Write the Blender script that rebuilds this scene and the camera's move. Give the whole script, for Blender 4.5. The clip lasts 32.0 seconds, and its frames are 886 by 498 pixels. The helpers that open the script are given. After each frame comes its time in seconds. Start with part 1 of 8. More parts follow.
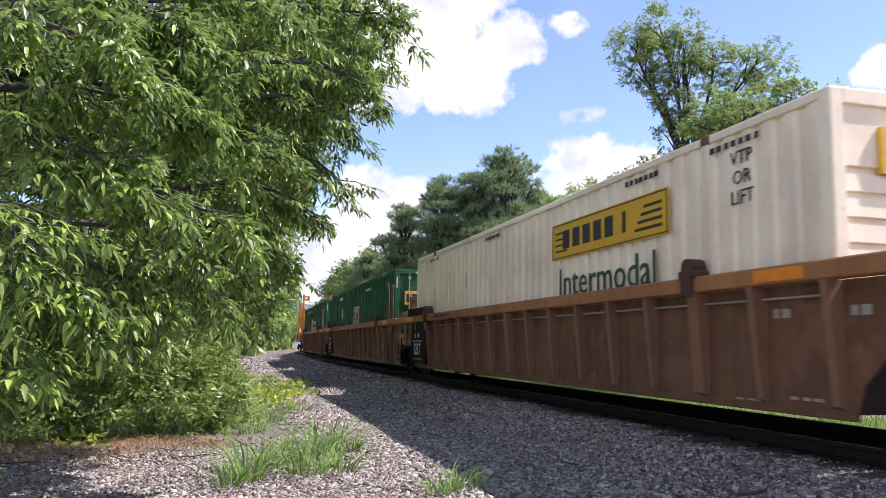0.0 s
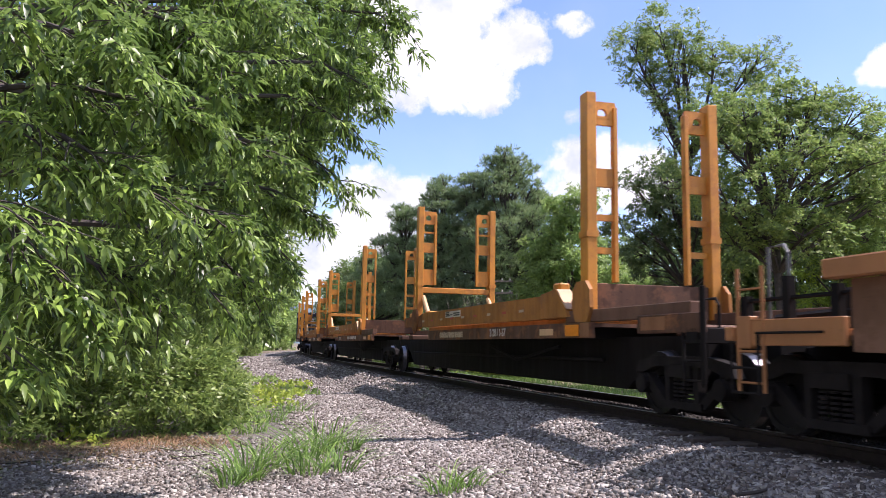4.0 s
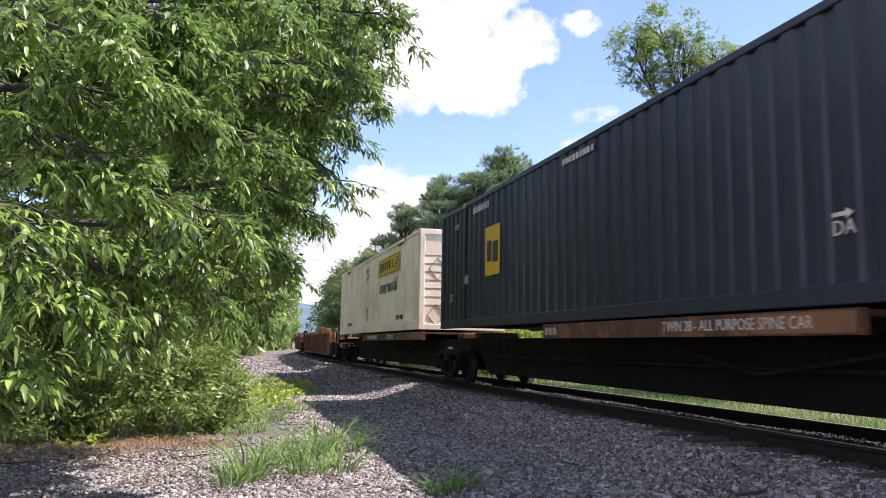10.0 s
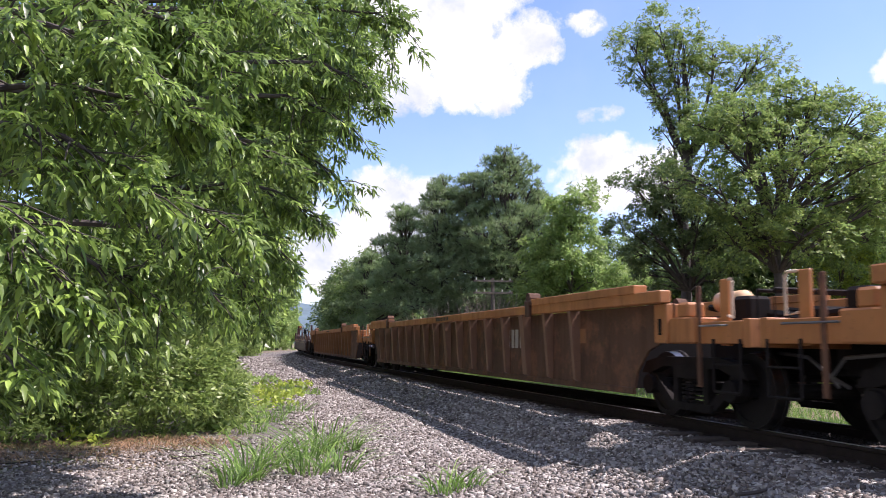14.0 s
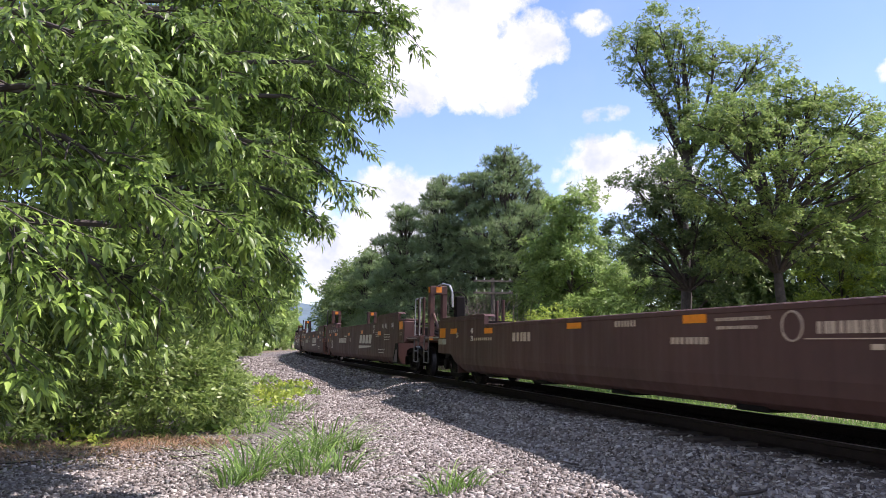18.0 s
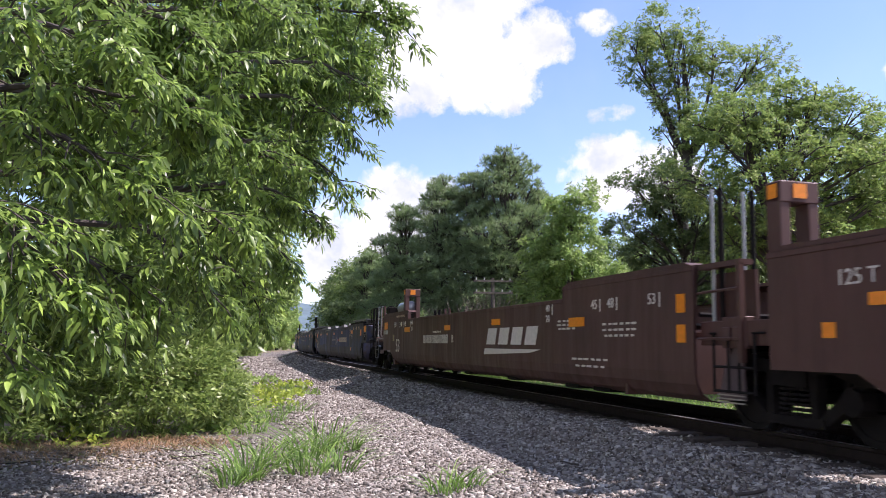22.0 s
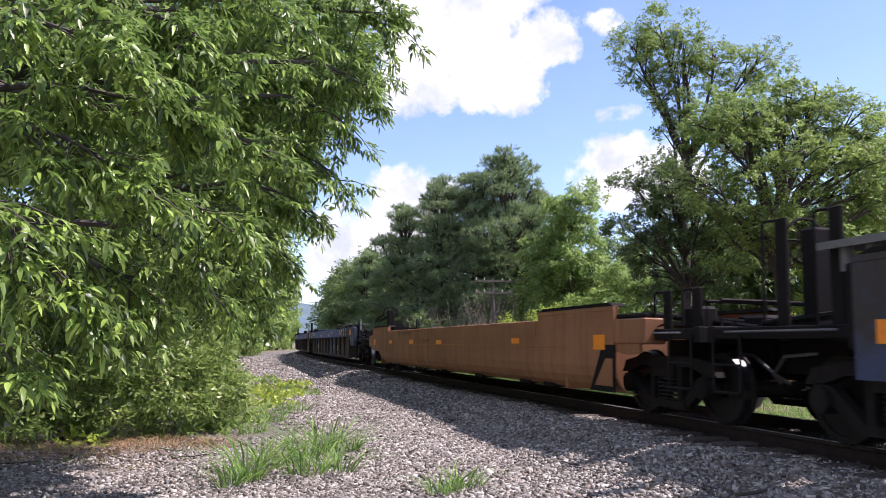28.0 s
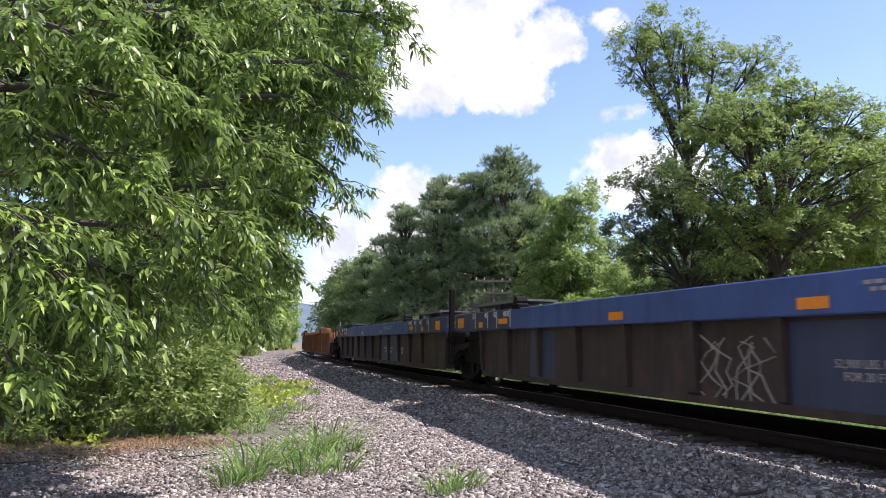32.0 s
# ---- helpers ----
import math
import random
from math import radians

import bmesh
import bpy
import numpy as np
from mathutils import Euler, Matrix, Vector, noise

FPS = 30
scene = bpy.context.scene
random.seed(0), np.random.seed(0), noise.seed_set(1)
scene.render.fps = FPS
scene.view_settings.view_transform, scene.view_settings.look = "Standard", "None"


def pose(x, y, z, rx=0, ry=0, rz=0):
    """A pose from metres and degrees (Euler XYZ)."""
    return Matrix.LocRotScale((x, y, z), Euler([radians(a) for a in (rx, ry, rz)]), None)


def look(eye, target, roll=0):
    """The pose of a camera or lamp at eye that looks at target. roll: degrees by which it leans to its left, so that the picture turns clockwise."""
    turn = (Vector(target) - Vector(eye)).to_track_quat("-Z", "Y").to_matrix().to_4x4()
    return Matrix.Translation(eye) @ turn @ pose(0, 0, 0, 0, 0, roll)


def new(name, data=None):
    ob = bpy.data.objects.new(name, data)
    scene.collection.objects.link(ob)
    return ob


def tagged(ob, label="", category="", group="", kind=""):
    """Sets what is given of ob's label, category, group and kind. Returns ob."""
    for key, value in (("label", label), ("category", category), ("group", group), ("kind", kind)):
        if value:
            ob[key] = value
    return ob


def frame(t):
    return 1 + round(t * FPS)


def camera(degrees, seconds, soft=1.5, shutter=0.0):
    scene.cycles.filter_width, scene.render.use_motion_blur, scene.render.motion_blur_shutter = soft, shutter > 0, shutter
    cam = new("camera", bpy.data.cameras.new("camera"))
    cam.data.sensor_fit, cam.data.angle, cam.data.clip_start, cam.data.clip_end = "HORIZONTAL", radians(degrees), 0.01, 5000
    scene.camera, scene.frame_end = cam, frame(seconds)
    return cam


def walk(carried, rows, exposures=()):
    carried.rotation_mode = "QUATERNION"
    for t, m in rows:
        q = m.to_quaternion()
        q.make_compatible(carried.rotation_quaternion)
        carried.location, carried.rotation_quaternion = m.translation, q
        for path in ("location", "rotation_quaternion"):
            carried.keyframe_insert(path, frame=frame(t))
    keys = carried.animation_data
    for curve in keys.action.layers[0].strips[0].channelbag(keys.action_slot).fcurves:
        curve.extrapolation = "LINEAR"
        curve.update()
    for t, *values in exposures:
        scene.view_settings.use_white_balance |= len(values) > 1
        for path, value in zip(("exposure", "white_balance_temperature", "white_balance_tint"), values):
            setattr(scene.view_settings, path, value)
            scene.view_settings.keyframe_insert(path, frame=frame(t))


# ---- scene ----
# Plan: x to the right, y along the near track, z up from the rail head; metres.
SECONDS = 32.0
EYE = Vector((0.0, 0.0, 0.989))
YAW, PITCH = radians(15.455), radians(6.784)
VIEW = Vector((math.sin(YAW) * math.cos(PITCH), math.cos(YAW) * math.cos(PITCH), math.sin(PITCH)))
cam = camera(58.96, SECONDS, soft=0.4, shutter=0.12)
walk(cam, [(0.0, look(EYE, EYE + VIEW)), (SECONDS, look(EYE, EYE + VIEW))], [(0.0, 1.04, 6300, 29), (3.0, 1.04, 6300, 29), (5.0, 1.02, 6300, 29), (9.4, 1.04, 6300, 29), (10.4, 1.26, 6300, 29), (11.4, 1.3, 6300, 29), (12.6, 1.06, 6300, 29), (14.0, 1.02, 6300, 29), (SECONDS, 1.02, 6300, 29)])

# ---- light ----
SUN = Vector((3.4, -0.8, 4.65)).normalized()
world = bpy.data.worlds.new("sky")
scene.world = world
world.use_nodes = True
wn = world.node_tree
sky = wn.nodes.new("ShaderNodeTexSky")
sky.sky_type, sky.sun_disc = "NISHITA", False
sky.sun_elevation = math.asin(SUN.z)
sky.sun_rotation = math.atan2(SUN.x, SUN.y)
sky.air_density, sky.dust_density, sky.ozone_density = 1.0, 0.2, 3.5
wn.nodes["Background"].inputs["Strength"].default_value = 0.115
wn.links.new(sky.outputs[0], wn.nodes["Background"].inputs["Color"])
sun = new("sun", bpy.data.lights.new("sun", "SUN"))
sun.data.energy, sun.data.angle, sun.data.color = 3.9, radians(0.55), (1.0, 0.95, 0.86)
sun.matrix_world = look(SUN * 60, (0, 0, 0))

# ---- the line of the track and the run of the train ----
TRACK_X, BEND, TWIST, LEAN = 6.607, 0.00045, -3.5133e-5, 0.0176


def heading(s):
    """The track's turn to the left, in radians, s metres on from abeam of the camera."""
    if s <= 0:
        return 0.0
    m = min(s, 115.0)
    return BEND * m + TWIST * m * m / 2 + (s - m) * (BEND + TWIST * 115.0)


LINE = [(TRACK_X, 0.0)]
for i in range(1400):
    a = heading((i + 0.5) * 0.5)
    LINE.append((LINE[-1][0] - 0.5 * math.sin(a), LINE[-1][1] + 0.5 * math.cos(a)))


def on_track(s):
    if s <= 0:
        return Vector((TRACK_X, s))
    i = min(int(s / 0.5), len(LINE) - 2)
    f = s / 0.5 - i
    return Vector(LINE[i]).lerp(Vector(LINE[i + 1]), f)


def travel(t):
    """Metres that the train has run since the clip's start."""
    f = lambda w: 16 * (13.83 * w - 0.13549 * w ** 2 / 2 + 0.11374 * w ** 3 / 3 + 0.117 * w ** 4 / 4)
    return f((t - 16) / 16) - f(-1.0)


def car_pose(middle, half, t):
    """The pose of a vehicle whose middle lies that far behind the train's mark, on bogies half metres apart from it."""
    s = middle - travel(t)
    a, b = on_track(s - half), on_track(s + half)
    d = (b - a).normalized()
    side = Vector((d.y, -d.x, -LEAN)).normalized()
    fore = Vector((d.x, d.y, 0))
    up = side.cross(fore)
    m = Matrix((side, fore, up)).transposed().to_4x4()
    m.translation = ((a.x + b.x) / 2, (a.y + b.y) / 2, 0)
    return m


RUN = []          # (thing, middle, half)


def runs(ob, middle, half=9.0):
    RUN.append((ob, middle, half))
    ob.matrix_world = car_pose(middle, half, 0)
    return ob


# ---- materials ----
def ramp(nt, fac, stops):
    n = nt.nodes.new("ShaderNodeValToRGB")
    e = n.color_ramp.elements
    while len(e) < len(stops):
        e.new(0.5)
    for k, (p, c) in zip(e, stops):
        k.position, k.color = p, (*c, 1)
    nt.links.new(fac, n.inputs[0])
    return n.outputs[0]


def noise_tex(nt, scale, detail=4, rough=0.6, stretch=None, kind="Object"):
    co = nt.nodes.new("ShaderNodeTexCoord").outputs[kind]
    if stretch:
        m = nt.nodes.new("ShaderNodeMapping")
        m.inputs["Scale"].default_value = stretch
        nt.links.new(co, m.inputs[0])
        co = m.outputs[0]
    n = nt.nodes.new("ShaderNodeTexNoise")
    n.inputs["Scale"].default_value, n.inputs["Detail"].default_value = scale, detail
    n.inputs["Roughness"].default_value = rough
    nt.links.new(co, n.inputs["Vector"])
    return n.outputs[0]


def mixed(nt, fac, a, b, mode="MIX"):
    n = nt.nodes.new("ShaderNodeMix")
    n.data_type, n.blend_type = "RGBA", mode
    for sock, v in ((n.inputs[0], fac), (n.inputs[6], a), (n.inputs[7], b)):
        if isinstance(v, tuple):
            sock.default_value = (*v, 1)
        elif isinstance(v, float):
            sock.default_value = v
        else:
            nt.links.new(v, sock)
    return n.outputs[2]


def blank(name):
    m = bpy.data.materials.new(name)
    m.use_nodes = True
    nt = m.node_tree
    return m, nt, nt.nodes["Principled BSDF"]


def bumped(nt, bsdf, height, strength, distance):
    b = nt.nodes.new("ShaderNodeBump")
    b.inputs["Strength"].default_value, b.inputs["Distance"].default_value = strength, distance
    nt.links.new(height, b.inputs["Height"])
    nt.links.new(b.outputs[0], bsdf.inputs["Normal"])


def shade(c, f):
    return tuple(min(1.0, v * f) for v in c)


def painted(name, base, dirt=(0.09, 0.065, 0.045), amount=0.45, rough=0.5, metal=0.0, streak=True, scale=2.2, patch=None, sheen=0.5):
    """Old paint: faded in patches, streaked and grimed, with a fine grain."""
    m, nt, p = blank(name)
    big = noise_tex(nt, scale * 0.35, 5, 0.65)
    tone = ramp(nt, big, [(0.3, shade(base, 0.75)), (0.5, base), (0.72, shade(base, 1.18))])
    run = noise_tex(nt, scale * 2.0, 6, 0.7, (1.0, 1.0, 0.12) if streak else None)
    fac = ramp(nt, run, [(0.5, (0, 0, 0)), (0.85, (amount, amount, amount))])
    col = mixed(nt, fac, tone, dirt)
    spot = noise_tex(nt, scale * 9, 3, 0.7)
    fac2 = ramp(nt, spot, [(0.62, (0, 0, 0)), (0.72, (amount * 0.7,) * 3)])
    col = mixed(nt, fac2, col, shade(dirt, 0.6))
    if patch:
        worn = noise_tex(nt, scale * 1.1, 7, 0.72)
        col = mixed(nt, ramp(nt, worn, [(0.5, (0, 0, 0)), (0.62, (0.8,) * 3)]), col, patch)
    nt.links.new(col, p.inputs["Base Color"])
    r = ramp(nt, run, [(0.3, (rough * 0.8,) * 3), (0.8, (min(1, rough * 1.5),) * 3)])
    nt.links.new(r, p.inputs["Roughness"])
    p.inputs["Metallic"].default_value, p.inputs["Specular IOR Level"].default_value = metal, sheen
    bumped(nt, p, spot, 0.15, 0.004)
    return m


def plain(name, base, rough=0.6, metal=0.0, grain=0.12, scale=18.0, sheen=0.5):
    m, nt, p = blank(name)
    n = noise_tex(nt, scale, 5, 0.6)
    col = ramp(nt, n, [(0.3, shade(base, 1 - grain)), (0.7, shade(base, 1 + grain))])
    nt.links.new(col, p.inputs["Base Color"])
    p.inputs["Roughness"].default_value, p.inputs["Metallic"].default_value = rough, metal
    p.inputs["Specular IOR Level"].default_value = sheen
    bumped(nt, p, n, 0.2, 0.003)
    return m


def foliage(name, dark, light, gloss=0.45, through_=0.35):
    """Leaves: each one its own tint, glossy above, letting some light through."""
    m, nt, p = blank(name)
    g = nt.nodes.new("ShaderNodeNewGeometry")
    rnd = g.outputs["Random Per Island"]
    col = ramp(nt, rnd, [(0.0, dark), (0.6, tuple(0.6 * a + 0.4 * b for a, b in zip(dark, light))), (1.0, light)])
    big = noise_tex(nt, 0.45, 3, 0.5)
    col = mixed(nt, ramp(nt, big, [(0.35, (0.22,) * 3), (0.65, (0,) * 3)]), col, shade(dark, 0.8))
    nt.links.new(col, p.inputs["Base Color"])
    p.inputs["Roughness"].default_value = gloss
    p.inputs["Specular IOR Level"].default_value = 0.45
    t = nt.nodes.new("ShaderNodeBsdfTranslucent")
    tint = mixed(nt, 0.5, col, (0.32, 0.51, 0.15))
    nt.links.new(tint, t.inputs["Color"])
    mix = nt.nodes.new("ShaderNodeMixShader")
    mix.inputs[0].default_value = through_
    nt.links.new(p.outputs[0], mix.inputs[1])
    nt.links.new(t.outputs[0], mix.inputs[2])
    nt.links.new(mix.outputs[0], nt.nodes["Material Output"].inputs["Surface"])
    return m


M = {}
M["orange"] = painted("orange_paint", (0.38, 0.15, 0.042), (0.10, 0.055, 0.035), 0.75, 0.6)
M["rack"] = painted("rack_orange_paint", (0.58, 0.235, 0.024), (0.10, 0.05, 0.03), 0.55, 0.5, patch=(0.42, 0.155, 0.024))
M["rust"] = painted("rust_brown_steel", (0.10, 0.05, 0.029), (0.03, 0.022, 0.018), 0.85, 0.75, scale=1.7, patch=(0.20, 0.09, 0.045), sheen=0.3)
M["rust_warm"] = painted("warm_brown_steel", (0.15, 0.072, 0.04), (0.06, 0.036, 0.024), 0.6, 0.75)
M["oxide"] = painted("oxide_brown_paint", (0.078, 0.033, 0.025), (0.045, 0.03, 0.025), 0.5, 0.6)
M["mud"] = painted("tan_rust_paint", (0.26, 0.112, 0.043), (0.12, 0.06, 0.035), 0.6, 0.65)
M["mud_dark"] = painted("grimed_tan_rust_paint", (0.17, 0.078, 0.034), (0.07, 0.04, 0.026), 0.7, 0.7)
M["slate"] = painted("dull_slate_paint", (0.036, 0.030, 0.028), (0.05, 0.033, 0.025), 0.6, 0.6, scale=0.75, patch=(0.04, 0.06, 0.135))
M["slate_blue"] = painted("faded_blue_overpaint", (0.027, 0.038, 0.10), (0.04, 0.033, 0.032), 0.8, 0.6, scale=1.5, patch=(0.038, 0.034, 0.038))
M["blue"] = painted("faded_blue_paint", (0.045, 0.085, 0.23), (0.05, 0.04, 0.04), 0.45, 0.55)
M["black"] = painted("grimy_black_steel", (0.011, 0.0095, 0.009), (0.026, 0.019, 0.015), 0.5, 0.85, sheen=0.12)
M["iron"] = plain("cast_iron", (0.015, 0.0125, 0.0115), 0.85, 0.0, 0.3, 6, 0.15)
M["wheel"] = plain("wheel_steel", (0.014, 0.012, 0.011), 0.75, 0.0, 0.3, 8, 0.2)
M["tread"] = plain("polished_steel", (0.62, 0.61, 0.60), 0.42, 1.0, 0.08, 8)
M["rim"] = plain("worn_wheel_rim", (0.22, 0.21, 0.21), 0.3, 1.0, 0.15, 8)
M["white"] = painted("cream_white_paint", (0.93, 0.81, 0.60), (0.55, 0.42, 0.27), 0.4, 0.5, scale=1.6)
M["green"] = painted("green_paint", (0.013, 0.092, 0.038), (0.016, 0.045, 0.022), 0.45, 0.55, sheen=0.22)
M["navy"] = painted("navy_paint", (0.018, 0.021, 0.036), (0.04, 0.038, 0.04), 0.35, 0.4)
M["yellow"] = plain("yellow_decal", (0.72, 0.42, 0.02), 0.5)
M["reflector"] = plain("amber_reflector", (0.85, 0.26, 0.012), 0.35)
M["letter"] = plain("white_lettering", (0.62, 0.57, 0.50), 0.6)
M["letter_dim"] = plain("worn_white_lettering", (0.36, 0.32, 0.27), 0.7)
M["letter_green"] = plain("dark_green_lettering", (0.02, 0.075, 0.045), 0.5)
M["letter_black"] = plain("black_lettering", (0.03, 0.03, 0.03), 0.6)
M["red"] = plain("red_decal", (0.42, 0.045, 0.03), 0.5)
M["zinc"] = plain("galvanised_steel", (0.42, 0.42, 0.41), 0.45, 0.6)
M["bark"] = plain("bark", (0.10, 0.085, 0.07), 0.9, 0.0, 0.45, 7)
M["bark_dark"] = plain("dark_bark", (0.06, 0.05, 0.042), 0.9, 0.0, 0.45, 7)
M["tie"] = plain("weathered_tie_timber", (0.07, 0.055, 0.045), 0.9, 0.0, 0.4, 9)
M["rail"] = plain("rusty_rail", (0.024, 0.016, 0.013), 0.8, 0.0, 0.3, 10, 0.25)
M["concrete"] = plain("pale_concrete", (0.42, 0.40, 0.37), 0.85, 0.0, 0.15, 3)
M["leaf_near"] = foliage("near_leaves", (0.018, 0.046, 0.011), (0.39, 0.56, 0.10), 0.40, 0.32)
M["leaf_shrub"] = foliage("shrub_leaves", (0.07, 0.115, 0.028), (0.46, 0.57, 0.16), 0.42, 0.45)
M["leaf_far"] = foliage("far_leaves", (0.07, 0.115, 0.04), (0.25, 0.32, 0.11), 0.5, 0.4)
M["leaf_light"] = foliage("light_leaves", (0.17, 0.255, 0.075), (0.48, 0.60, 0.18), 0.5, 0.5)
M["leaf_yellow"] = foliage("yellow_green_leaves", (0.24, 0.32, 0.035), (0.60, 0.68, 0.085), 0.5, 0.45)
M["needle"] = foliage("pine_needles", (0.11, 0.165, 0.085), (0.38, 0.47, 0.24), 0.45, 0.38)
M["grass"] = foliage("grass_blades", (0.06, 0.14, 0.022), (0.27, 0.43, 0.085), 0.55, 0.35)
M["straw"] = foliage("dry_straw", (0.26, 0.14, 0.075), (0.48, 0.30, 0.18), 0.7, 0.15)
M["twig"] = plain("grey_twigs", (0.17, 0.14, 0.115), 0.9, 0.0, 0.2, 8)


def gravel_mat(name="gravel", tone=1.0):
    """Loose grey stones over grit, browner and greener by the verge."""
    m, nt, p = blank(name)
    co = nt.nodes.new("ShaderNodeTexCoord").outputs["Object"]
    v = nt.nodes.new("ShaderNodeTexVoronoi")
    v.inputs["Scale"].default_value = 27.0
    nt.links.new(co, v.inputs["Vector"])
    one = ramp(nt, v.outputs["Color"], [(0.1, shade((0.10, 0.09, 0.075), tone)), (0.5, shade((0.27, 0.24, 0.205), tone)), (0.9, shade((0.50, 0.46, 0.40), tone))])
    gap = ramp(nt, v.outputs["Distance"], [(0.25, (0, 0, 0)), (0.62, (0.85,) * 3)])
    col = mixed(nt, gap, one, shade((0.075, 0.065, 0.06), tone))
    big = noise_tex(nt, 0.35, 4, 0.6)
    col = mixed(nt, ramp(nt, big, [(0.4, (0,) * 3), (0.75, (0.4,) * 3)]), col, shade((0.20, 0.165, 0.14), tone))
    nt.links.new(col, p.inputs["Base Color"])
    p.inputs["Roughness"].default_value = 0.9
    h = nt.nodes.new("ShaderNodeMath")
    h.operation = "MULTIPLY"
    h.inputs[1].default_value = -1.0
    nt.links.new(v.outputs["Distance"], h.inputs[0])
    bumped(nt, p, h.outputs[0], 0.8, 0.05)
    return m


def soil_mat():
    """Grassy earth, bare and brown in patches."""
    m, nt, p = blank("grassy_earth")
    big = noise_tex(nt, 0.6, 5, 0.65)
    fine = noise_tex(nt, 24.0, 4, 0.7)
    a = ramp(nt, fine, [(0.3, (0.05, 0.08, 0.02)), (0.7, (0.14, 0.18, 0.05))])
    b = ramp(nt, fine, [(0.3, (0.12, 0.09, 0.058)), (0.7, (0.29, 0.215, 0.145))])
    nt.links.new(mixed(nt, ramp(nt, big, [(0.36, (0,) * 3), (0.5, (1,) * 3)]), a, b), p.inputs["Base Color"])
    p.inputs["Roughness"].default_value = 0.95
    bumped(nt, p, fine, 0.8, 0.04)
    return m


def stone_mat(name="ballast_stone", tone=1.0):
    m, nt, p = blank(name)
    g = nt.nodes.new("ShaderNodeNewGeometry")
    col = ramp(nt, g.outputs["Random Per Island"], [(0.0, shade((0.05, 0.042, 0.037), tone)), (0.25, shade((0.155, 0.127, 0.108), tone)), (0.5, shade((0.225, 0.206, 0.183), tone)), (0.8, shade((0.36, 0.332, 0.295), tone)), (1.0, shade((0.58, 0.55, 0.49), tone))])
    n = noise_tex(nt, 40.0, 3, 0.6)
    col = mixed(nt, ramp(nt, n, [(0.4, (0,) * 3), (0.8, (0.45,) * 3)]), col, shade((0.17, 0.14, 0.105), tone))
    nt.links.new(col, p.inputs["Base Color"])
    p.inputs["Roughness"].default_value = 0.85
    bumped(nt, p, n, 0.4, 0.006)
    return m


M["gravel"], M["soil"], M["stone"] = gravel_mat(), soil_mat(), stone_mat()
M["letter_heart"] = plain("pale_yellow_spray", (0.33, 0.27, 0.13), 0.7)
M["letter_warm"] = plain("tan_lettering", (0.52, 0.40, 0.28), 0.6)
M["zinc_dark"] = plain("dull_grating", (0.16, 0.16, 0.155), 0.6, 0.4)
M["orange_dull"] = painted("worn_orange_brown_paint", (0.105, 0.05, 0.027), (0.04, 0.028, 0.022), 0.8, 0.65, patch=(0.28, 0.115, 0.042), sheen=0.3)
M["rack_rust"] = painted("rusted_rack_steel", (0.19, 0.078, 0.034), (0.07, 0.04, 0.025), 0.7, 0.75, patch=(0.30, 0.125, 0.04), sheen=0.2)
M["rack_beam"] = painted("rust_stained_orange_paint", (0.40, 0.165, 0.035), (0.12, 0.055, 0.028), 0.7, 0.6, patch=(0.25, 0.105, 0.04), sheen=0.3)
M["rack_pale"] = painted("pale_orange_paint", (0.66, 0.42, 0.22), (0.3, 0.15, 0.06), 0.3, 0.5)
# blue haze of distance is mixed into the woods' base colour
M["hill"] = plain("haze_tinted_woods", (0.10, 0.15, 0.17), 1.0, 0.0, 0.2, 0.02)


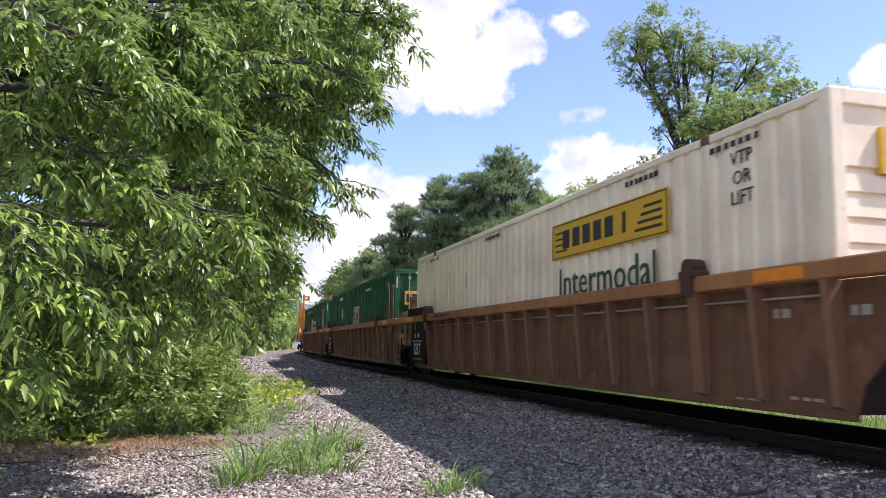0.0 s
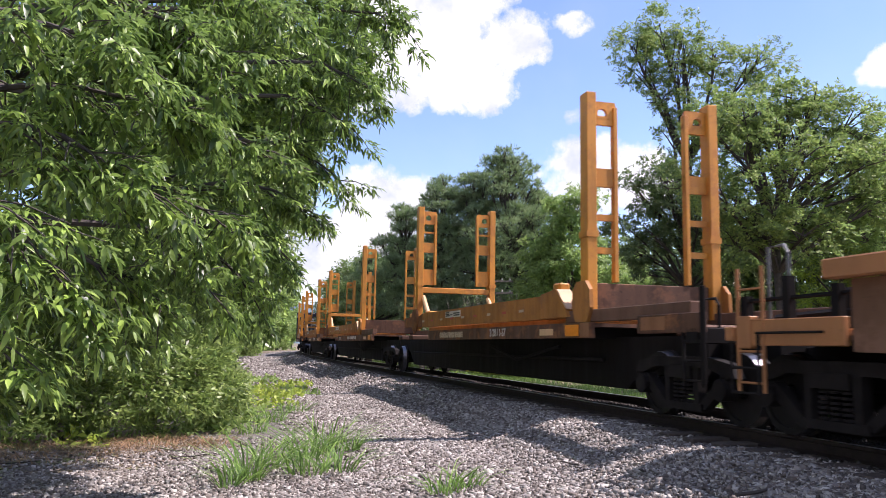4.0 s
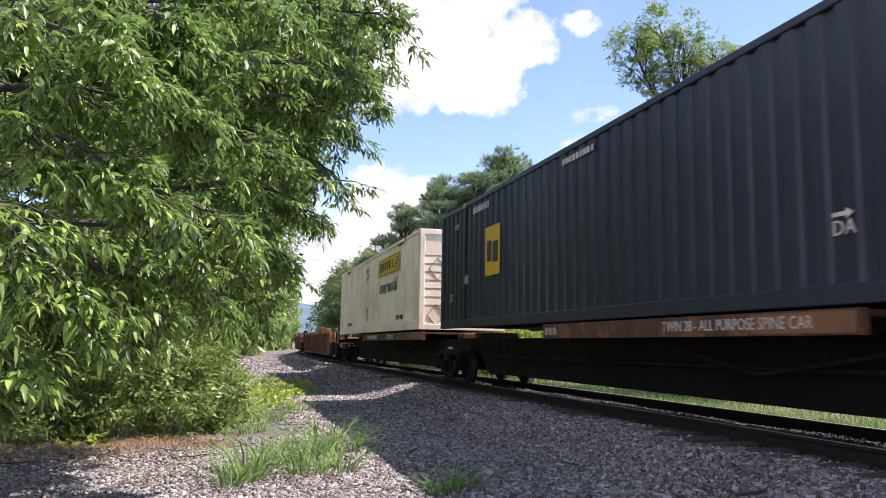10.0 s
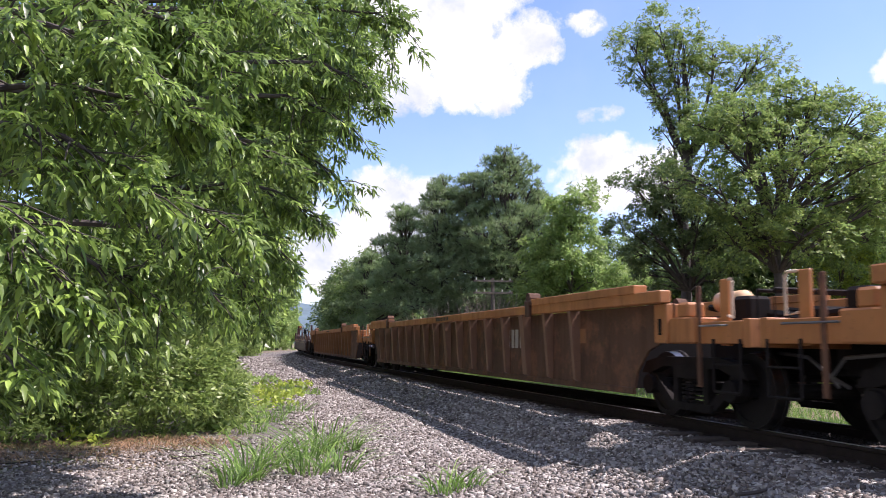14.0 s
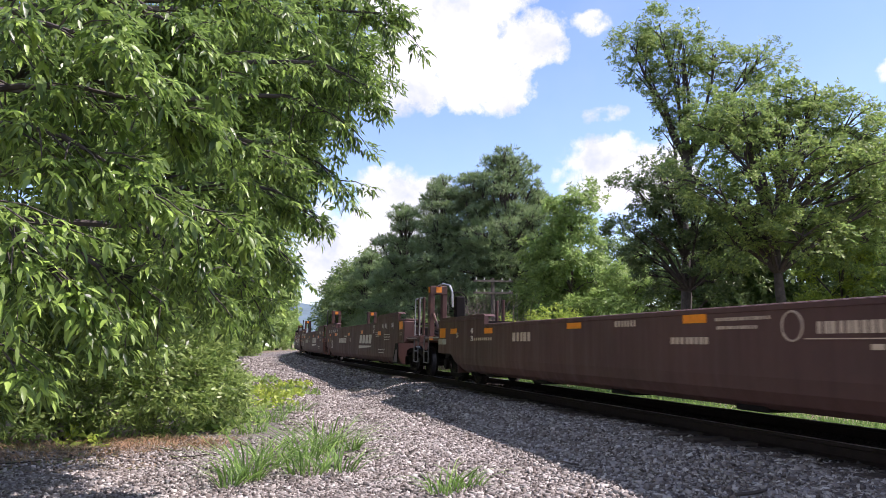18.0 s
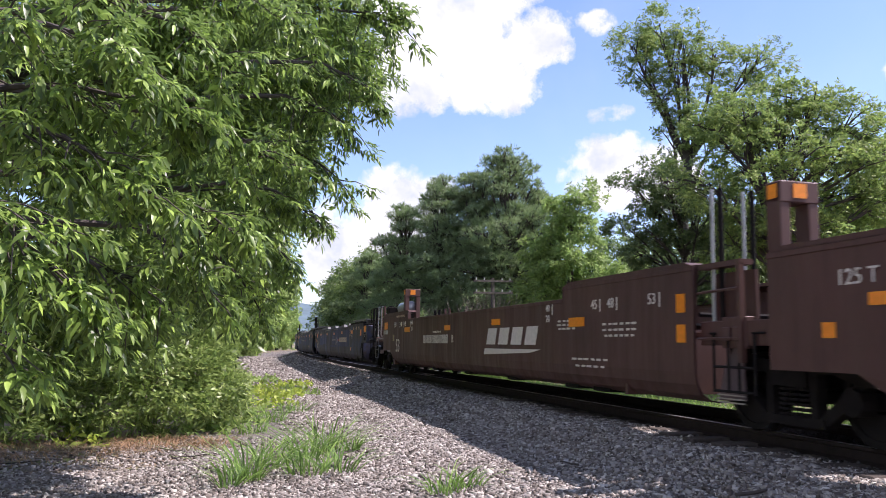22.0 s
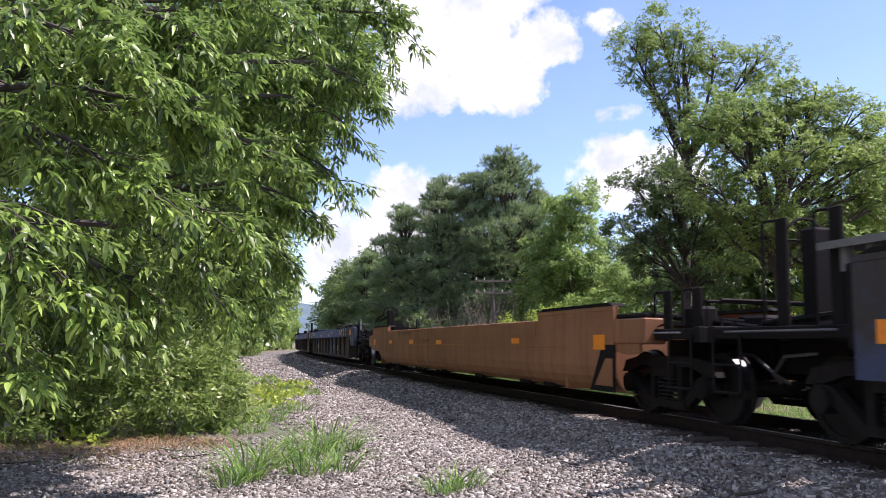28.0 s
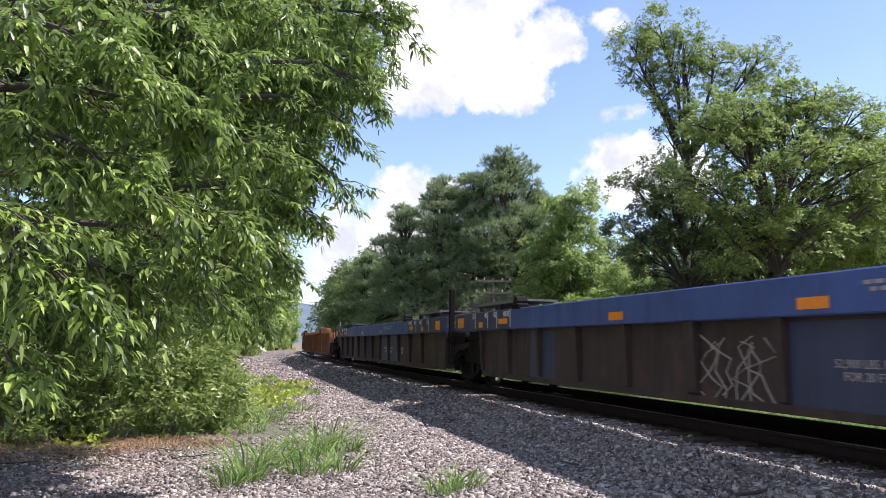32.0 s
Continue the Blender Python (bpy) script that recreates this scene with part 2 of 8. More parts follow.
def cloud_mat():
    """Cumulus: heaps of soft ellipses broken up by noise, clear between."""
    m, nt, p = blank("cumulus")
    nt.nodes.remove(p)
    uv = nt.nodes.new("ShaderNodeUVMap")
    uv.uv_map = "sky"

    def tex(scale, detail, rough):
        n = nt.nodes.new("ShaderNodeTexNoise")
        n.inputs["Scale"].default_value, n.inputs["Detail"].default_value, n.inputs["Roughness"].default_value = scale, detail, rough
        nt.links.new(uv.outputs[0], n.inputs["Vector"])
        return n.outputs[0]

    def op(kind, a, b=None, c=None):
        n = nt.nodes.new("ShaderNodeMath")
        n.operation = kind
        for s, v in zip(n.inputs, (a, b, c)):
            if v is not None:
                if isinstance(v, (int, float)):
                    s.default_value = v
                else:
                    nt.links.new(v, s)
        return n.outputs[0]

    sep = nt.nodes.new("ShaderNodeSeparateXYZ")
    nt.links.new(uv.outputs[0], sep.inputs[0])
    # outside the known heaps, unseen glowing cumulus added all round to fill shaded sides
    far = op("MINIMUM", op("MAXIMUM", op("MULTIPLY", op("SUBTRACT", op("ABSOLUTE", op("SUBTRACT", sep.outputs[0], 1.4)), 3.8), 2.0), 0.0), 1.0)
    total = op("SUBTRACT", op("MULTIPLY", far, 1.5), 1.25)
    for a, e, ra, re in ((13.6, 23.4, 7.6, 6.6), (20.2, 21.6, 3.4, 2.5), (16.6, 19.2, 4.6, 3.0), (11.0, 18.4, 4.2, 2.4), (10.6, 8.8, 4.4, 4.4), (6.8, 6.6, 4.2, 4.4), (12.6, 10.2, 2.4, 2.5), (26.8, 12.0, 5.0, 3.0),
                         (29.6, 11.4, 3.2, 2.5), (24.9, 22.5, 1.6, 0.9), (25.4, 16.2, 1.9, 0.7), (46.4, 17.4, 2.6, 1.7)):
        dx = op("MULTIPLY", op("SUBTRACT", sep.outputs[0], a / 10), 10 / ra)
        dy = op("MULTIPLY", op("SUBTRACT", sep.outputs[1], e / 10), 10 / re)
        v = op("SUBTRACT", 1.0, op("ADD", op("MULTIPLY", dx, dx), op("MULTIPLY", dy, dy)))
        if ra < 2.2:                # wisps, thin and broken
            v = op("MULTIPLY", op("MINIMUM", v, 0.6), 0.5)
        total = op("MAXIMUM", total, v)
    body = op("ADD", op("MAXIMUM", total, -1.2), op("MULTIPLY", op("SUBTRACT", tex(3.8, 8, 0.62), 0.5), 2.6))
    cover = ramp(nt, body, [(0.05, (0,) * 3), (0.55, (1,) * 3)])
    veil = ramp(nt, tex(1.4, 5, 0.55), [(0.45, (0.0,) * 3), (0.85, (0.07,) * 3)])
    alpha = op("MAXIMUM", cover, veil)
    # sunlit white and shaded grey of the clouds, set by noise as glow
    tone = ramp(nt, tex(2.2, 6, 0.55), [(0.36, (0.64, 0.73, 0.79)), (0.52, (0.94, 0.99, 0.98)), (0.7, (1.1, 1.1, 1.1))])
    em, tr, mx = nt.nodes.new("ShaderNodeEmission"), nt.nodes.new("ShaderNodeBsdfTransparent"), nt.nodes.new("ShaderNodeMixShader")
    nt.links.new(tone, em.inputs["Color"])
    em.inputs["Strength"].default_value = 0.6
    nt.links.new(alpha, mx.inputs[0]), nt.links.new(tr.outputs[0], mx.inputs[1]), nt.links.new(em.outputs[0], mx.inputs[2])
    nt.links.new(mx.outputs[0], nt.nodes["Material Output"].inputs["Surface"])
    return m


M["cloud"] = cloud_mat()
M["slate_navy"] = painted("grimy_dark_blue_paint", (0.036, 0.046, 0.085), (0.05, 0.04, 0.035), 0.6, 0.6)
M["rib_dull"] = painted("dull_brown_rib_steel", (0.2, 0.105, 0.06), (0.08, 0.05, 0.035), 0.6, 0.7)

M["patch_pink"] = painted("faded_pink_paint", (0.14, 0.10, 0.10), (0.06, 0.05, 0.05), 0.5, 0.7)

M["wall_brown"] = painted("warm_brown_wall_steel", (0.165, 0.083, 0.043), (0.06, 0.038, 0.027), 0.8, 0.7, scale=1.7, patch=(0.22, 0.115, 0.068), sheen=0.3)
M["rib_brown"] = painted("orange_brown_rib_steel", (0.24, 0.12, 0.066), (0.09, 0.053, 0.036), 0.6, 0.7)
M["chord_brown"] = painted("faded_orange_brown_paint", (0.37, 0.158, 0.053), (0.15, 0.08, 0.045), 0.6, 0.6)
# tone holds oil stain and also the deep shade beneath the train
M["oily_shaded"] = gravel_mat("oily_shaded_ballast", 0.22)
M["stone_oily_shaded"] = stone_mat("oily_shaded_stone", 0.2)
M["leaf_mid"] = foliage("mid_leaves", (0.07, 0.115, 0.034), (0.42, 0.50, 0.12), 0.5, 0.5)
# mid leaves darkened in colour for a crown that lies in shade
M["leaf_shaded"] = foliage("shaded_leaves", (0.035, 0.062, 0.032), (0.17, 0.22, 0.075), 0.5, 0.36)
M["wall_dark"] = painted("dark_brown_wall_steel", (0.052, 0.038, 0.032), (0.025, 0.02, 0.018), 0.8, 0.75, scale=1.7, patch=(0.09, 0.052, 0.036), sheen=0.3)


# ---- building helpers ----
def part(name, bm, material, parent, label="", smooth=False):
    """Links a bmesh as one mesh object under a thing or a part."""
    me = bpy.data.meshes.new(name)
    bmesh.ops.recalc_face_normals(bm, faces=bm.faces)
    bm.to_mesh(me)
    bm.free()
    me.materials.append(M[material])
    if smooth:
        me.polygons.foreach_set("use_smooth", [True] * len(me.polygons))
    ob = new(name, me)
    ob.parent = parent
    return tagged(ob, label)


def piece(name, me, parent, m=None):
    """One more object on a mesh that alike pieces share."""
    ob = new(name, me)
    ob.parent = parent
    if m is not None:
        ob.matrix_local = m
    return ob


def thing(name, label, category, group="", kind=""):
    return tagged(new(name), label, category, group, kind)


def box(bm, x0, x1, y0, y1, z0, z1):
    v = [bm.verts.new(c) for c in ((x0, y0, z0), (x1, y0, z0), (x1, y1, z0), (x0, y1, z0), (x0, y0, z1), (x1, y0, z1), (x1, y1, z1), (x0, y1, z1))]
    for f in ((0, 3, 2, 1), (4, 5, 6, 7), (0, 1, 5, 4), (1, 2, 6, 5), (2, 3, 7, 6), (3, 0, 4, 7)):
        bm.faces.new([v[i] for i in f])
    return v


def boxes(*rows, bevel=0.0):
    bm = bmesh.new()
    for r in rows:
        box(bm, *r)
    if bevel:
        bmesh.ops.bevel(bm, geom=bm.edges[:], offset=bevel, segments=1, affect="EDGES", clamp_overlap=True)
    return bm


def prism(bm, pts, axis, a, b):
    """A polygon of the other two axes, in order, drawn out from a to b along the axis."""
    def at(p, w):
        return (w, *p) if axis == "x" else (p[0], w, p[1]) if axis == "y" else (*p, w)
    lo, hi = [bm.verts.new(at(p, a)) for p in pts], [bm.verts.new(at(p, b)) for p in pts]
    bm.faces.new(lo), bm.faces.new(hi[::-1])
    for i in range(len(pts)):
        j = (i + 1) % len(pts)
        bm.faces.new((lo[i], hi[i], hi[j], lo[j]))
    return bm


def tube(bm, pts, radii, n=6, ends=True):
    rings = []
    for i, p in enumerate(pts):
        p = Vector(p)
        d = (Vector(pts[min(i + 1, len(pts) - 1)]) - Vector(pts[max(i - 1, 0)])).normalized()
        a = d.cross(Vector((0.31, 0.17, 0.93)) if abs(d.z) < 0.9 else Vector((1, 0.2, 0))).normalized()
        b = d.cross(a)
        r = radii[i] if isinstance(radii, (list, tuple)) else radii
        rings.append([bm.verts.new(p + r * (a * math.cos(k * 2 * math.pi / n) + b * math.sin(k * 2 * math.pi / n))) for k in range(n)])
    for r0, r1 in zip(rings, rings[1:]):
        for k in range(n):
            bm.faces.new((r0[k], r0[(k + 1) % n], r1[(k + 1) % n], r1[k]))
    if ends:
        bm.faces.new(rings[0][::-1]), bm.faces.new(rings[-1])
    return bm


def mesh_from(name, verts, faces, material):
    """A mesh from arrays: verts n x 3, faces m x k."""
    verts, faces = np.asarray(verts, np.float32), np.asarray(faces, np.int32)
    me = bpy.data.meshes.new(name)
    m, k = faces.shape
    me.vertices.add(len(verts))
    me.vertices.foreach_set("co", verts.ravel())
    me.loops.add(m * k)
    me.loops.foreach_set("vertex_index", faces.ravel())
    me.polygons.add(m)
    me.polygons.foreach_set("loop_start", np.arange(0, m * k, k, dtype=np.int32))
    me.polygons.foreach_set("loop_total", np.full(m, k, np.int32))
    me.update(calc_edges=True)
    me.materials.append(M[material])
    return me


def letters(text, size, material, parent, x, y, z, depth=0.004, face="side", squeeze=1.0, slant=0.0, name="lettering", spread=1.0):
    """Raised lettering; face 'side' reads on the vehicle's camera side (its -x side, front to the right), 'end' on its front."""
    cu = bpy.data.curves.new("text", "FONT")
    cu.body, cu.size, cu.extrude, cu.align_x, cu.align_y, cu.shear = text, size, depth, "CENTER", "CENTER", slant
    cu.resolution_u, cu.space_character = 2, spread
    tmp = bpy.data.objects.new("text", cu)
    me = bpy.data.meshes.new_from_object(tmp)
    bpy.data.objects.remove(tmp)
    bpy.data.curves.remove(cu)
    turn = Matrix(((0, 0, -1), (-1, 0, 0), (0, 1, 0))).to_4x4() if face == "side" else Matrix(((1, 0, 0), (0, 0, -1), (0, 1, 0))).to_4x4()
    me.transform(Matrix.Translation((x, y, z)) @ turn @ Matrix.Diagonal((squeeze, 1, 1, 1)))
    me.name = name
    me.materials.clear()
    me.materials.append(M[material])
    ob = new(name, me)
    ob.parent = parent
    return tagged(ob, kind="stuff")


def plates(name, rows, material, parent, label=""):
    return part(name, boxes(*rows), material, parent, label)


def each(name, rows, material, parent):
    """Flat marks, every one a plate of its own."""
    for r in rows:
        plates(name, [r], material, parent)


def bars(x, y0, y1, z0, z1, n, seed, thick=0.004):
    """Unreadable writing on a side as short plain bars: rows of boxes."""
    r = random.Random(seed)
    rows, y = [], y0
    while y < y1:
        w = (y1 - y0) / n * r.uniform(0.5, 0.8)
        rows.append((x - thick, x, y, min(y + w, y1), z0, z1))
        y += (y1 - y0) / n
    return rows


# ---- ground, track ----
def smooth(a, b, v):
    t = min(1.0, max(0.0, (v - a) / (b - a)))
    return t * t * (3 - 2 * t)


def track_x(y):
    """The track's middle abreast of y."""
    if y <= 0:
        return TRACK_X
    s = y
    for _ in range(3):
        s += (y - on_track(s).y)
        s = min(max(s, 0), 690)
    return on_track(s).x


def ground_z(x, y):
    l = x - (track_x(y) if y < 300 else track_x(300) + (y - 300) * 0.9)
    z = -0.166 - 0.334 * smooth(1.5, 3.1, abs(l))
    if l > 0:
        z -= 0.25 * smooth(3.0, 6.0, l)
        z += 0.9 * smooth(9.0, 26.0, l)
    if x < -1.5 and y > -5:
        z += 0.25 * smooth(-1.5, -7.0, x)
    z += 0.035 * noise.noise((x * 0.55, y * 0.55, 0)) + 0.012 * noise.noise((x * 2.1, y * 2.1, 3))
    return z


def spaced(lo, hi, near, fine, growth):
    """Grid lines, fine round near, wider and wider towards the ends."""
    out, step, v = [near], fine, near
    while v < hi:
        v = min(hi, v + step)
        out.append(v)
        step *= growth
    step, v = fine, near
    while v > lo:
        v = max(lo, v - step)
        out.insert(0, v)
        step *= growth
    return out


def ground():
    xs, ys = spaced(-1600, 1800, 4.0, 0.22, 1.045), spaced(-900, 2600, 9.0, 0.3, 1.04)
    verts = [(x, y, ground_z(x, y)) for y in ys for x in xs]
    n = len(xs)
    faces = [(j * n + i, j * n + i + 1, (j + 1) * n + i + 1, (j + 1) * n + i) for j in range(len(ys) - 1) for i in range(n - 1)]
    me = mesh_from("ground", verts, faces, "gravel")
    me.materials.append(M["soil"])
    me.materials.append(M["oily_shaded"])
    soil = []
    for f in faces:
        x, y = sum(verts[i][0] for i in f) / 4, sum(verts[i][1] for i in f) / 4
        l = x - (track_x(y) if y < 300 else track_x(300) + (y - 300) * 0.9)
        edge = -8.6 + 1.75 * smooth(8.6, 10.8, y) - 0.9 * smooth(12.5, 16, y) + 0.55 * noise.noise((x * 0.5, y * 0.5, 9)) + (0.0 if y < 30 else 0.6)
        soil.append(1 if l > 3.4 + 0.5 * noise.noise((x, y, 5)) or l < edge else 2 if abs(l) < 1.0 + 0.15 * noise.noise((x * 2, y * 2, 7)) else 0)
    me.polygons.foreach_set("material_index", soil)
    me.polygons.foreach_set("use_smooth", [True] * len(faces))
    return tagged(new("ground", me), "grey railway gravel giving way to grassy earth", "ground", "", "structure")


ground()


def track():
    line = thing("railway_track", "single line of rusty rails on dark timber ties", "railway track", "", "structure")
    profile = [(-0.075, -0.17), (0.075, -0.17), (0.075, -0.155), (0.01, -0.13), (0.01, -0.045), (0.036, -0.035), (0.036, -0.004), (0.028, 0.0),
               (-0.028, 0.0), (-0.036, -0.004), (-0.036, -0.035), (-0.01, -0.045), (-0.01, -0.13), (-0.075, -0.155)]
    for side in (-0.7525, 0.7525):
        for name, prof, mat in (("rail", profile, "rail"), ("rail_head", [(-0.027, -0.002), (0.027, -0.002), (0.024, 0.003), (-0.024, 0.003)], "tread")):
            bm, rings = bmesh.new(), []
            for s in [-60, -30] + [i * 3.0 - 12 for i in range(110)]:
                p, a = on_track(s), heading(s)
                ring = []
                for x, z in prof:
                    w = side + x
                    ring.append(bm.verts.new((p.x + w * math.cos(a), p.y + w * math.sin(a), z - LEAN * w)))
                rings.append(ring)
            for r0, r1 in zip(rings, rings[1:]):
                for k in range(len(prof)):
                    j = (k + 1) % len(prof)
                    bm.faces.new((r0[k], r0[j], r1[j], r1[k]))
            part(name, bm, mat, line, "bright worn rail top" if name == "rail_head" else "")
    tie = boxes((-1.3, 1.3, -0.115, 0.115, -0.36, -0.15), bevel=0.012)
    me = bpy.data.meshes.new("tie")
    tie.to_mesh(me)
    tie.free()
    me.materials.append(M["tie"])
    r = random.Random(4)
    for i in range(230):
        s = -6 + i * 0.53
        p = on_track(s)
        m = Matrix.Translation((p.x + r.uniform(-0.05, 0.05), p.y, r.uniform(-0.008, 0.004))) @ Euler((0, LEAN, heading(s) + r.uniform(-0.02, 0.02))).to_matrix().to_4x4()
        piece("tie", me, line, m)


track()


# ---- running gear, shared by all vehicles ----
def bare_mesh(name, bm, material):
    me = bpy.data.meshes.new(name)
    bmesh.ops.recalc_face_normals(bm, faces=bm.faces)
    bm.to_mesh(me)
    bm.free()
    me.materials.append(M[material])
    return me


def side_frame():
    bm = bmesh.new()
    prism(bm, [(-1.12, 0.56), (-1.02, 0.72), (-0.62, 0.79), (0.62, 0.79), (1.02, 0.72), (1.12, 0.56), (0.86, 0.58), (0.6, 0.66), (-0.6, 0.66), (-0.86, 0.58)], "x", -0.07, 0.07)
    for k in (-1, 1):
        prism(bm, [(k * 1.0, 0.58), (k * 0.80, 0.56), (k * 0.34, 0.20), (k * 0.5, 0.17), (k * 0.72, 0.33)], "x", -0.06, 0.06)
        prism(bm, [(k * 0.27, 0.67), (k * 0.37, 0.67), (k * 0.37, 0.2), (k * 0.27, 0.2)], "x", -0.06, 0.06)
        tube(bm, [(-0.13, k * 0.875, 0.42), (0.06, k * 0.875, 0.42)], 0.13, 10)
    box(bm, -0.08, 0.08, -0.46, 0.46, 0.14, 0.23)
    for y in (-0.15, 0.0, 0.15):
        for z in range(6):
            tube(bm, [(0, y, 0.235 + z * 0.05), (0, y, 0.262 + z * 0.05)], 0.062, 8)
    box(bm, -0.1, 0.1, -0.26, 0.26, 0.53, 0.68)
    return bare_mesh("side_frame", bm, "iron")


def wheel_mesh():
    bm = bmesh.new()
    prof = [(0.0, 0.11), (0.10, 0.11), (0.11, 0.35), (0.135, 0.355), (0.135, 0.422), (0.02, 0.430), (0.0, 0.452), (-0.03, 0.452), (-0.03, 0.34), (-0.01, 0.33), (-0.01, 0.11)]
    n = 26
    rings = [[bm.verts.new((x, r * math.cos(k * 2 * math.pi / n), r * math.sin(k * 2 * math.pi / n))) for x, r in prof] for k in range(n)]
    for k in range(n):
        a, b = rings[k], rings[(k + 1) % n]
        for i in range(len(prof) - 1):
            bm.faces.new((a[i], b[i], b[i + 1], a[i + 1]))
    tube(bm, [(-0.75, 0, 0), (0.17, 0, 0)], 0.085, 10)
    for f in bm.faces:
        f.material_index = 1 if all(v.co.yz.length > 0.415 and v.co.x > 0.0 for v in f.verts) else 0
    me = bare_mesh("wheel", bm, "wheel")
    me.materials.append(M["rim"])
    return me


def bolster_mesh():
    bm = boxes((-1.05, 1.05, -0.2, 0.2, 0.5, 0.68), (-0.3, 0.3, -0.3, 0.3, 0.66, 0.80), (-0.62, 0.62, -0.62, -0.54, 0.30, 0.45), (-0.62, 0.62, 0.54, 0.62, 0.30, 0.45), bevel=0.02)
    tube(bm, [(-0.5, -0.6, 0.55), (0.45, -0.1, 0.45), (0.5, 0.6, 0.55)], 0.025, 6)
    return bare_mesh("bogie", bm, "black")


FRAME, WHEEL, BOLSTER = side_frame(), wheel_mesh(), bolster_mesh()


def bogie(car, y):
    b = piece("bogie", BOLSTER, car, Matrix.Translation((0, y, 0)))
    for k in (-1, 1):
        piece("side_frame", FRAME, b, Matrix.Translation((k * 1.0, 0, 0)))
        for w in (-0.875, 0.875):
            piece("wheel", WHEEL, b, Matrix.Translation((k * 0.70, w, 0.425)) @ Matrix.Rotation(0 if k > 0 else math.pi, 4, "Z"))
    return b


def coupler(car, y, out):
    bm = boxes((-0.09, 0.09, y, y + out * 0.55, 0.78, 0.94), (-0.17, 0.17, y + out * 0.5, y + out * 0.82, 0.70, 1.0), (-0.24, 0.24, y - out * 0.15, y, 0.62, 1.02), bevel=0.02)
    tube(bm, [(0.3, y, 0.75), (0.32, y + out * 0.4, 0.45), (0.12, y + out * 0.8, 0.4)], 0.028, 6)
    part("coupler", bm, "iron", car, "cast iron coupler and air hose")


def ladder(car, x, y, z0, z1, width, mat, rungs):
    bm = bmesh.new()
    for k in (-0.5, 0.5):
        tube(bm, [(x, y + k * width, z0), (x, y + k * width, z1)], 0.022, 6)
    for i in range(rungs):
        z = z0 + (z1 - z0) * (i + 0.3) / rungs
        tube(bm, [(x, y - 0.5 * width, z), (x, y + 0.5 * width, z)], 0.014, 5)
    part("ladder", bm, mat, car)


def stand(car, x, y, z0, z1, mat, label="", arm=0.35):
    bm = tube(bmesh.new(), [(x, y, z0), (x, y, z1 - 0.08), (x, y + 0.06, z1), (x, y + arm, z1), (x, y + arm, z0)], 0.02, 6)
    part("grab_rail", bm, mat, car, label)


def end_deck(car, y, out, mat, long, steel="black"):
    """The platform past a well's end: deck, middle sill, cross pipes, steps and hand brake."""
    def s(a, b):
        return (min(y + out * a, y + out * b), max(y + out * a, y + out * b))
    a0, a1 = s(0.0, long)
    part("end_deck", boxes((-1.25, 1.25, a0, a1, 1.02, 1.09), (-1.4, 1.4, *s(long - 0.12, long), 0.98, 1.13), bevel=0.012), mat, car)
    for k in (-1, 1):
        x0, x1 = sorted((k * 1.26, k * 1.33))
        fascia = part("deck_fascia", boxes((x0, x1, *s(0.86, long - 0.13), 0.93, 1.2), (x0 - 0.02, x1 + 0.02, *s(long - 0.36, long - 0.13), 0.9, 1.24), bevel=0.01), mat, car)
        part("handhold", tube(bmesh.new(), [(k * 1.34, y + out * 1.1, 1.06), (k * 1.38, y + out * 1.12, 1.06), (k * 1.38, y + out * (long - 0.5), 1.06), (k * 1.34, y + out * (long - 0.48), 1.06)], 0.014, 5), "iron", fascia)
    part("middle_sill", boxes((-0.26, 0.26, a0, a1, 0.62, 1.01), (-0.55, 0.55, *s(0.3, 0.7), 0.76, 1.0), bevel=0.012), steel, car)
    bm = bmesh.new()
    for z, x in ((1.18, -0.9), (1.24, -0.2), (1.2, 0.7)):
        tube(bm, [(x, y - out * 0.3, z), (x + 0.1, y + out * long * 0.95, z - 0.05)], 0.04, 6)
    tube(bm, [(-1.1, y + out * 0.5, 1.3), (1.1, y + out * 0.5, 1.3)], 0.03, 6)
    part("brake_pipe", bm, steel, car)
    step_y = y + out * (long - 0.28)
    bm = bmesh.new()
    for k in (-0.22, 0.22):
        tube(bm, [(-1.36, step_y + k, 1.05), (-1.36, step_y + k, 0.42)], 0.016, 5)
    for z in (0.44, 0.7):
        tube(bm, [(-1.36, step_y - 0.22, z), (-1.36, step_y + 0.22, z)], 0.016, 5)
    part("step", bm, "iron", car)


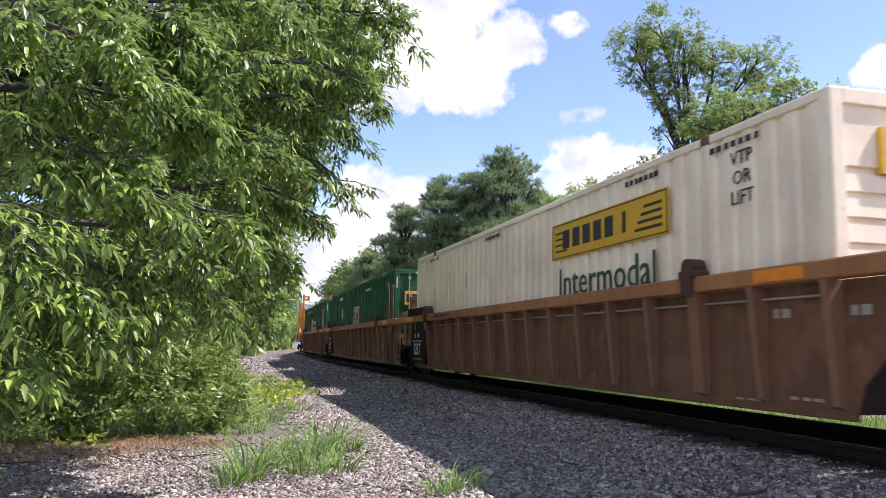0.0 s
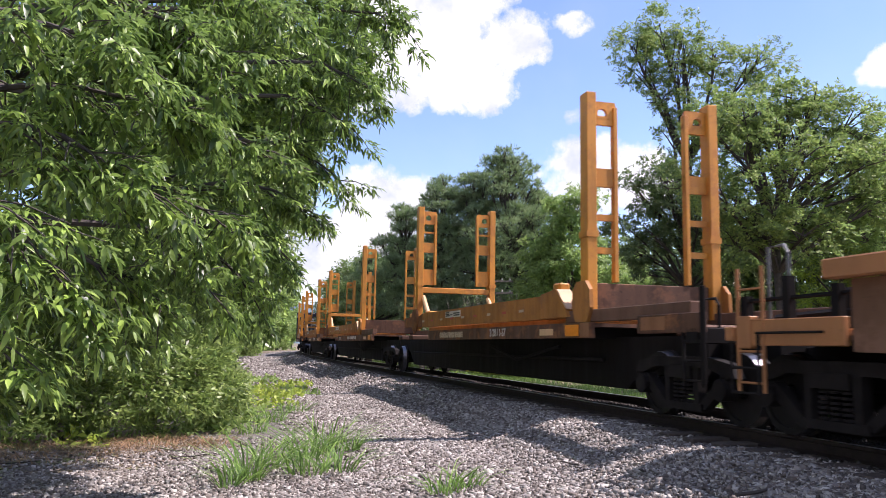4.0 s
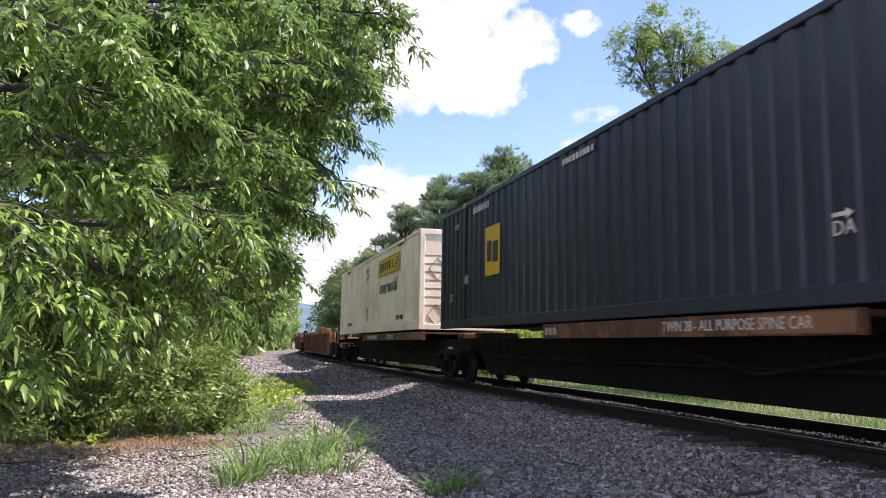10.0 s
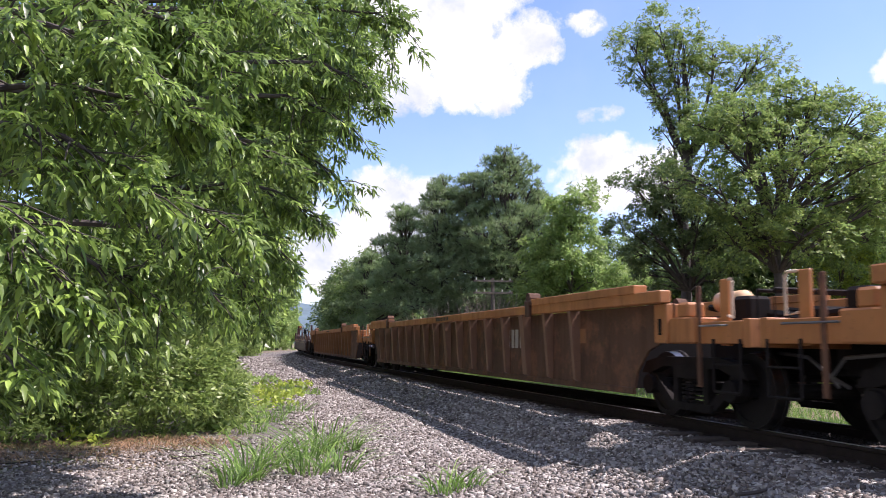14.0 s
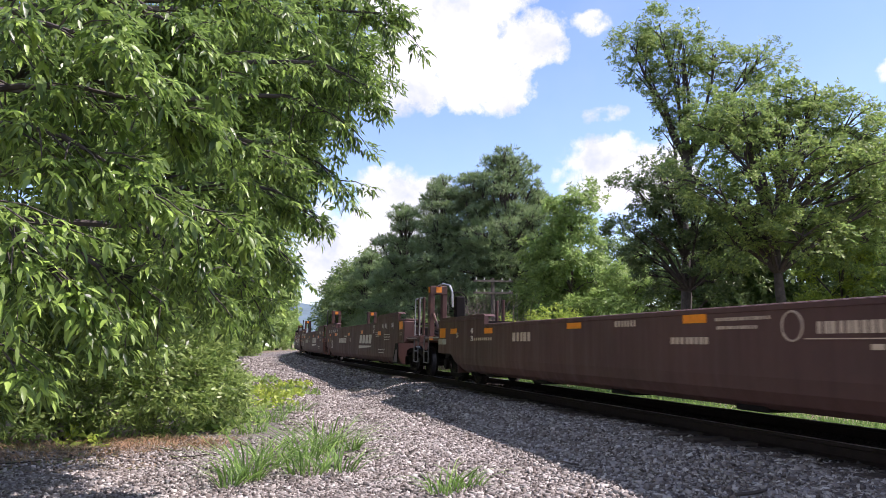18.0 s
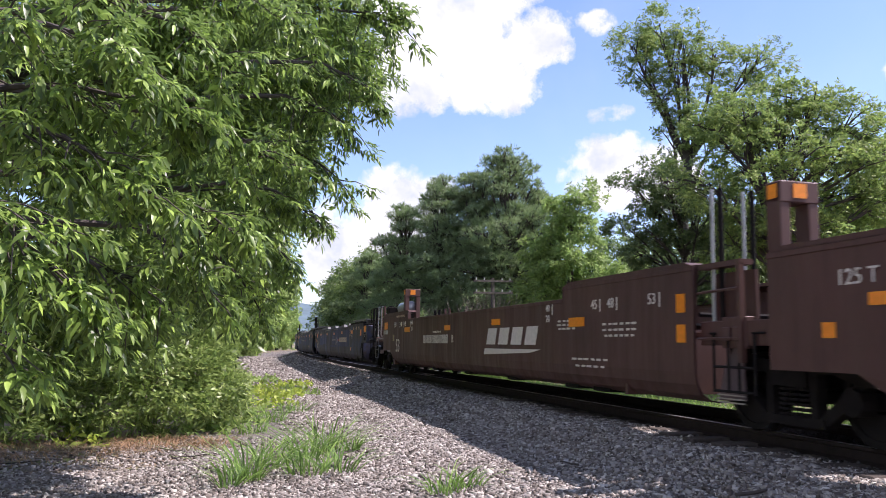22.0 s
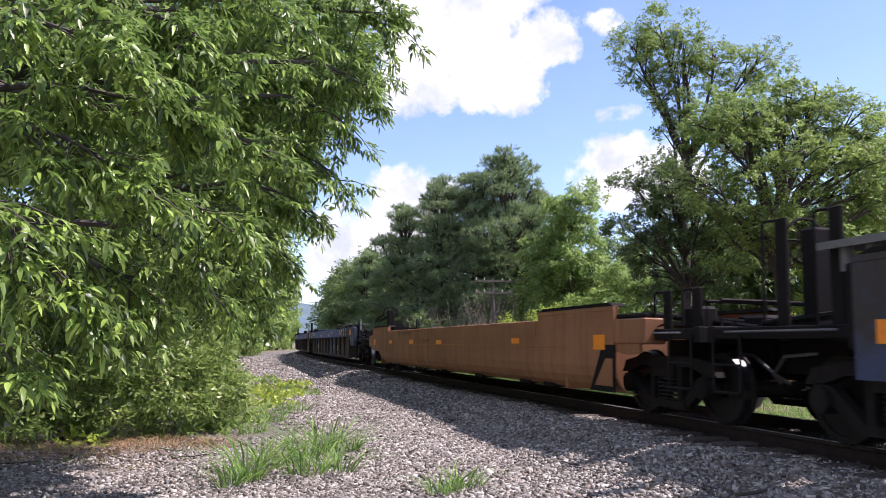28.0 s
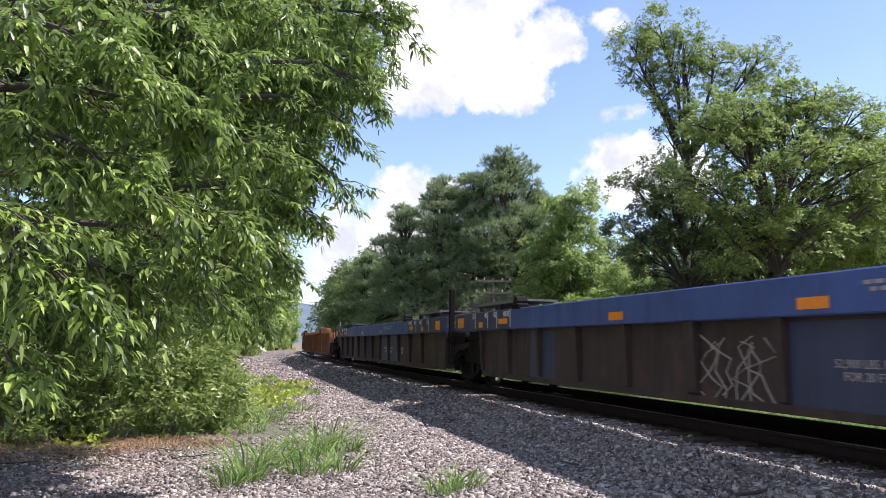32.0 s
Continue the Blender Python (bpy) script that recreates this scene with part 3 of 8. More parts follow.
def platform(car, y0, y1, out, mat, fascia=(1.0, 1.13), poles=(), rod="zinc", post="black", top=2.23, post_dir=1, wheel=True):
    """The open platform past a body's end, y0 to y1 from the car's middle, over the bogie: deck, fascias, pipes, grab rods on flat posts, steps, coupler."""
    def span(a, b):
        return sorted((out * a, out * b))
    z0, z1 = fascia
    part("end_deck", boxes((-1.22, 1.22, *span(y0, y1), z1 - 0.1, z1 - 0.05), (-1.3, 1.3, *span(y1 - 0.12, y1), z0 - 0.04, z1 + 0.02), bevel=0.01), mat, car)
    for k in (-1, 1):
        x0, x1 = sorted((k * 1.24, k * 1.3))
        board = part("deck_fascia", boxes((x0, x1, *span(y0, y1 - 0.13), z0, z1), bevel=0.01), mat, car)
        part("handhold", tube(bmesh.new(), [(k * 1.3, out * (y0 + 0.25), z1 - 0.05), (k * 1.35, out * (y0 + 0.27), z1 - 0.05), (k * 1.35, out * (y1 - 0.4), z1 - 0.05), (k * 1.3, out * (y1 - 0.38), z1 - 0.05)], 0.013, 5), rod if rod == "zinc" else "zinc_dark", board)
        for q in (0.25, 0.6):
            part("floor_pipe", tube(bmesh.new(), [(k * q, out * (y0 - 0.6), z1 + 0.16 + 0.1 * q), (k * (q + 0.08), out * (y1 - 0.2), z1 + 0.1 * q)], 0.045, 7), "black", car)
    part("middle_sill", boxes((-0.28, 0.28, *span(y0 - 1.1, y1 - 0.05), 0.62, z1 - 0.11), (-0.6, 0.6, *span(y0 - 0.2, y0 + 0.4), 0.76, z1 - 0.11), bevel=0.012), "black", car)
    part("end_rail", tube(bmesh.new(), [(-1.15, out * (y1 - 0.06), z1), (-1.15, out * (y1 - 0.06), z1 + 0.32), (1.15, out * (y1 - 0.06), z1 + 0.32), (1.15, out * (y1 - 0.06), z1)], 0.022, 6), "black", car)
    part("valve", boxes((-0.95, -0.62, *span(y0 + 0.3, y0 + 0.62), z1 - 0.05, z1 + 0.3), bevel=0.04), "black", car)
    part("slack_adjuster", boxes((0.1, 0.6, *span(y0 + 0.1, y0 + 0.5), z1 - 0.05, z1 + 0.22), bevel=0.04), "black", car)
    for d in poles:
        for k in (-1, 1):
            a, b = d + post_dir * 0.13, d + post_dir * 0.29
            flat = part("grab_post", boxes((*sorted((k * 1.16, k * 1.21)), *span(min(a, b), max(a, b)), z0 - 0.02, top), bevel=0.01), post, car, "tall flat steel post")
            part("grab_rod", tube(bmesh.new(), [(k * 1.21, out * a, z1 + 0.06), (k * 1.25, out * d, z1 + 0.03), (k * 1.25, out * d, top - 0.05), (k * 1.245, out * (d + post_dir * 0.02), top - 0.015), (k * 1.2, out * a, top - 0.01)], 0.017, 6), rod, flat, "bent grab rod")
    bm = tube(bmesh.new(), [(-1.32, out * (y1 - 0.62), z0 + 0.05), (-1.32, out * (y1 - 0.62), 0.44), (-1.32, out * (y1 - 0.6), 0.42), (-1.32, out * (y1 - 0.16), 0.42), (-1.32, out * (y1 - 0.14), 0.44), (-1.32, out * (y1 - 0.14), z0 + 0.05)], 0.017, 6)
    tube(bm, [(-1.32, out * (y1 - 0.62), 0.72), (-1.32, out * (y1 - 0.14), 0.72)], 0.015, 5)
    part("step", bm, "zinc_dark" if rod == "zinc" else "iron", car, "U-shaped step iron")
    coupler(car, out * (y1 - 0.62), out)
    part("air_hose", tube(bmesh.new(), [(-0.4, out * (y1 - 0.7), 0.86), (-0.42, out * (y1 - 0.2), 0.82), (-0.35, out * (y1 + 0.1), 0.6), (-0.2, out * (y1 + 0.16), 0.5)], 0.022, 6), "zinc_dark", car, "sagging air hose")
    if wheel:
        wy, wz, n, bm = out * (y1 - 0.75), z1 + 0.95, 20, bmesh.new()
        rim = [(-0.55 + 0.25 * math.cos(q * 2 * math.pi / n), wy, wz + 0.25 * math.sin(q * 2 * math.pi / n)) for q in range(n + 1)]
        tube(bm, rim, 0.017, 5)
        for q in range(3):
            a = q * math.pi / 3
            tube(bm, [(-0.55 - 0.25 * math.cos(a), wy, wz - 0.25 * math.sin(a)), (-0.55 + 0.25 * math.cos(a), wy, wz + 0.25 * math.sin(a))], 0.012, 4)
        stand_ = part("brake_housing", boxes((-0.68, -0.42, *sorted((wy - out * 0.26, wy - out * 0.06)), z1 - 0.05, wz + 0.12), bevel=0.03), "black", car)
        part("hand_wheel", bm, "iron", stand_, "spoked hand brake wheel")


# ---- well cars ----
def amber(car, x, rows):
    for y, w, z0, z1 in rows:
        plates("reflector", [(x - 0.006, x, y - w / 2, y + w / 2, z0, z1)], "reflector", car)


def marks(car, x, rows, mat="letter"):
    """Rows of (y, width, z, height, count): writing too small to read, as bars."""
    allrows = []
    for i, (y, w, z, h, n) in enumerate(rows):
        allrows += bars(x, y - w / 2, y + w / 2, z, z + h, n, i + int(abs(y) * 10))
    tagged(plates("lettering", allrows, mat, car), kind="stuff")


def ribbed_well(label, middle, half, side, chord, rib, chord_z=(1.44, 1.60), spacing=1.12, front="free", rear="free", wide=(-6.1, 6.1), bottom=0.30, raised=True, deck=None, shift=0.0, cut=0.0, deep=0.11, rod=False, ends=None, wall=1.42, ext=0.0):
    """A well car with flat sides between upright ribs, under a heavy top chord."""
    car = thing("well_car", label, "well car", "cars of the freight train")
    h, (c0, c1) = half, chord_z
    for k, name in ((-1, "side_wall"), (1, "side_wall")):
        x0, x1 = sorted((k * (wall - 0.02), k * (wall + 0.01)))
        arch = [(0.0, c0), (0.0, 0.98), (0.25, 0.97), (0.6, 0.85), (0.88, 0.58), (0.98, bottom)]
        fore = [(0.0, c0), (0.0, bottom)] if front == "rest" else [(1.05, c0), (1.05, bottom)] if ends else arch
        aft = [(cut, c0), (cut, bottom)] if rear == "joint" and cut else [(0.15, c0), (0.15, 0.88), (0.8, 0.87), (1.15, 0.72), (1.4, 0.46), (1.5, bottom)] if rod else arch
        prof = [(-h - ext + d, z) for d, z in fore] + [(h - d, z) for d, z in reversed(aft)]
        bm = prism(bmesh.new(), prof, "x", x0, x1)
        part(name, bm, side, car)
        x0, x1 = sorted((k * 1.36, k * 1.52))
        if ends:
            part("top_chord", boxes((x0, x1, -6.0, 5.98, c0, c1), bevel=0.015), chord, car)
            for e in (-1, 1):
                far = h + (1.15 if e < 0 and front == "free" else 0.0)
                part("chord_end", boxes((x0, x1, *sorted((e * 5.98, e * far)), c0, c1), bevel=0.015), ends, car, "duller dark blue end of the chord")
                if far > h:
                    part("end_panel", boxes((x0, x1, -far, -h - 0.25, 0.82, c0 - 0.003), bevel=0.015), ends, car)
        else:
            part("top_chord", boxes((x0, x1, -h - ext, h, c0, c1), bevel=0.015), chord, car)
        if rod:
            part("tie_rod", tube(bmesh.new(), [(k * (wall + 0.06), -h + 1.3, c0 - 0.13), (k * (wall + 0.06), h - 1.3, c0 - 0.13)], 0.013, 6), "letter_dim", car, "thin pale rod under the chord")
        x0, x1 = sorted((k * 1.30, k * (wall + 0.03)))
        part("bottom_sill", boxes((x0, x1, -h - ext + 0.97, h - max(0.97, cut, 1.5 if rod else 0.0), bottom - 0.02, bottom + 0.07), bevel=0.01), side, car)
        if raised:
            x0, x1 = sorted((k * 1.34, k * 1.54))
            for e in (-1, 1):
                ys = sorted((e * (h - 0.6 + (ext if e < 0 else 0)), e * (h - 3.7)))
                part("guide_plate", boxes((x0, x1, *ys, c1 - 0.02, c1 + 0.10), bevel=0.012), chord, car)
    ribs = {}
    for wdt in (0.09, 0.19):
        bm = prism(bmesh.new(), [(0, c0), (-deep, c0), (-deep * 0.85, 1.2), (-deep * 0.5, bottom + 0.1), (0, bottom + 0.06)], "y", -wdt / 2, wdt / 2)
        ribs[wdt] = bare_mesh("rib", bm, rib)
    for i in range(-12, 13):
        y = shift + i * spacing
        if abs(y) > h - 1.1:
            continue
        wdt = 0.19 if any(abs(y - w) < spacing / 2 for w in (*wide, -0.3)) else 0.09
        for k in (-1, 1):
            piece("rib", ribs[wdt], car, Matrix.Translation((k * wall, y, 0)) @ Matrix.Rotation(0 if k < 0 else math.pi, 4, "Z"))
    # unseen sheet added to keep sun from falling through onto the ties
    part("sun_stop_sheet", boxes((-1.12, 1.12, -h + 1.75, h - 1.75, bottom + 0.142, bottom + 0.15)), "black", car)
    bearer = bare_mesh("cross_bearer", boxes((-1.32, 1.32, -0.2, 0.2, bottom, bottom + 0.14), bevel=0.01), "black")
    for y in (-h + 1.8, -6.1, -3.2, 0, 3.2, 6.1, h - 1.8):
        piece("cross_bearer", bearer, car, Matrix.Translation((0, y, 0)))
    for e in (-1, 1):
        y0, y1 = sorted((e * (h - 1.5), e * (h - 1.42)))
        # bulkhead coloured black to carry the end platform's shadow
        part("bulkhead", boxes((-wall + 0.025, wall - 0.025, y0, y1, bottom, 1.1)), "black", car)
    # container pedestals on the chord
    for y in wide:
        for k in (-1, 1):
            bm = boxes((k * 1.45 - 0.12, k * 1.45 + 0.12, y - 0.15, y + 0.15, c1 - 0.02, c1 + 0.08), bevel=0.02)
            tube(bm, [(k * 1.45 - 0.1, y, c1 + 0.11), (k * 1.45 + 0.1, y, c1 + 0.11)], 0.105, 10)
            if not ends:
                box(bm, k * 1.55 - 0.025, k * 1.55 + 0.025, y - 0.1, y + 0.08, c0 - 0.04, c1 + 0.06)
            part("pedestal", bm, "black" if ends else "rust", car)
    if ext:                  # box posts and orange platforms over the bogies
        for out, e, y1, c in ((-1, h + ext, 11.75, h + 0.55), (1, h, 11.4, h - 0.43)):
            for k in (-1, 1):
                post = part("end_post", boxes((*sorted((k * 1.24, k * 1.44)), *sorted((out * (e - 0.28), out * e)), 0.95, c0 - 0.003), bevel=0.015), chord, car)
                plates("slot", [(*sorted((k * 1.441, k * 1.446)), *sorted((out * (e - 0.17), out * (e - 0.1))), 1.05, 1.25)], "black", post)
                part("end_box", boxes((*sorted((k * 0.95, k * 1.4)), *sorted((out * e, out * (e + 0.5))), 0.95, 1.26), bevel=0.02), chord, car)
                part("end_knee", boxes((*sorted((k * 1.1, k * 1.36)), *sorted((out * (e + 0.1), out * (e + 0.34))), 1.25, 1.44), bevel=0.03), chord, car)
            platform(car, e + 0.3, y1, out, chord, (0.95, 1.2), (y1 - 0.35,), "letter_warm", chord, 1.68, -1, False)
            part("grab_post", boxes((-1.32, -1.28, *sorted((out * (y1 - 0.95), out * (y1 - 0.88))), 0.45, 1.62), bevel=0.008), "rust", car, "rusty flat post")
            bogie(car, out * c)
        part("air_tank", tube(bmesh.new(), [(-0.75, -h - 0.75, 1.46), (-0.75, -h - 0.8, 1.46), (-0.75, -h - 1.25, 1.46), (-0.75, -h - 1.3, 1.46)], [0.07, 0.13, 0.13, 0.07], 14), "rack_pale", car, "small tan air tank", smooth=True)
    else:
        finish_ends(car, h, front, rear, deck or chord)
    return runs(car, middle, half)


def clutter(car, y, out):
    """Posts, rails and pipes over the end platform."""
    for x in (-1.25, 1.25):
        bm = bmesh.new()
        for d, z in ((0.1, 1.5), (0.75, 1.62), (1.4, 1.45)):
            box(bm, x - 0.045, x + 0.045, y + out * d - 0.05, y + out * d + 0.05, 1.0, z)
        tube(bm, [(x, y - out * 0.4, 1.42), (x, y + out * 1.4, 1.4)], 0.022, 5)
        part("end_frame", bm, "black", car)
        part("train_pipe", tube(bmesh.new(), [(x * 0.7, y - out * 0.6, 1.3), (x * 0.7, y + out * 1.4, 1.22)], 0.05, 6), "black", car)
    part("valve", boxes((-0.9, -0.55, y + out * 0.35 - 0.18, y + out * 0.35 + 0.18, 1.08, 1.5), bevel=0.04), "black", car)
    part("slack_adjuster", boxes((0.1, 0.6, y - 0.2, y + 0.2, 1.08, 1.34), bevel=0.04), "black", car)


def finish_ends(car, h, front, rear, mat):
    for out, kind in ((-1, front), (1, rear)):
        y = out * h
        if kind == "free":
            end_deck(car, y - out * 0.9, out, mat, 2.5)
            bogie(car, y + out * 0.45)
            coupler(car, y + out * 1.6, out)
            stand(car, -1.2, y + out * 0.8, 1.05, 1.95, "zinc_dark", "", 0.3 * out)
            stand(car, 1.2, y + out * 0.8, 1.05, 1.95, "black", "", 0.3 * out)
            ladder(car, -1.33, y + out * 1.25, 0.45, 1.75, 0.4, mat, 4)
            bm = tube(bmesh.new(), [(0.35, y + out * 0.9, 1.6), (0.35, y + out * 0.97, 1.6)], 0.28, 18)
            tube(bm, [(0.35, y + out * 0.7, 1.6), (0.35, y + out * 0.95, 1.6)], 0.05, 8)
            box(bm, 0.2, 0.5, y + out * 0.62 - 0.12, y + out * 0.62 + 0.12, 1.09, 1.85)
            part("hand_brake", bm, "iron", car, "hand brake wheel on its housing")
            clutter(car, y, out)
        elif kind == "joint":            # carries the shared bogie
            end_deck(car, y - out * 0.9, out, mat, 1.75)
            bogie(car, y + out * 0.4)
        elif kind == "rest":             # rests on the neighbour's bogie
            end_deck(car, y - out * 0.9, out, mat, 1.65)


SIDE = -1.452


def smooth_well(label, middle, half, paint, front="free", rear="free", top=1.65, lift=0.2, lift_len=3.6, bottom=0.275, deck=None, cut=0.1, rear_poles=()):
    """A well car whose plain sides roll inwards at the foot; the ends stand higher."""
    car = thing("well_car", label, "well car", "cars of the freight train")
    h = half
    hr = h - (cut if rear == "free" else 0.0)
    ys = [-h, -h + 0.02, -h + 0.5, -h + 1.0, -h + 1.5, -h + 2.0, -h + 2.4, -h + lift_len - 0.001, -h + lift_len, -2, 2, hr - lift_len, hr - lift_len + 0.001, hr - 2.4, hr - 1.9, hr - 1.5, hr - 1.1, hr - 0.5, hr - 0.02, hr]
    for k in (-1, 1):
        bm, rings = bmesh.new(), []
        for y in ys:
            d = hr - y if y > 0 else h + y
            t = top + (lift if d < lift_len - 0.0005 else 0.0)
            foot = bottom if y < 0 else bottom + 0.42 * min(1.0, max(0.0, (1.9 - d) / 0.8))
            pts = [(1.40, t), (1.46, t - 0.01), (1.46, t - 0.06), (1.45, t - 0.07), (1.45, 0.62), (1.43, 0.48), (1.37, 0.36), (1.26, bottom + 0.02), (1.1, bottom)]
            pts = [(x, max(z, foot + 0.0005 * i)) for i, (x, z) in enumerate(reversed(pts))]
            inner = [(x - 0.035, max(z, foot) + 0.01) for x, z in reversed(pts)]
            rings.append([bm.verts.new((k * x, y, z)) for x, z in pts + inner])
        for r0, r1 in zip(rings, rings[1:]):
            for i in range(len(r0)):
                j = (i + 1) % len(r0)
                bm.faces.new((r0[i], r0[j], r1[j], r1[i]))
        bm.faces.new(rings[0]), bm.faces.new(rings[-1][::-1])
        part("side_wall", bm, paint, car)
        for e in (-1, 1):
            y0, y1 = sorted((e * ((hr if e > 0 else h) - 0.05), e * ((hr if e > 0 else h) - lift_len)))
            part("guide_plate", prism(bmesh.new(), [(y0, top + lift), (y1, top + lift), (y1 - 0.15, top + lift + 0.05), (y0 + 0.15, top + lift + 0.05)], "x", *sorted((k * 1.2, k * 1.43))), deck or paint, car)
    bearer = bare_mesh("cross_bearer", boxes((-1.3, 1.3, -0.25, 0.25, bottom - 0.02, bottom + 0.13), bevel=0.01), "black")
    for y in (-h + 2.6, -5.5, -2.8, 0, 2.8, 5.5, h - 2.6):
        piece("cross_bearer", bearer, car, Matrix.Translation((0, y, 0)))
    for e in (-1, 1):
        y0, y1 = sorted((e * (h - 1.7), e * (h - 1.62)))
        part("bulkhead", boxes((-1.4, 1.4, y0, y1, bottom, 1.2)), paint, car)
    brown = paint == "oxide"
    # added out of sight to block sun through the well; slate cars stay open
    if paint != "slate":
        part("sun_stop_sheet", boxes((-1.12, 1.12, -h + 1.75, h - 1.75, bottom + 0.14, bottom + 0.15)), "black", car)
    if front == "free":
        for k in (-1, 1):
            part("end_body", boxes((*sorted((k * 1.12, k * 1.44)), -h - 0.8, -h, 0.94, top - 0.05), bevel=0.02), paint, car)
            part("corner_cap", boxes((*sorted((k * 0.9, k * 1.4)), -h - 0.75, -h + 0.9, top - 0.05, top + 0.02), bevel=0.02), deck or paint, car)
        # black sheet on the wall, drawn as the shade of its cut corner
        part("recess_shade", prism(bmesh.new(), [(-h + 0.72, bottom + 0.03), (-h - 0.02, bottom + 0.03), (-h - 0.02, 0.93), (-h + 0.34, 0.93)], "x", SIDE - 0.004, SIDE + 0.01), "black", car)
        part("splash_sheet", prism(bmesh.new(), [(-h + 0.55, 0.36), (-h + 0.02, 0.36), (-h + 0.02, 0.74), (-h + 0.22, 0.74)], "x", SIDE - 0.014, SIDE - 0.006), "patch_pink" if brown else paint, car, "faded splash sheet")
        if paint != "mud":
            plates("reflector", [(-1.446, -1.441, -h - 0.62, -h - 0.16, top - 0.3, top - 0.06)], "reflector", car)
            plates("placard", [(-1.446, -1.441, -h - 0.6, -h - 0.18, top - 0.62, top - 0.34)], "rust" if brown else "black", car, "framed stencil panel")
            marks(car, -1.447, [(-h - 0.39, 0.34, top - 0.42, 0.025, 4), (-h - 0.39, 0.3, top - 0.48, 0.025, 4)], "letter_dim")
        platform(car, h + 0.6, 11.4 if brown else 11.0, -1, deck or paint, (1.0, 1.13), (10.55, 11.1) if brown else (9.95, 10.6), "zinc" if brown else "black", "oxide" if brown else "black", 1.62 if paint == "mud" else 2.23 + 0.3 * (top - 1.65), 1, paint == "slate")
        if paint == "slate":
            part("air_tank", tube(bmesh.new(), [(-0.35, -h + 0.6, top + 0.3), (-0.35, -h + 0.52, top + 0.3), (-0.35, -h - 0.75, top + 0.3), (-0.35, -h - 0.83, top + 0.3)], [0.11, 0.2, 0.2, 0.11], 16), "zinc_dark", car, "grey cylindrical air tank", smooth=True)
            part("tank_saddle", boxes((-0.6, -0.1, -h + 0.3, -h + 0.4, top - 0.1, top + 0.16), (-0.6, -0.1, -h - 0.6, -h - 0.5, top - 0.1, top + 0.16)), "black", car)
        part("cross_shelf", boxes((-1.1, 1.1, -h - 0.75, -h + 0.6, top - 0.14, top - 0.09)), "black", car)
        bogie(car, -h - 0.66)
    if rear == "free":
        for k in (-1, 1):
            part("end_panel", boxes((*sorted((k * 1.15, k * 1.42)), hr - 0.1, hr + 0.12, 0.9, top), bevel=0.02), deck or paint, car)
        if brown and rear_poles:
            part("valve_box", boxes((-1.4, -0.8, hr - 0.6, hr - 0.12, top + lift + 0.052, top + lift + 0.26), bevel=0.015), "black", car, "dark louvred box")
            part("air_tank", tube(bmesh.new(), [(-0.95, hr - 1.9, top + 0.42), (-0.95, hr - 1.82, top + 0.42), (-0.95, hr - 0.68, top + 0.42), (-0.95, hr - 0.6, top + 0.42)], [0.11, 0.2, 0.2, 0.11], 16), "zinc", car, "pale grey cylindrical air tank", smooth=True)
            part("tank_saddle", boxes((-1.15, -0.75, hr - 1.6, hr - 1.5, top, top + 0.26), (-1.15, -0.75, hr - 0.9, hr - 0.8, top, top + 0.26)), "black", car)
        if brown:
            plates("reflector", [(SIDE - 0.006, SIDE, hr - 0.65, hr - 0.15, top - 0.27, top - 0.04)], "reflector", car)
            plates("placard", [(SIDE - 0.006, SIDE, hr - 0.36, hr - 0.04, top - 0.43, top - 0.3)], "letter_dim", car, "pale stencil plate")
            plates("placard", [(SIDE - 0.006, SIDE, hr - 0.72, hr - 0.4, top - 0.43, top - 0.3)], "zinc", car, "pale grey plate")
        platform(car, hr + 0.1, 11.15, 1, deck or paint, (1.0, 1.13), rear_poles, "zinc" if brown else "black", "oxide" if brown else "black", 2.23 + 0.3 * (top - 1.65), -1, True)
        part("brake_frame", boxes((-0.7, -0.6, hr + 0.35, hr + 0.45, 1.05, top + 0.2), (0.6, 0.7, hr + 0.35, hr + 0.45, 1.05, top + 0.2), (-0.7, 0.7, hr + 0.35, hr + 0.45, top + 0.12, top + 0.2)), "black", car)
        bogie(car, h - 0.5)
    if front == "rest":
        end_deck(car, -h + 0.9, -1, deck or paint, 1.65)
    if rear == "joint":
        end_deck(car, h - 0.9, 1, deck or paint, 1.75)
        bogie(car, h + 0.2)
    if front == "rest":          # open end frame and a splash sheet before the next bogie
        y0 = -h - 0.12
        part("splash_sheet", prism(bmesh.new(), [(y0, 0.32), (y0 - 0.46, 0.34), (y0 - 0.44, 0.9), (y0 - 0.3, 0.92), (y0 - 0.12, 0.7)], "x", -1.22, -1.19), "patch_pink", car, "faded pinkish splash sheet")
        part("louvre", boxes(*[(-1.235, -1.21, y0 - 0.46, y0, 0.30 + 0.04 * q, 0.315 + 0.04 * q) for q in range(3)]), "letter_dim", car)
        for k in (-1, 1):
            bm = boxes((k * 1.36 - 0.03, k * 1.36 + 0.03, -h - 0.78, -h - 0.71, 0.75, top + lift), (k * 1.3 - 0.08, k * 1.3 + 0.08, -h - 0.78, -h, top + lift - 0.06, top + lift))
            tube(bm, [(k * 1.39, -h, 1.52), (k * 1.39, -h - 0.75, 1.54)], 0.016, 5), tube(bm, [(k * 1.39, -h, 1.0), (k * 1.39, -h - 0.75, 1.01)], 0.016, 5)
            part("end_rail", bm, "black" if paint != "oxide" else "oxide", car)
            part("end_panel", boxes((k * 1.15 - 0.02, k * 1.15 + 0.02, -h - 0.75, -h, 0.98, top + lift - 0.1)), paint, car)
    return runs(car, middle, half)


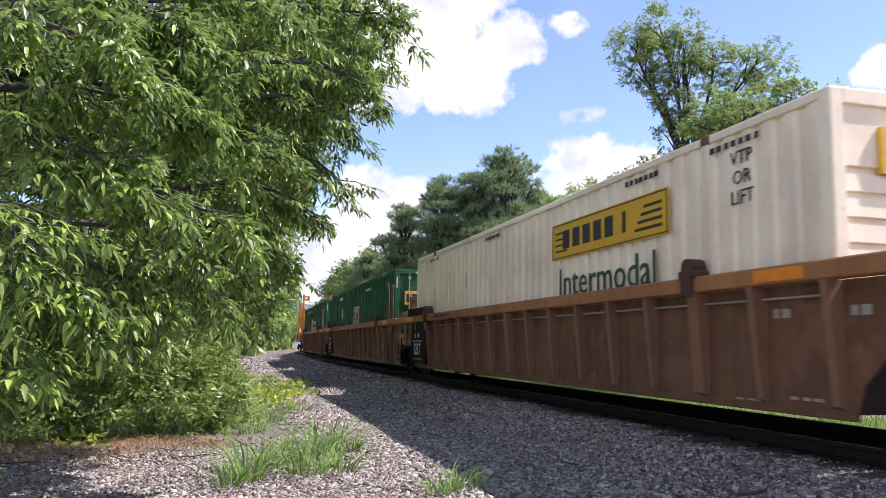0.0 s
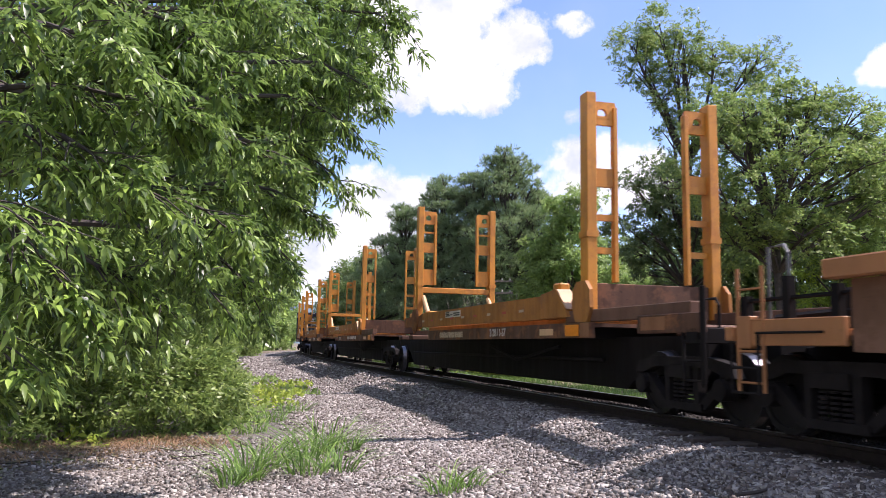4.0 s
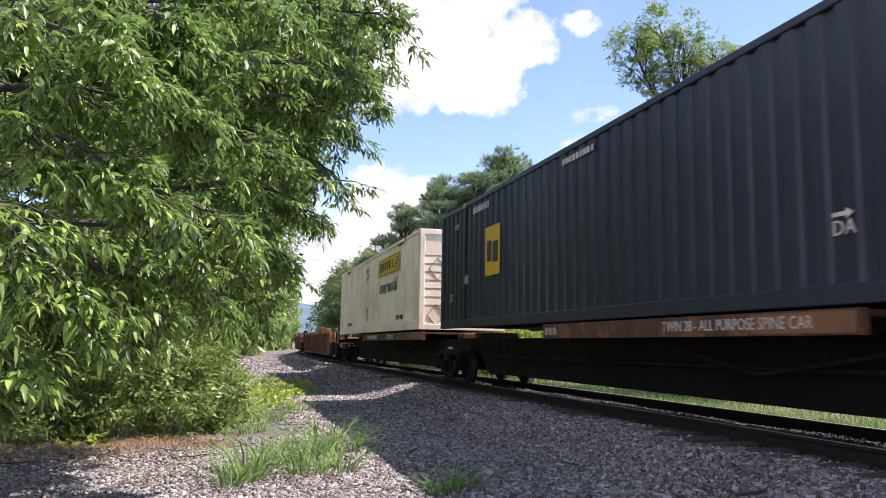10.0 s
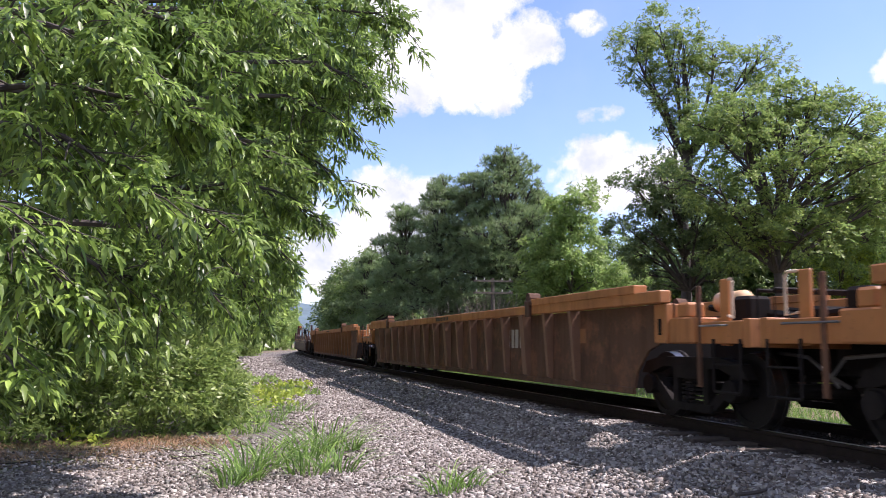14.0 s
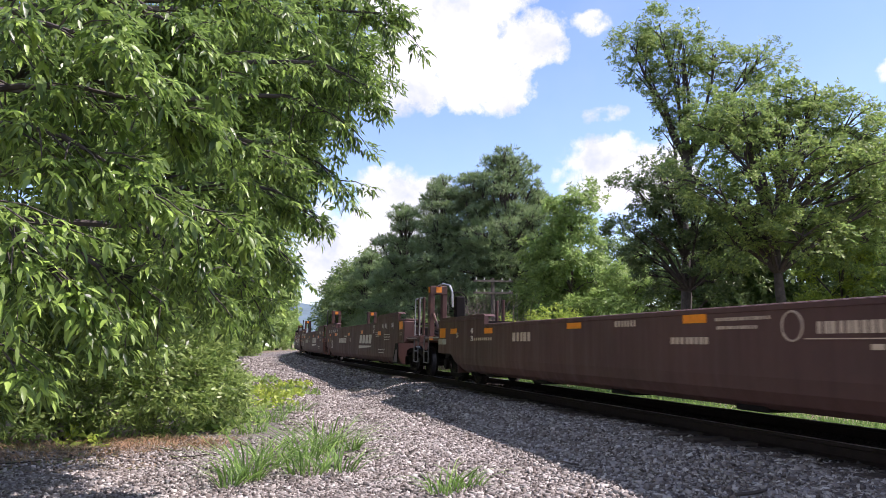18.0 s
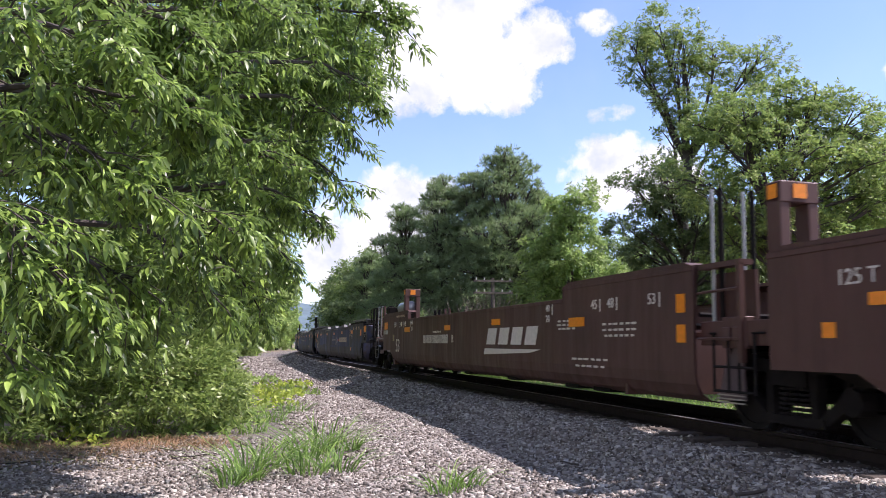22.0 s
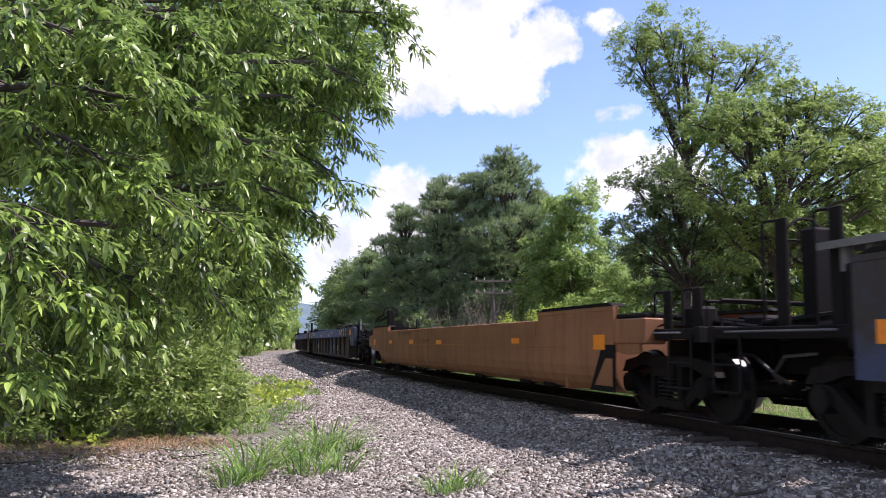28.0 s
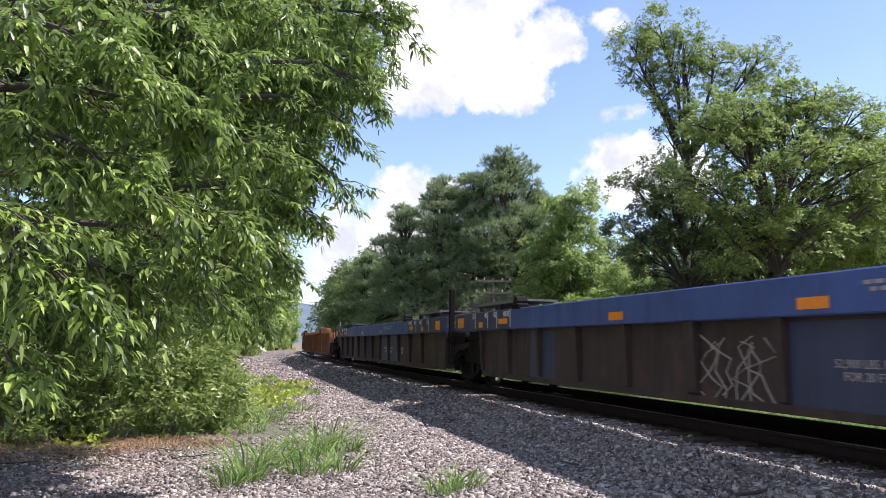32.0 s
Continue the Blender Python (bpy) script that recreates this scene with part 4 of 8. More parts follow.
def yoke(car, y, z1, mat="oxide", sides=(-1, 1)):
    """Stiff upright frames that stand on both sides of a joint, amber plates on their heads."""
    for k in sides:
        xs = sorted((k * 1.2, k * 0.72))
        bm = boxes((xs[0], xs[0] + 0.13, y - 0.11, y + 0.11, 1.0, z1), (xs[1] - 0.13, xs[1], y - 0.11, y + 0.11, 1.0, z1), (*xs, y - 0.12, y + 0.12, z1 - 0.22, z1 + 0.01), bevel=0.012)
        tube(bm, [(k * 1.1, y - 0.1, 1.75), (k * 1.1, y - 0.7, 1.3)], 0.035, 6)
        frame_ = part("yoke", bm, mat, car)
        plates("reflector", [(k * 0.96 - 0.08, k * 0.96 + 0.08, y - 0.127, y - 0.121, z1 - 0.17, z1 - 0.02)], "reflector", frame_)
        plates("reflector", [(*sorted((k * 1.201, k * 1.207)), y - 0.07, y + 0.07, z1 - 0.17, z1 - 0.02)], "reflector", frame_)


# three wells of one car, loaded
WELLS = []
for i, (mid, f, r) in enumerate(((14.0, "free", "joint"), (33.2, "rest", "joint"), (52.35, "rest", "free"))):
    w = ribbed_well("rust-brown ribbed well car carrying a container", mid, 9.3, "wall_brown", "chord_brown", "rib_brown", (1.52, 1.70), 1.03, f, r, raised=False, shift=0.05, deep=0.19, rod=True, wall=1.33)
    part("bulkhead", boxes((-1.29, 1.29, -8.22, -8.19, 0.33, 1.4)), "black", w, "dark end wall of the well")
    if i < 2:
        part("end_panel", boxes((-1.5, -1.34, 6.15, 7.76, 0.4, 1.5), bevel=0.01), "black", w, "dark painted end panel")
        letters("125T", 0.44, "letter", w, -1.503, 7.05, 0.76, squeeze=0.85)
        letters("53    48", 0.16, "letter", w, -1.503, 7.1, 1.14)
        marks(w, -1.504, [(7.0, 1.1, 0.98, 0.03, 9), (7.0, 1.0, 0.5, 0.03, 8)], "letter_dim")
        part("chord_guard", boxes((-1.53, -1.34, 6.2, 8.1, 1.68, 1.9), bevel=0.015), "black", w, "black raised guard on the chord")
        part("gusset_plate", boxes((-0.92, -0.84, 8.95, 9.8, 1.6, 2.46), (-0.9, 0.9, 9.3, 9.42, 1.6, 1.8), bevel=0.015), "mud", w, "large orange-brown plate over the joint")
        part("corner_box", boxes((-1.5, -1.0, 8.3, 9.1, 1.70, 1.86), bevel=0.02), "mud", w)
        for k in (-1, 1):
            post = part("end_post", boxes((*sorted((k * 1.2, k * 1.4)), 8.92, 9.15, 0.86, 1.51), bevel=0.015), "rib_brown", w)
            plates("slot", [(*sorted((k * 1.401, k * 1.406)), 9.0, 9.08, 1.0, 1.22)], "black", post)
    if i:
        letters("53", 0.34, "letter_dim", w, -1.344, -6.55, 0.82)
        plates("patch", [(-1.348, -1.34, -8.0, -7.0, 0.35, 1.5)], "black", w, "dark painted end panel")
        marks(w, -1.352, [(-7.6, 0.4, 1.0, 0.03, 3), (-7.6, 0.36, 0.92, 0.03, 3), (-7.6, 0.4, 0.84, 0.03, 3)], "letter_dim")
        ladder(w, -1.5, -8.42, 0.28, 1.7, 0.62, "rust_warm", 5)
        stand(w, -1.5, -8.05, 1.66, 2.82, "rust_warm", "tall looped grab iron", -0.1)
        stand(w, -1.5, -8.72, 1.66, 2.8, "rust_warm", "tall looped grab iron", -0.1)
        for x in (-0.9, 0.75):
            part("portal_post", boxes((x, x + 0.15, -8.9, -8.55, 1.05, 2.42), bevel=0.015), "mud", w)
            part("portal_arm", boxes((x, x + 0.15, -9.6, -8.9, 2.26, 2.42), bevel=0.015), "mud", w)
        part("portal_beam", boxes((-0.75, 0.75, -8.85, -8.6, 2.27, 2.41), bevel=0.015), "mud", w, "orange-brown beam over the joint")
    marks(w, -1.526, [(4.6, 1.3, 1.58, 0.07, 9)], "letter_black")
    marks(w, -1.344, [(-7.7, 0.5, 0.42, 0.03, 3), (-6.9, 0.6, 0.36, 0.03, 3), (-8.4, 0.3, 1.2, 0.09, 2), (-7.4, 0.3, 1.2, 0.09, 2)], "letter_dim")
    amber(w, -1.522, [(-7.6, 0.7, 1.55, 1.67), (7.9, 0.7, 1.55, 1.67)])
    plates("placard", [(-1.348, -1.34, -5.1, -4.4, 0.62, 0.86)], "rust_warm", w)
    WELLS.append(w)
# empty single wells, orange-brown
for i, mid in enumerate((190.4, 213.7, 236.65)):
    w = ribbed_well("empty orange-brown ribbed well car with graffiti" if i < 2 else "empty orange-brown ribbed well car, rust-streaked", mid, 9.7, "rust", "orange", "mud" if i == 2 else "rib_dull", (1.44, 1.60), 1.03, shift=-0.5, deep=0.19, wall=1.33, ext=0.65)
    marks(w, -1.526, [(-0.4, 1.1, 1.48, 0.08, 8)], "letter_black")
    marks(w, -1.344, [(-7.6, 0.7, 0.95, 0.22, 1)], "mud")
    if i == 0:
        part("brake_housing", boxes((-0.95, -0.4, -11.35, -10.85, 1.12, 1.92), bevel=0.1), "rust_warm", w, "rust-brown hand brake housing")
        pts = [(math.sin(a) ** 3, (13 * math.cos(a) - 5 * math.cos(2 * a) - 2 * math.cos(3 * a) - math.cos(4 * a)) / 16) for a in [k * 2 * math.pi / 36 for k in range(36)]]
        part("graffiti", prism(bmesh.new(), [(-3.2 + 0.40 * a, 0.90 + 0.42 * b) for a, b in pts], "x", -1.348, -1.34), "letter_heart", w, "pale yellow painted heart")
    if i == 1:
        marks(w, -1.344, [(-5.0, 1.1, 0.86, 0.34, 5)], "letter_dim")
# brown smooth well
w = smooth_well("empty dark brown smooth-sided well car with a round emblem", 260.1, 9.15, "oxide", top=1.34, lift=0.16)
amber(w, SIDE, [(-8.6, 0.45, 1.2, 1.4), (-6.2, 0.5, 1.16, 1.27), (-2.06, 0.46, 1.18, 1.28), (1.15, 0.5, 1.17, 1.26), (5.2, 0.5, 1.14, 1.25), (7.7, 0.5, 1.16, 1.28)])
marks(w, SIDE, [(-0.43, 0.58, 1.17, 0.08, 7), (-1.93, 0.77, 0.94, 0.08, 8), (-2.9, 0.9, 1.19, 0.035, 16), (-2.8, 0.7, 1.1, 0.035, 12), (-5.0, 2.1, 1.04, 0.11, 24), (-5.2, 1.4, 0.9, 0.05, 6), (3.4, 0.9, 0.98, 0.16, 5), (5.6, 1.2, 1.0, 0.06, 9)], "letter_warm")
bm, n = bmesh.new(), 22
ring = [(SIDE - 0.004, -3.66 + 0.14 * math.cos(q * 2 * math.pi / n), 1.115 + 0.14 * math.sin(q * 2 * math.pi / n)) for q in range(n + 1)]
tube(bm, ring, 0.011, 4)
box(bm, SIDE - 0.005, SIDE, -6.1, -3.82, 0.99, 1.0)
part("emblem", bm, "letter_warm", w, "tan round emblem and underline")
for y, tx in ((-7.1, "48"), (-8.0, "53"), (6.3, "40\n20"), (7.4, "53")):
    letters(tx, 0.16, "letter", w, SIDE - 0.002, y, 1.12)
yoke(w, 11.0, 2.5, "oxide", (-1,))
part("pipe", tube(bmesh.new(), [(-0.96, 11.0, 2.5), (-0.9, 10.7, 2.56), (-0.85, 10.2, 2.48), (-0.85, 9.95, 2.3), (-0.85, 9.9, 1.9)], 0.03, 6), "zinc", w, "bent galvanised pipe")
amber(w, -1.306, [(10.3, 0.4, 1.02, 1.12)])
# brown three-unit well car
for i, (mid, f, r) in enumerate(((283.0, "free", "joint"), (302.9, "rest", "joint"), (322.4, "rest", "free"))):
    w = smooth_well("empty brown smooth-sided well car with a slanted white logo", mid, 9.1, "oxide", f, r, rear_poles=(10.45, 11.0))
    amber(w, SIDE, [(-6.0, 0.55, 1.2, 1.34), (-2.3, 0.5, 1.3, 1.42), (1.2, 0.5, 1.25, 1.37), (5.5, 0.68, 1.26, 1.4)] + ([(-8.85, 0.18, 1.31, 1.53), (-8.85, 0.18, 0.96, 1.17)] if f == "rest" else []) + ([(7.62, 0.42, 1.27, 1.38), (8.3, 0.16, 1.0, 1.14)] if r == "joint" else []))
    for y, tx in ((-4.9, "40\n20"), (-6.6, "45"), (-7.1, "48"), (-8.2, "53"), (4.9, "40\n20"), (5.75, "45"), (6.3, "48"), (7.1, "53")):
        letters(tx, 0.2 if len(tx) < 3 else 0.17, "letter", w, SIDE - 0.002, y, 1.5 if len(tx) < 3 else 1.43)
        plates("stripe", [(SIDE - 0.004, SIDE, *sorted((y + math.copysign(0.17, y), y + math.copysign(0.2, y))), 1.4, 1.58)], "letter", w)
    letters("53", 0.56, "letter", w, SIDE - 0.002, 6.75, 0.84)
    letters("ACB"[i], 0.26, "letter", w, SIDE - 0.002, 0.75, 1.04)
    marks(w, SIDE, [(3.1 if i < 2 else 2.35, 2.4, 0.94, 0.21, 22), (-5.6, 0.7, 1.28, 0.03, 4), (-5.6, 0.7, 1.22, 0.03, 4), (-5.6, 0.7, 1.16, 0.03, 4), (-7.3, 1.0, 1.2, 0.03, 6), (-7.3, 1.0, 1.12, 0.03, 6), (-7.3, 0.9, 1.04, 0.03, 6), (-6.4, 1.2, 0.7, 0.03, 6), (-6.4, 1.0, 0.6, 0.03, 5), (2.2, 0.8, 1.2, 0.05, 6)])
    bm = bmesh.new()
    for q in range(4):
        y = -1.75 - q * 0.7
        prism(bm, [(y, 0.92), (y - 0.52, 0.92), (y - 0.64, 1.24), (y - 0.12, 1.24)], "x", SIDE - 0.006, SIDE)
    prism(bm, [(-1.6, 0.72), (-1.66, 0.84), (-4.6, 0.84), (-4.1, 0.78)], "x", SIDE - 0.006, SIDE)
    part("logo", bm, "letter", w, "slanted white logo with an underline")
    yoke(w, 9.3 if r == "joint" else 7.05, 2.62, "oxide", (-1, 1) if r == "joint" else (-1,))
    letters("REEFER CLEARANCE", 0.13, "letter_warm", w, SIDE - 0.002, 6.4, 1.76)
    plates("placard", [(SIDE - 0.005, SIDE, 7.28, 7.48, 1.0, 1.2)], "letter_heart", w, "small yellowed placard")
    if r == "free":
        part("pipe", tube(bmesh.new(), [(-0.95, 8.2, 2.0), (-0.95, 8.15, 2.25), (-0.95, 7.8, 2.48), (-0.95, 7.1, 2.56)], 0.028, 6), "zinc", w, "bent galvanised pipe")
    if r == "joint":
        letters("125 T", 0.2, "letter", w, SIDE - 0.002, 7.95, 1.52)
    if f == "rest":
        for x in (-1.28, -0.86):
            part("grab_pole", tube(bmesh.new(), [(x, -9.26, 1.1), (x, -9.26, 2.72)], 0.022, 6), "zinc", w, "tall galvanised grab pole")
            part("grab_pole", tube(bmesh.new(), [(x, -9.42, 1.1), (x, -9.42, 2.7)], 0.028, 6), "black", w)
# slate-blue three-unit well car
for i, (mid, f, r) in enumerate(((344.8, "free", "joint"), (364.9, "rest", "joint"), (385.0, "rest", "free"))):
    w = smooth_well("empty grimy slate-blue smooth-sided well car", mid, 9.25, "slate", f, r, lift=0.06, bottom=0.225, deck="black", cut=0.45, rear_poles=(9.45, 10.2))
    amber(w, SIDE, [(-6.28, 0.5, 1.32, 1.46), (-6.12, 0.24, 0.62, 0.74), (-3.12, 0.42, 1.34, 1.46), (-0.2, 0.42, 1.33, 1.44), (2.83, 0.42, 1.33, 1.44), (5.86, 0.42, 1.33, 1.45), (-8.72, 0.3, 1.22, 1.46), (7.74, 0.5, 1.24, 1.46), (8.45, 0.2, 0.95, 1.15)])
    for y, tx in ((-5.8, "40\n20"), (-6.8, "45"), (-7.5, "48"), (-8.2, "53"), (5.4, "40\n20"), (8.12, "53"), (7.25, "48")):
        letters(tx, 0.18, "letter_warm", w, SIDE - 0.002, y, 1.52 if len(tx) < 3 else 1.36)
    letters("53", 0.62, "letter_warm", w, SIDE - 0.002, 7.45, 0.83)
    if r == "joint":
        plates("patch", [(SIDE - 0.003, SIDE, 8.28, 9.22, 1.2, 1.68)], "slate", w, "overpainted end panel")
        letters("125 T", 0.27, "letter_warm", w, SIDE - 0.006, 8.85, 1.42)
    letters("BCA"[i], 0.28, "letter", w, SIDE - 0.008, (-1.55, 2.0, 0.8)[i], 1.03)
    plates("patch", [(SIDE - 0.003, SIDE, a, b, c_, d) for a, b, c_, d in ((-5.5, -2.0, 0.78, 1.50), (-2.0, -0.95, 0.88, 1.56), (-0.95, 1.1, 0.74, 0.84), (-0.95, 0.4, 1.29, 1.50), (3.0, 4.6, 0.86, 1.40), (4.6, 6.3, 0.8, 1.36))], "slate_blue", w, "blue overpainted panel, worn")
    plates("stencil_panel", [(SIDE - 0.004, SIDE, -0.86, 0.66, 0.86, 1.28)], "slate_navy", w, "faded stencil panel")
    marks(w, SIDE - 0.005, [(-0.1, 1.2, 1.05, 0.05, 7), (-4.2, 0.9, 1.6, 0.04, 5)], "letter_dim")
    marks(w, SIDE - 0.005, [(-1.93, 0.42, 1.03, 0.07, 3)], "red")
    if i != 1:
        marks(w, SIDE - 0.004, [(-3.5 if i == 0 else 2.6, 2.5, 0.97, 0.21, 10)], "letter_warm")
        ring = [(SIDE - 0.004, -1.1 + 0.15 * math.cos(q * math.pi / 10), 1.04 + 0.19 * math.sin(q * math.pi / 10)) for q in range(21)]
        part("emblem", tube(bmesh.new(), ring, 0.01, 4), "letter_dim", w, "round stencilled emblem")
    for a, b in ((2.4, 5.6), (-0.85, 1.2), (-3.9, -1.8), (-5.6, -4.9)):
        for k in (-1, 1):
            part("guide_wedge", prism(bmesh.new(), [(a, 1.65), (b, 1.65), (b - 0.1, 1.70), (a + 0.12, 1.76)], "x", *sorted((k * 1.3, k * 1.46))), "zinc_dark", w, "sloping grey guide on the wall's top")
    marks(w, SIDE, [(-6.3, 0.46, 1.24, 0.03, 4), (-6.3, 0.4, 1.18, 0.03, 3), (-6.3, 0.46, 1.12, 0.03, 4), (-0.9, 1.5, 1.57, 0.04, 11), (2.6, 2.4, 1.56, 0.04, 16)], "letter_dim")
    # walkway gratings stand over the ends
    for e in (-1, 1):
        y0, y1 = sorted((e * 9.3, e * 5.9))
        rows = [(-1.34, -0.7, y0, y1, 1.83, 1.87), (-1.36, -1.33, y0, y1, 1.81, 1.88)] + [(-1.3, -1.22, y, y + 0.08, 1.6, 1.83) for y in (y0 + 0.15, y0 + 0.7, y0 + 1.7, y0 + 2.8, y1 - 0.3)] + [(-0.95, -0.8, y, y + 0.25, 1.5, 1.8) for y in (y0 + 1.0, y1 - 1.4)]
        part("walkway", boxes(*rows), "zinc_dark", w, "raised grating walkway over the end")
    if f == "rest":
        for y in (-8.45, -8.95):
            part("corner_post", boxes((-1.3, -1.18, y - 0.06, y + 0.06, 1.0, 2.55), bevel=0.01), "black", w, "tall black steel post")
    if r == "joint":
        stand(w, -1.28, 9.3, 1.1, 2.3, "black", "", 0.25)
# tan-rust single
w = smooth_well("empty tan and rust smooth-sided well car", 407.3, 9.2, "mud", top=1.33, lift=0.14, lift_len=2.7, bottom=0.25, deck="black", cut=0.2)
amber(w, SIDE, [(-8.77, 0.36, 0.86, 1.07), (-5.4, 0.4, 0.94, 1.04), (-0.05, 0.46, 0.9, 1.02), (2.93, 0.48, 0.92, 1.04), (5.83, 0.45, 0.92, 1.03), (8.6, 0.36, 0.86, 1.07)])
part("seam", boxes((SIDE - 0.012, SIDE, -7.6, 7.6, 0.90, 0.912)), "orange", w, "long welded seam, paler than the wall")
part("lap_plate", prism(bmesh.new(), [(1.19, 1.27), (0.89, 1.07), (-6.4, 1.07), (-6.4, 1.32), (1.19, 1.32)], "x", SIDE - 0.012, SIDE), "mud", w, "lapped upper plate")
marks(w, SIDE, [(4.0, 1.6, 1.165, 0.13, 9)], "mud_dark")
marks(w, SIDE, [(1.3, 0.8, 0.98, 0.06, 5)], "mud_dark")
for e in (-1, 1):
    part("end_plate", prism(bmesh.new(), [(e * 9.2, 1.22), (e * 9.85, 1.2), (e * 9.85, 0.83), (e * 9.55, 0.8), (e * 9.2, 0.83)], "x", -1.42, -1.38), "mud", w)
# blue ribbed three-unit
for i, (mid, f, r) in enumerate(((431.0, "free", "joint"), (451.5, "rest", "joint"), (471.9, "rest", "free"))):
    w = ribbed_well("empty dark ribbed well car with a deep blue top chord", mid, 9.55, "wall_dark", "blue", "wall_dark", (1.20, 1.58), 1.52, f, r, raised=False, shift=0.25, cut=1.65, deep=0.14, ends="slate_navy", wall=1.38, deck="black", wide=(-5.65, 5.65))
    for y, tx in ((-6.2, "20/40"), (-6.85, "45"), (-7.45, "48"), (-8.25, "53"), (6.2, "40/20"), (6.85, "45"), (7.4, "48"), (8.2, "53")):
        letters(tx, 0.15, "letter", w, -1.524, y, 1.49)
        d = -0.2 if len(tx) > 2 else -0.11
        plates("stripe", [(-1.526, -1.522, y + d - 0.035, y + d, 1.24, 1.57)], "letter", w)
    amber(w, -1.522, [(-6.38, 0.48, 1.31, 1.41), (-7.7, 0.25, 1.26, 1.37), (-1.8, 0.4, 1.26, 1.37), (1.9, 0.4, 1.26, 1.37), (6.38, 0.48, 1.31, 1.41), (7.7, 0.25, 1.26, 1.37), (-9.75 if f == "free" else -9.3, 0.42, 1.27, 1.49), (9.12, 0.44, 1.27, 1.49)])
    marks(w, -1.522, [(-3.0, 1.3, 1.44, 0.035, 10), (-3.0, 1.2, 1.38, 0.035, 9)], "letter_dim")
    plates("patch", [(-1.3925, -1.385, -4.05, -1.2, 0.36, 1.16), (-1.3925, -1.385, 4.25, 5.3, 0.36, 1.16)], "slate_navy", w, "dark blue overpainted panel")
    letters("53", 0.3, "letter_dim", w, -1.394, -4.7, 0.7)
    letters("52,900 LBS. MAX. GROSS WT.\nFOR 20 FT CONTAINERS", 0.11, "letter_dim", w, -1.394, -2.6, 0.72)
    if i == 0:
        marks(w, -1.394, [(4.75, 0.66, 0.62, 0.26, 8)], "letter_warm")
        letters("B", 0.24, "letter", w, -1.394, 5.6, 1.0)
    if i == 1:
        bm = bmesh.new()
        r_ = random.Random(8)
        for q in range(9):
            y = -1.0 + r_.uniform(0, 1.1)
            pts = [(-1.397, y + 0.25 * r_.uniform(-1, 1), 0.35 + 0.13 * s_ + r_.uniform(-0.05, 0.05)) for s_ in range(6)]
            tube(bm, pts, 0.010, 4)
        tagged(part("graffiti", bm, "letter_dim", w), "white spray-painted scrawl", kind="stuff")
    for e in (-1, 1):
        y0, y1 = sorted((e * 8.95, e * 5.9))
        rows = [(-1.36, -0.6, y0, y1, 1.73, 1.77), (-1.38, -1.35, y0, y1, 1.71, 1.78)] + [(-1.28, -1.2, y, y + 0.1, 1.56, 1.73) for y in (y0 + 0.3, y0 + 1.3, y1 - 0.5)] + [(-1.1, -0.7, y, y + 0.3, 1.45, 1.7) for y in (y0 + 0.7, y1 - 1.2)]
        part("walkway", boxes(*rows), "zinc_dark", w, "raised grating walkway over the end")
    if f == "rest":
        part("corner_post", boxes((-1.32, -1.2, -9.7, -9.58, 1.0, 2.25), bevel=0.01), "black", w, "tall black steel post")
    # black sheet put in as the dark void past the wall's end
    plates("recess_shade", [(-1.2, -1.15, 7.9, 9.5, 0.5, 1.2)] if r == "joint" else [(-1.2, -1.15, 8.7, 9.5, 1.0, 1.2)], "black", w)
w = ribbed_well("last well car, rust brown with an orange top chord", 494.8, 9.6, "rust", "orange", "mud", (1.44, 1.60), 1.03, deep=0.19, wall=1.33, ext=0.65)


# ---- containers ----
def corrugated(length, z0, z1, pitch, depth):
    """A side sheet of upright folds, its outer face to -x; origin in the panel's middle plane."""
    bm, n = bmesh.new(), int(length / pitch)
    pts = []
    for i in range(n):
        y = -length / 2 + i * length / n
        p = length / n
        pts += [(0.0, y), (0.0, y + 0.40 * p), (depth, y + 0.52 * p), (depth, y + 0.88 * p)]
    pts.append((0.0, length / 2))
    prev = None
    for x, y in pts:
        a, b = bm.verts.new((x, y, z0)), bm.verts.new((x, y, z1))
        c, d = bm.verts.new((x + 0.02, y, z0)), bm.verts.new((x + 0.02, y, z1))
        if prev:
            bm.faces.new((prev[0], a, b, prev[1])), bm.faces.new((prev[2], prev[3], d, c)), bm.faces.new((prev[1], b, d, prev[3]))
        prev = (a, b, c, d)
    return bm


